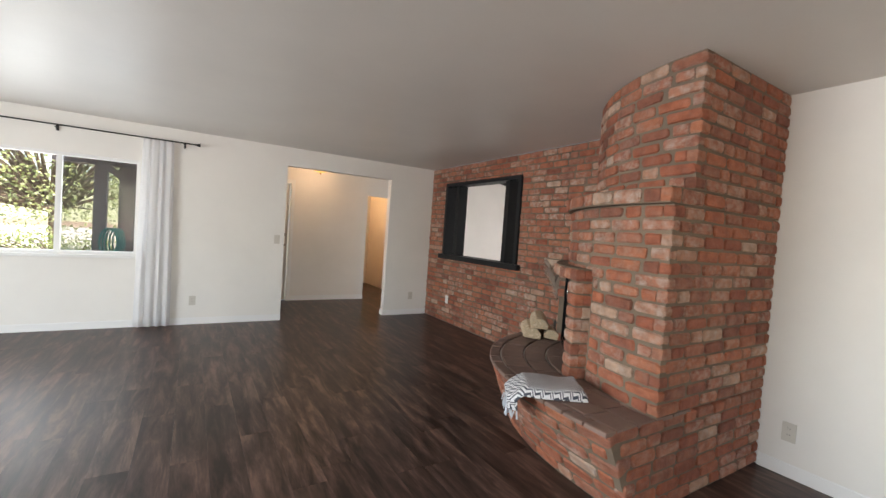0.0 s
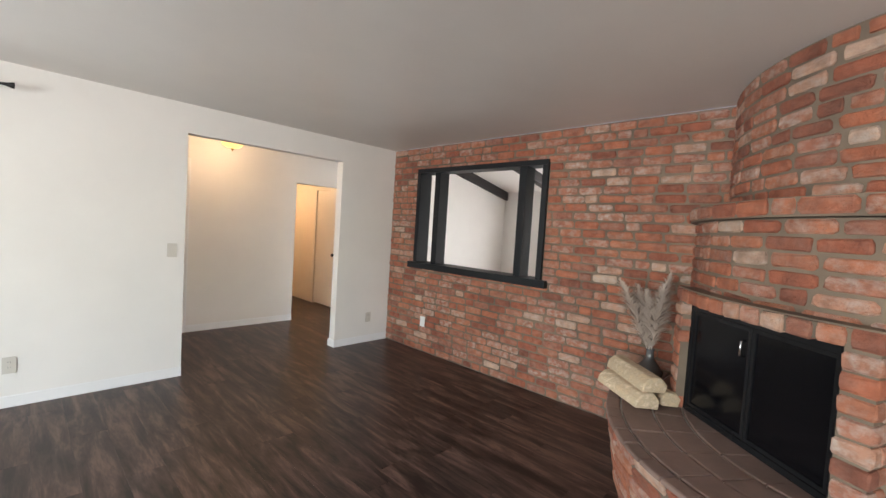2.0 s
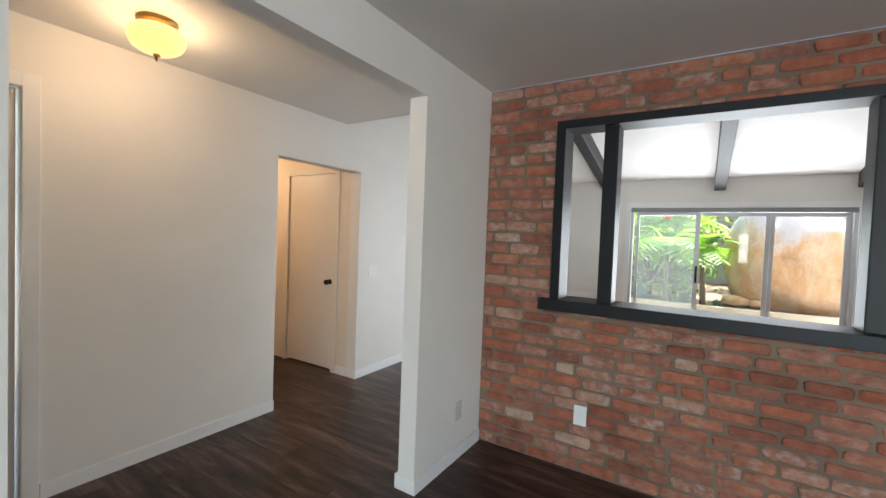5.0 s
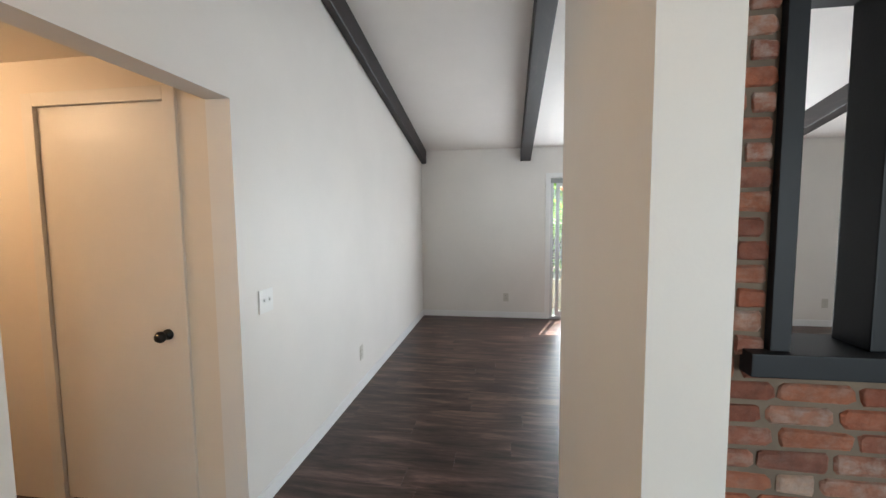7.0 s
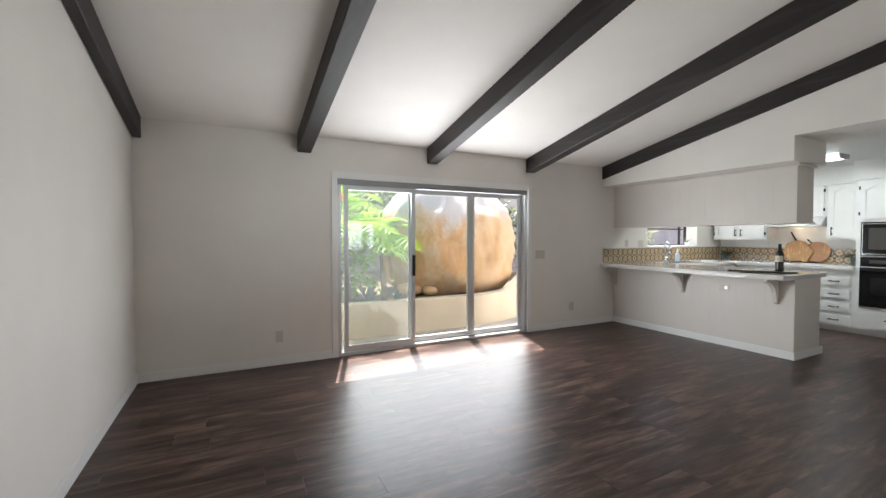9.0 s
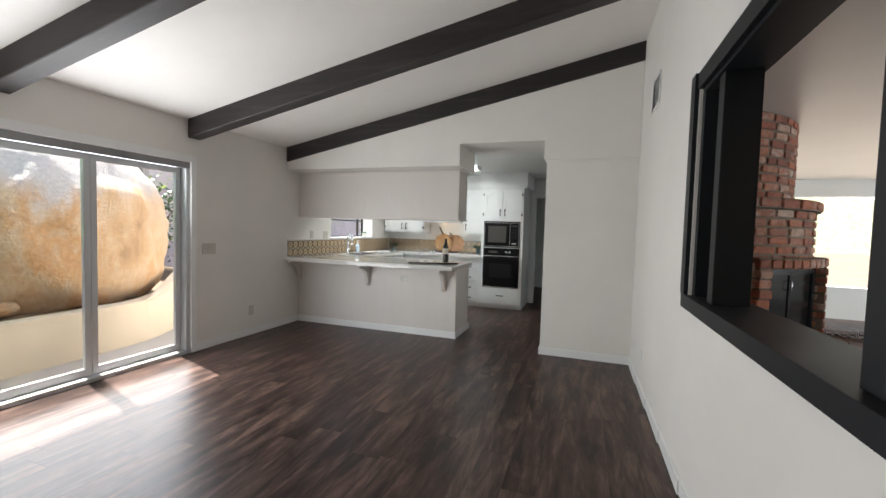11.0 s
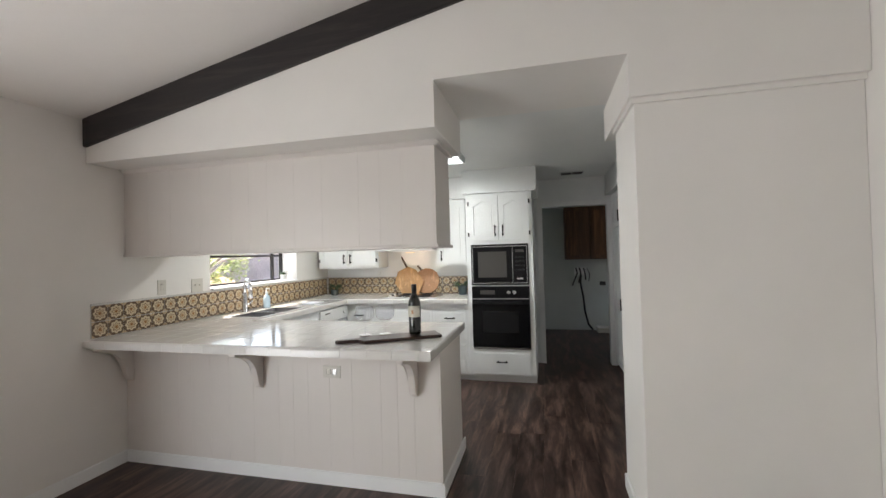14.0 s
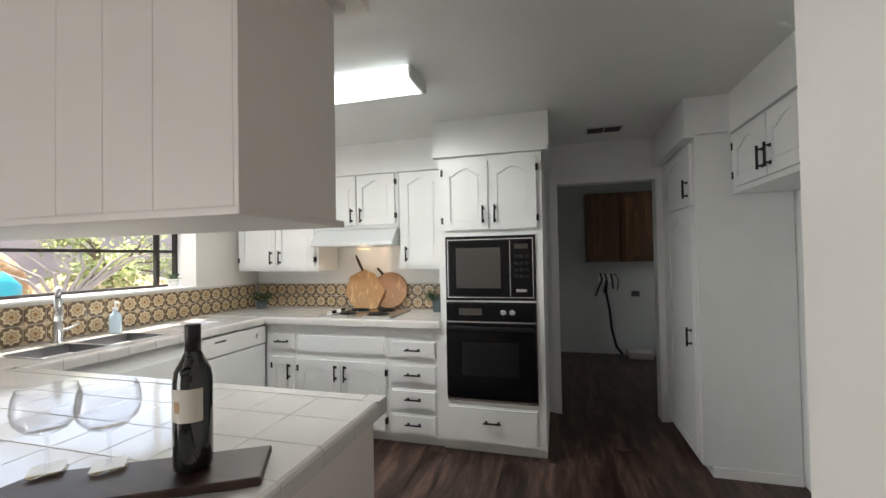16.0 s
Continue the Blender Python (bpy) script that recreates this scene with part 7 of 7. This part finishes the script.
spun(bm, [(0.10, 0), (0.13, 0.02), (0.14, 0.16), (0.09, 0.22), (0.05, 0.26), (0.0001, 0.26)], (5.3, 0.22, 1.06), 20)
tub = solid("watering_can", bm, M_BLUE, "turquoise plastic watering can on a stand outside", "watering can", smooth=True, at=(5.3, 0.22, 1.06))
solid("garden_stand", boxes((5.1, 5.5, 0.0, 0.55, 1.02, 1.058), (5.12, 5.16, 0.02, 0.06, -0.05, 1.02), (5.44, 5.48, 0.02, 0.06, -0.05, 1.02), (5.12, 5.16, 0.49, 0.53, -0.05, 1.02), (5.44, 5.48, 0.49, 0.53, -0.05, 1.02)), M_TRUNK, "weathered wooden plant stand outside the window", "stand", at=(5.3, 0.27, -0.05))

# pergola slats over the patio, which stripe the sun
M_PERG = paint("weathered_grey_timber", (0.38, 0.34, 0.32), 0.8, 0.2, 60, 0.4)
perg = thing("pergola", (8.5, 0.8, 0.36), "weathered timber pergola over the patio", "pergola")
part("beam", boxes((8.43, 8.57, -2.0, 3.6, 2.46, 2.64), bevel=0.006), M_PERG, perg)
part("post", boxes((8.44, 8.56, 0.74, 0.86, 0.36, 2.46), bevel=0.006), M_PERG, perg)
for y in (-1.4, -0.6, 0.2, 1.0, 1.8):
    part("rafter", boxes((4.70, 8.9, y, y + 0.05, 2.64, 2.76), bevel=0.004), M_PERG, perg)

# front porch, seen through the living room window
porch = thing("porch_roof", (-5, 7.9, -0.06), "brown porch roof on square posts", "porch")
part("post", boxes((-4.71, -4.55, 8.32, 8.48, -0.06, 2.05), bevel=0.008), M_PERG, porch)
part("post", boxes((-4.40, -4.14, 8.34, 8.46, -0.06, 2.05), bevel=0.008), M_PERG, porch)
part("beam", boxes((-5.2, -3.3, 8.30, 8.50, 2.05, 2.25), bevel=0.008), M_PERG, porch)
bm = bmesh.new()
prism(bm, [(-4.66, 2.16), (-4.66, 2.04), (-4.10, 1.66), (-4.10, 1.78)], "y", 8.20, 8.30)
part("brace", bm, M_PERG, porch, "sloping eave board")
bm = bmesh.new()
prism(bm, [(6.2, 2.45), (8.7, 2.22), (8.7, 2.30), (6.2, 2.53)], "x", -5.3, -3.2)
part("deck", bm, M_PERG, porch)
shrub("hedge", (-5.3, 10.0, 0.40), (2.2, 0.5, 0.50), 9000, M_BUSH, 6, "clipped olive green hedge beyond the porch", "hedge", 0.055)
shrub("tree", (-6.5, 14, 3.0), (2.6, 2.0, 2.2), 9000, M_PALE, 7, "spreading sunlit tree in the front garden", "tree", 0.11, (-6.3, 14, -0.2))
shrub("tree", (-4.0, 17, 3.4), (2.6, 2.0, 2.6), 9000, M_PALE, 8, "light green tree in the front garden", "tree", 0.13, (-4.0, 17, -0.2))
M_HOSE = paint("teal_garden_hose", (0.03, 0.42, 0.36), 0.4, 0.05, 40, 0.0)
bm = bmesh.new()
for k in range(5):
    tube(bm, [(-4.48 + 0.03 * k + 0.11 * math.sin(t) * (1 - 0.08 * k), 8.12 + 0.015 * k, 0.86 - 0.22 * math.cos(t) + 0.22 - 0.22) for t in (2 * math.pi * i / 20 for i in range(21))], 0.012, 6)
tube(bm, [(-4.41, 8.15, 0.64), (-4.41, 8.15, -0.05)], 0.02, 6)
solid("garden_hose", bm, M_HOSE, "coiled teal garden hose hung on a stake", "hose", smooth=True, at=(-4.41, 8.15, -0.06))

# far backdrop: pale hillside beyond the gardens
M_HILL = paint("hazy_hillside", (0.26, 0.27, 0.16), 0.95, 0.3, 3, 0.0)
bm = bmesh.new()
pts = []
for i in range(73):
    a = 2 * math.pi * i / 72
    h = 7 + 3 * math.sin(3 * a) + 2 * noise.noise(Vector((math.cos(a) * 3, math.sin(a) * 3, 2)))
    pts.append(((64 * math.cos(a), 64 * math.sin(a), -0.25), (72 * math.cos(a), 72 * math.sin(a), h)))
vs = [(bm.verts.new(a), bm.verts.new(b)) for a, b in pts[:-1]]
for i in range(72):
    a, b = vs[i], vs[(i + 1) % 72]
    bm.faces.new((a[0], b[0], b[1], a[1]))
structure("backdrop", bm, M_HILL, "distant olive hillside", "backdrop")

# ---- pieces of walls and floors ----
lay(wall_jobs, brick_wall, 300, Vector((0, 4.6, 1.2)))
lay(jobs, fireplace, 300, Vector((-1.5, 1.6, 1.0)))

# floor planks, laid along y
floor_ob = bpy.data.objects["floor"]


def plank_mesh(seed):
    bm = bmesh.new()
    box(bm, -0.0900, 0.0900, -0.609, 0.609, -0.006, 0)
    bmesh.ops.bevel(bm, geom=[e for e in bm.edges if all(v.co.z > -0.001 for v in e.verts)], offset=0.0003, segments=1, affect='EDGES')
    return finish("plank", bm, M_FLOOR)


PLANK = plank_mesh(0)
plank_rnd = random.Random(5)
plank_jobs = []
x = WEST + 0.09
while x < EAST + 0.05:
    y0, y1 = BACK, HALL + 0.1
    if x > -0.17:
        y0 = -4.0
    if -1.15 < x < 0.5:
        y1 = 9.7
    y = y0 - plank_rnd.uniform(0, 1.1)
    while y < y1:
        a, b = max(y, y0), min(y + 1.218, y1)
        if b - a > 0.05:
            plank_jobs.append((x, (a + b) / 2, (b - a - 0.0002) / 1.218))
        y += 1.2183
    x += 0.1801
plank_jobs.sort(key=lambda j: abs(j[0] + 0.2) + abs(j[1] - 3.8))
for x, y, s in plank_jobs[:300]:
    ob = new("plank", PLANK)
    ob.parent = floor_ob
    ob.matrix_basis = Matrix.Translation((x, y, 0)) @ Matrix.Diagonal((1, s, 1, 1))
verts, faces = [], []
for x, y, s in plank_jobs[300:]:
    base = len(verts)
    verts += [(q.co.x + x, q.co.y * s + y, q.co.z) for q in PLANK.vertices]
    faces += [tuple(base + i for i in f.vertices) for f in PLANK.polygons]
me = bpy.data.meshes.new("planks")
me.from_pydata(verts, [], faces)
me.materials.append(M_FLOOR)
ob = new("planks", me)
ob.parent = floor_ob
tagged(ob, "", "", "", "stuff")
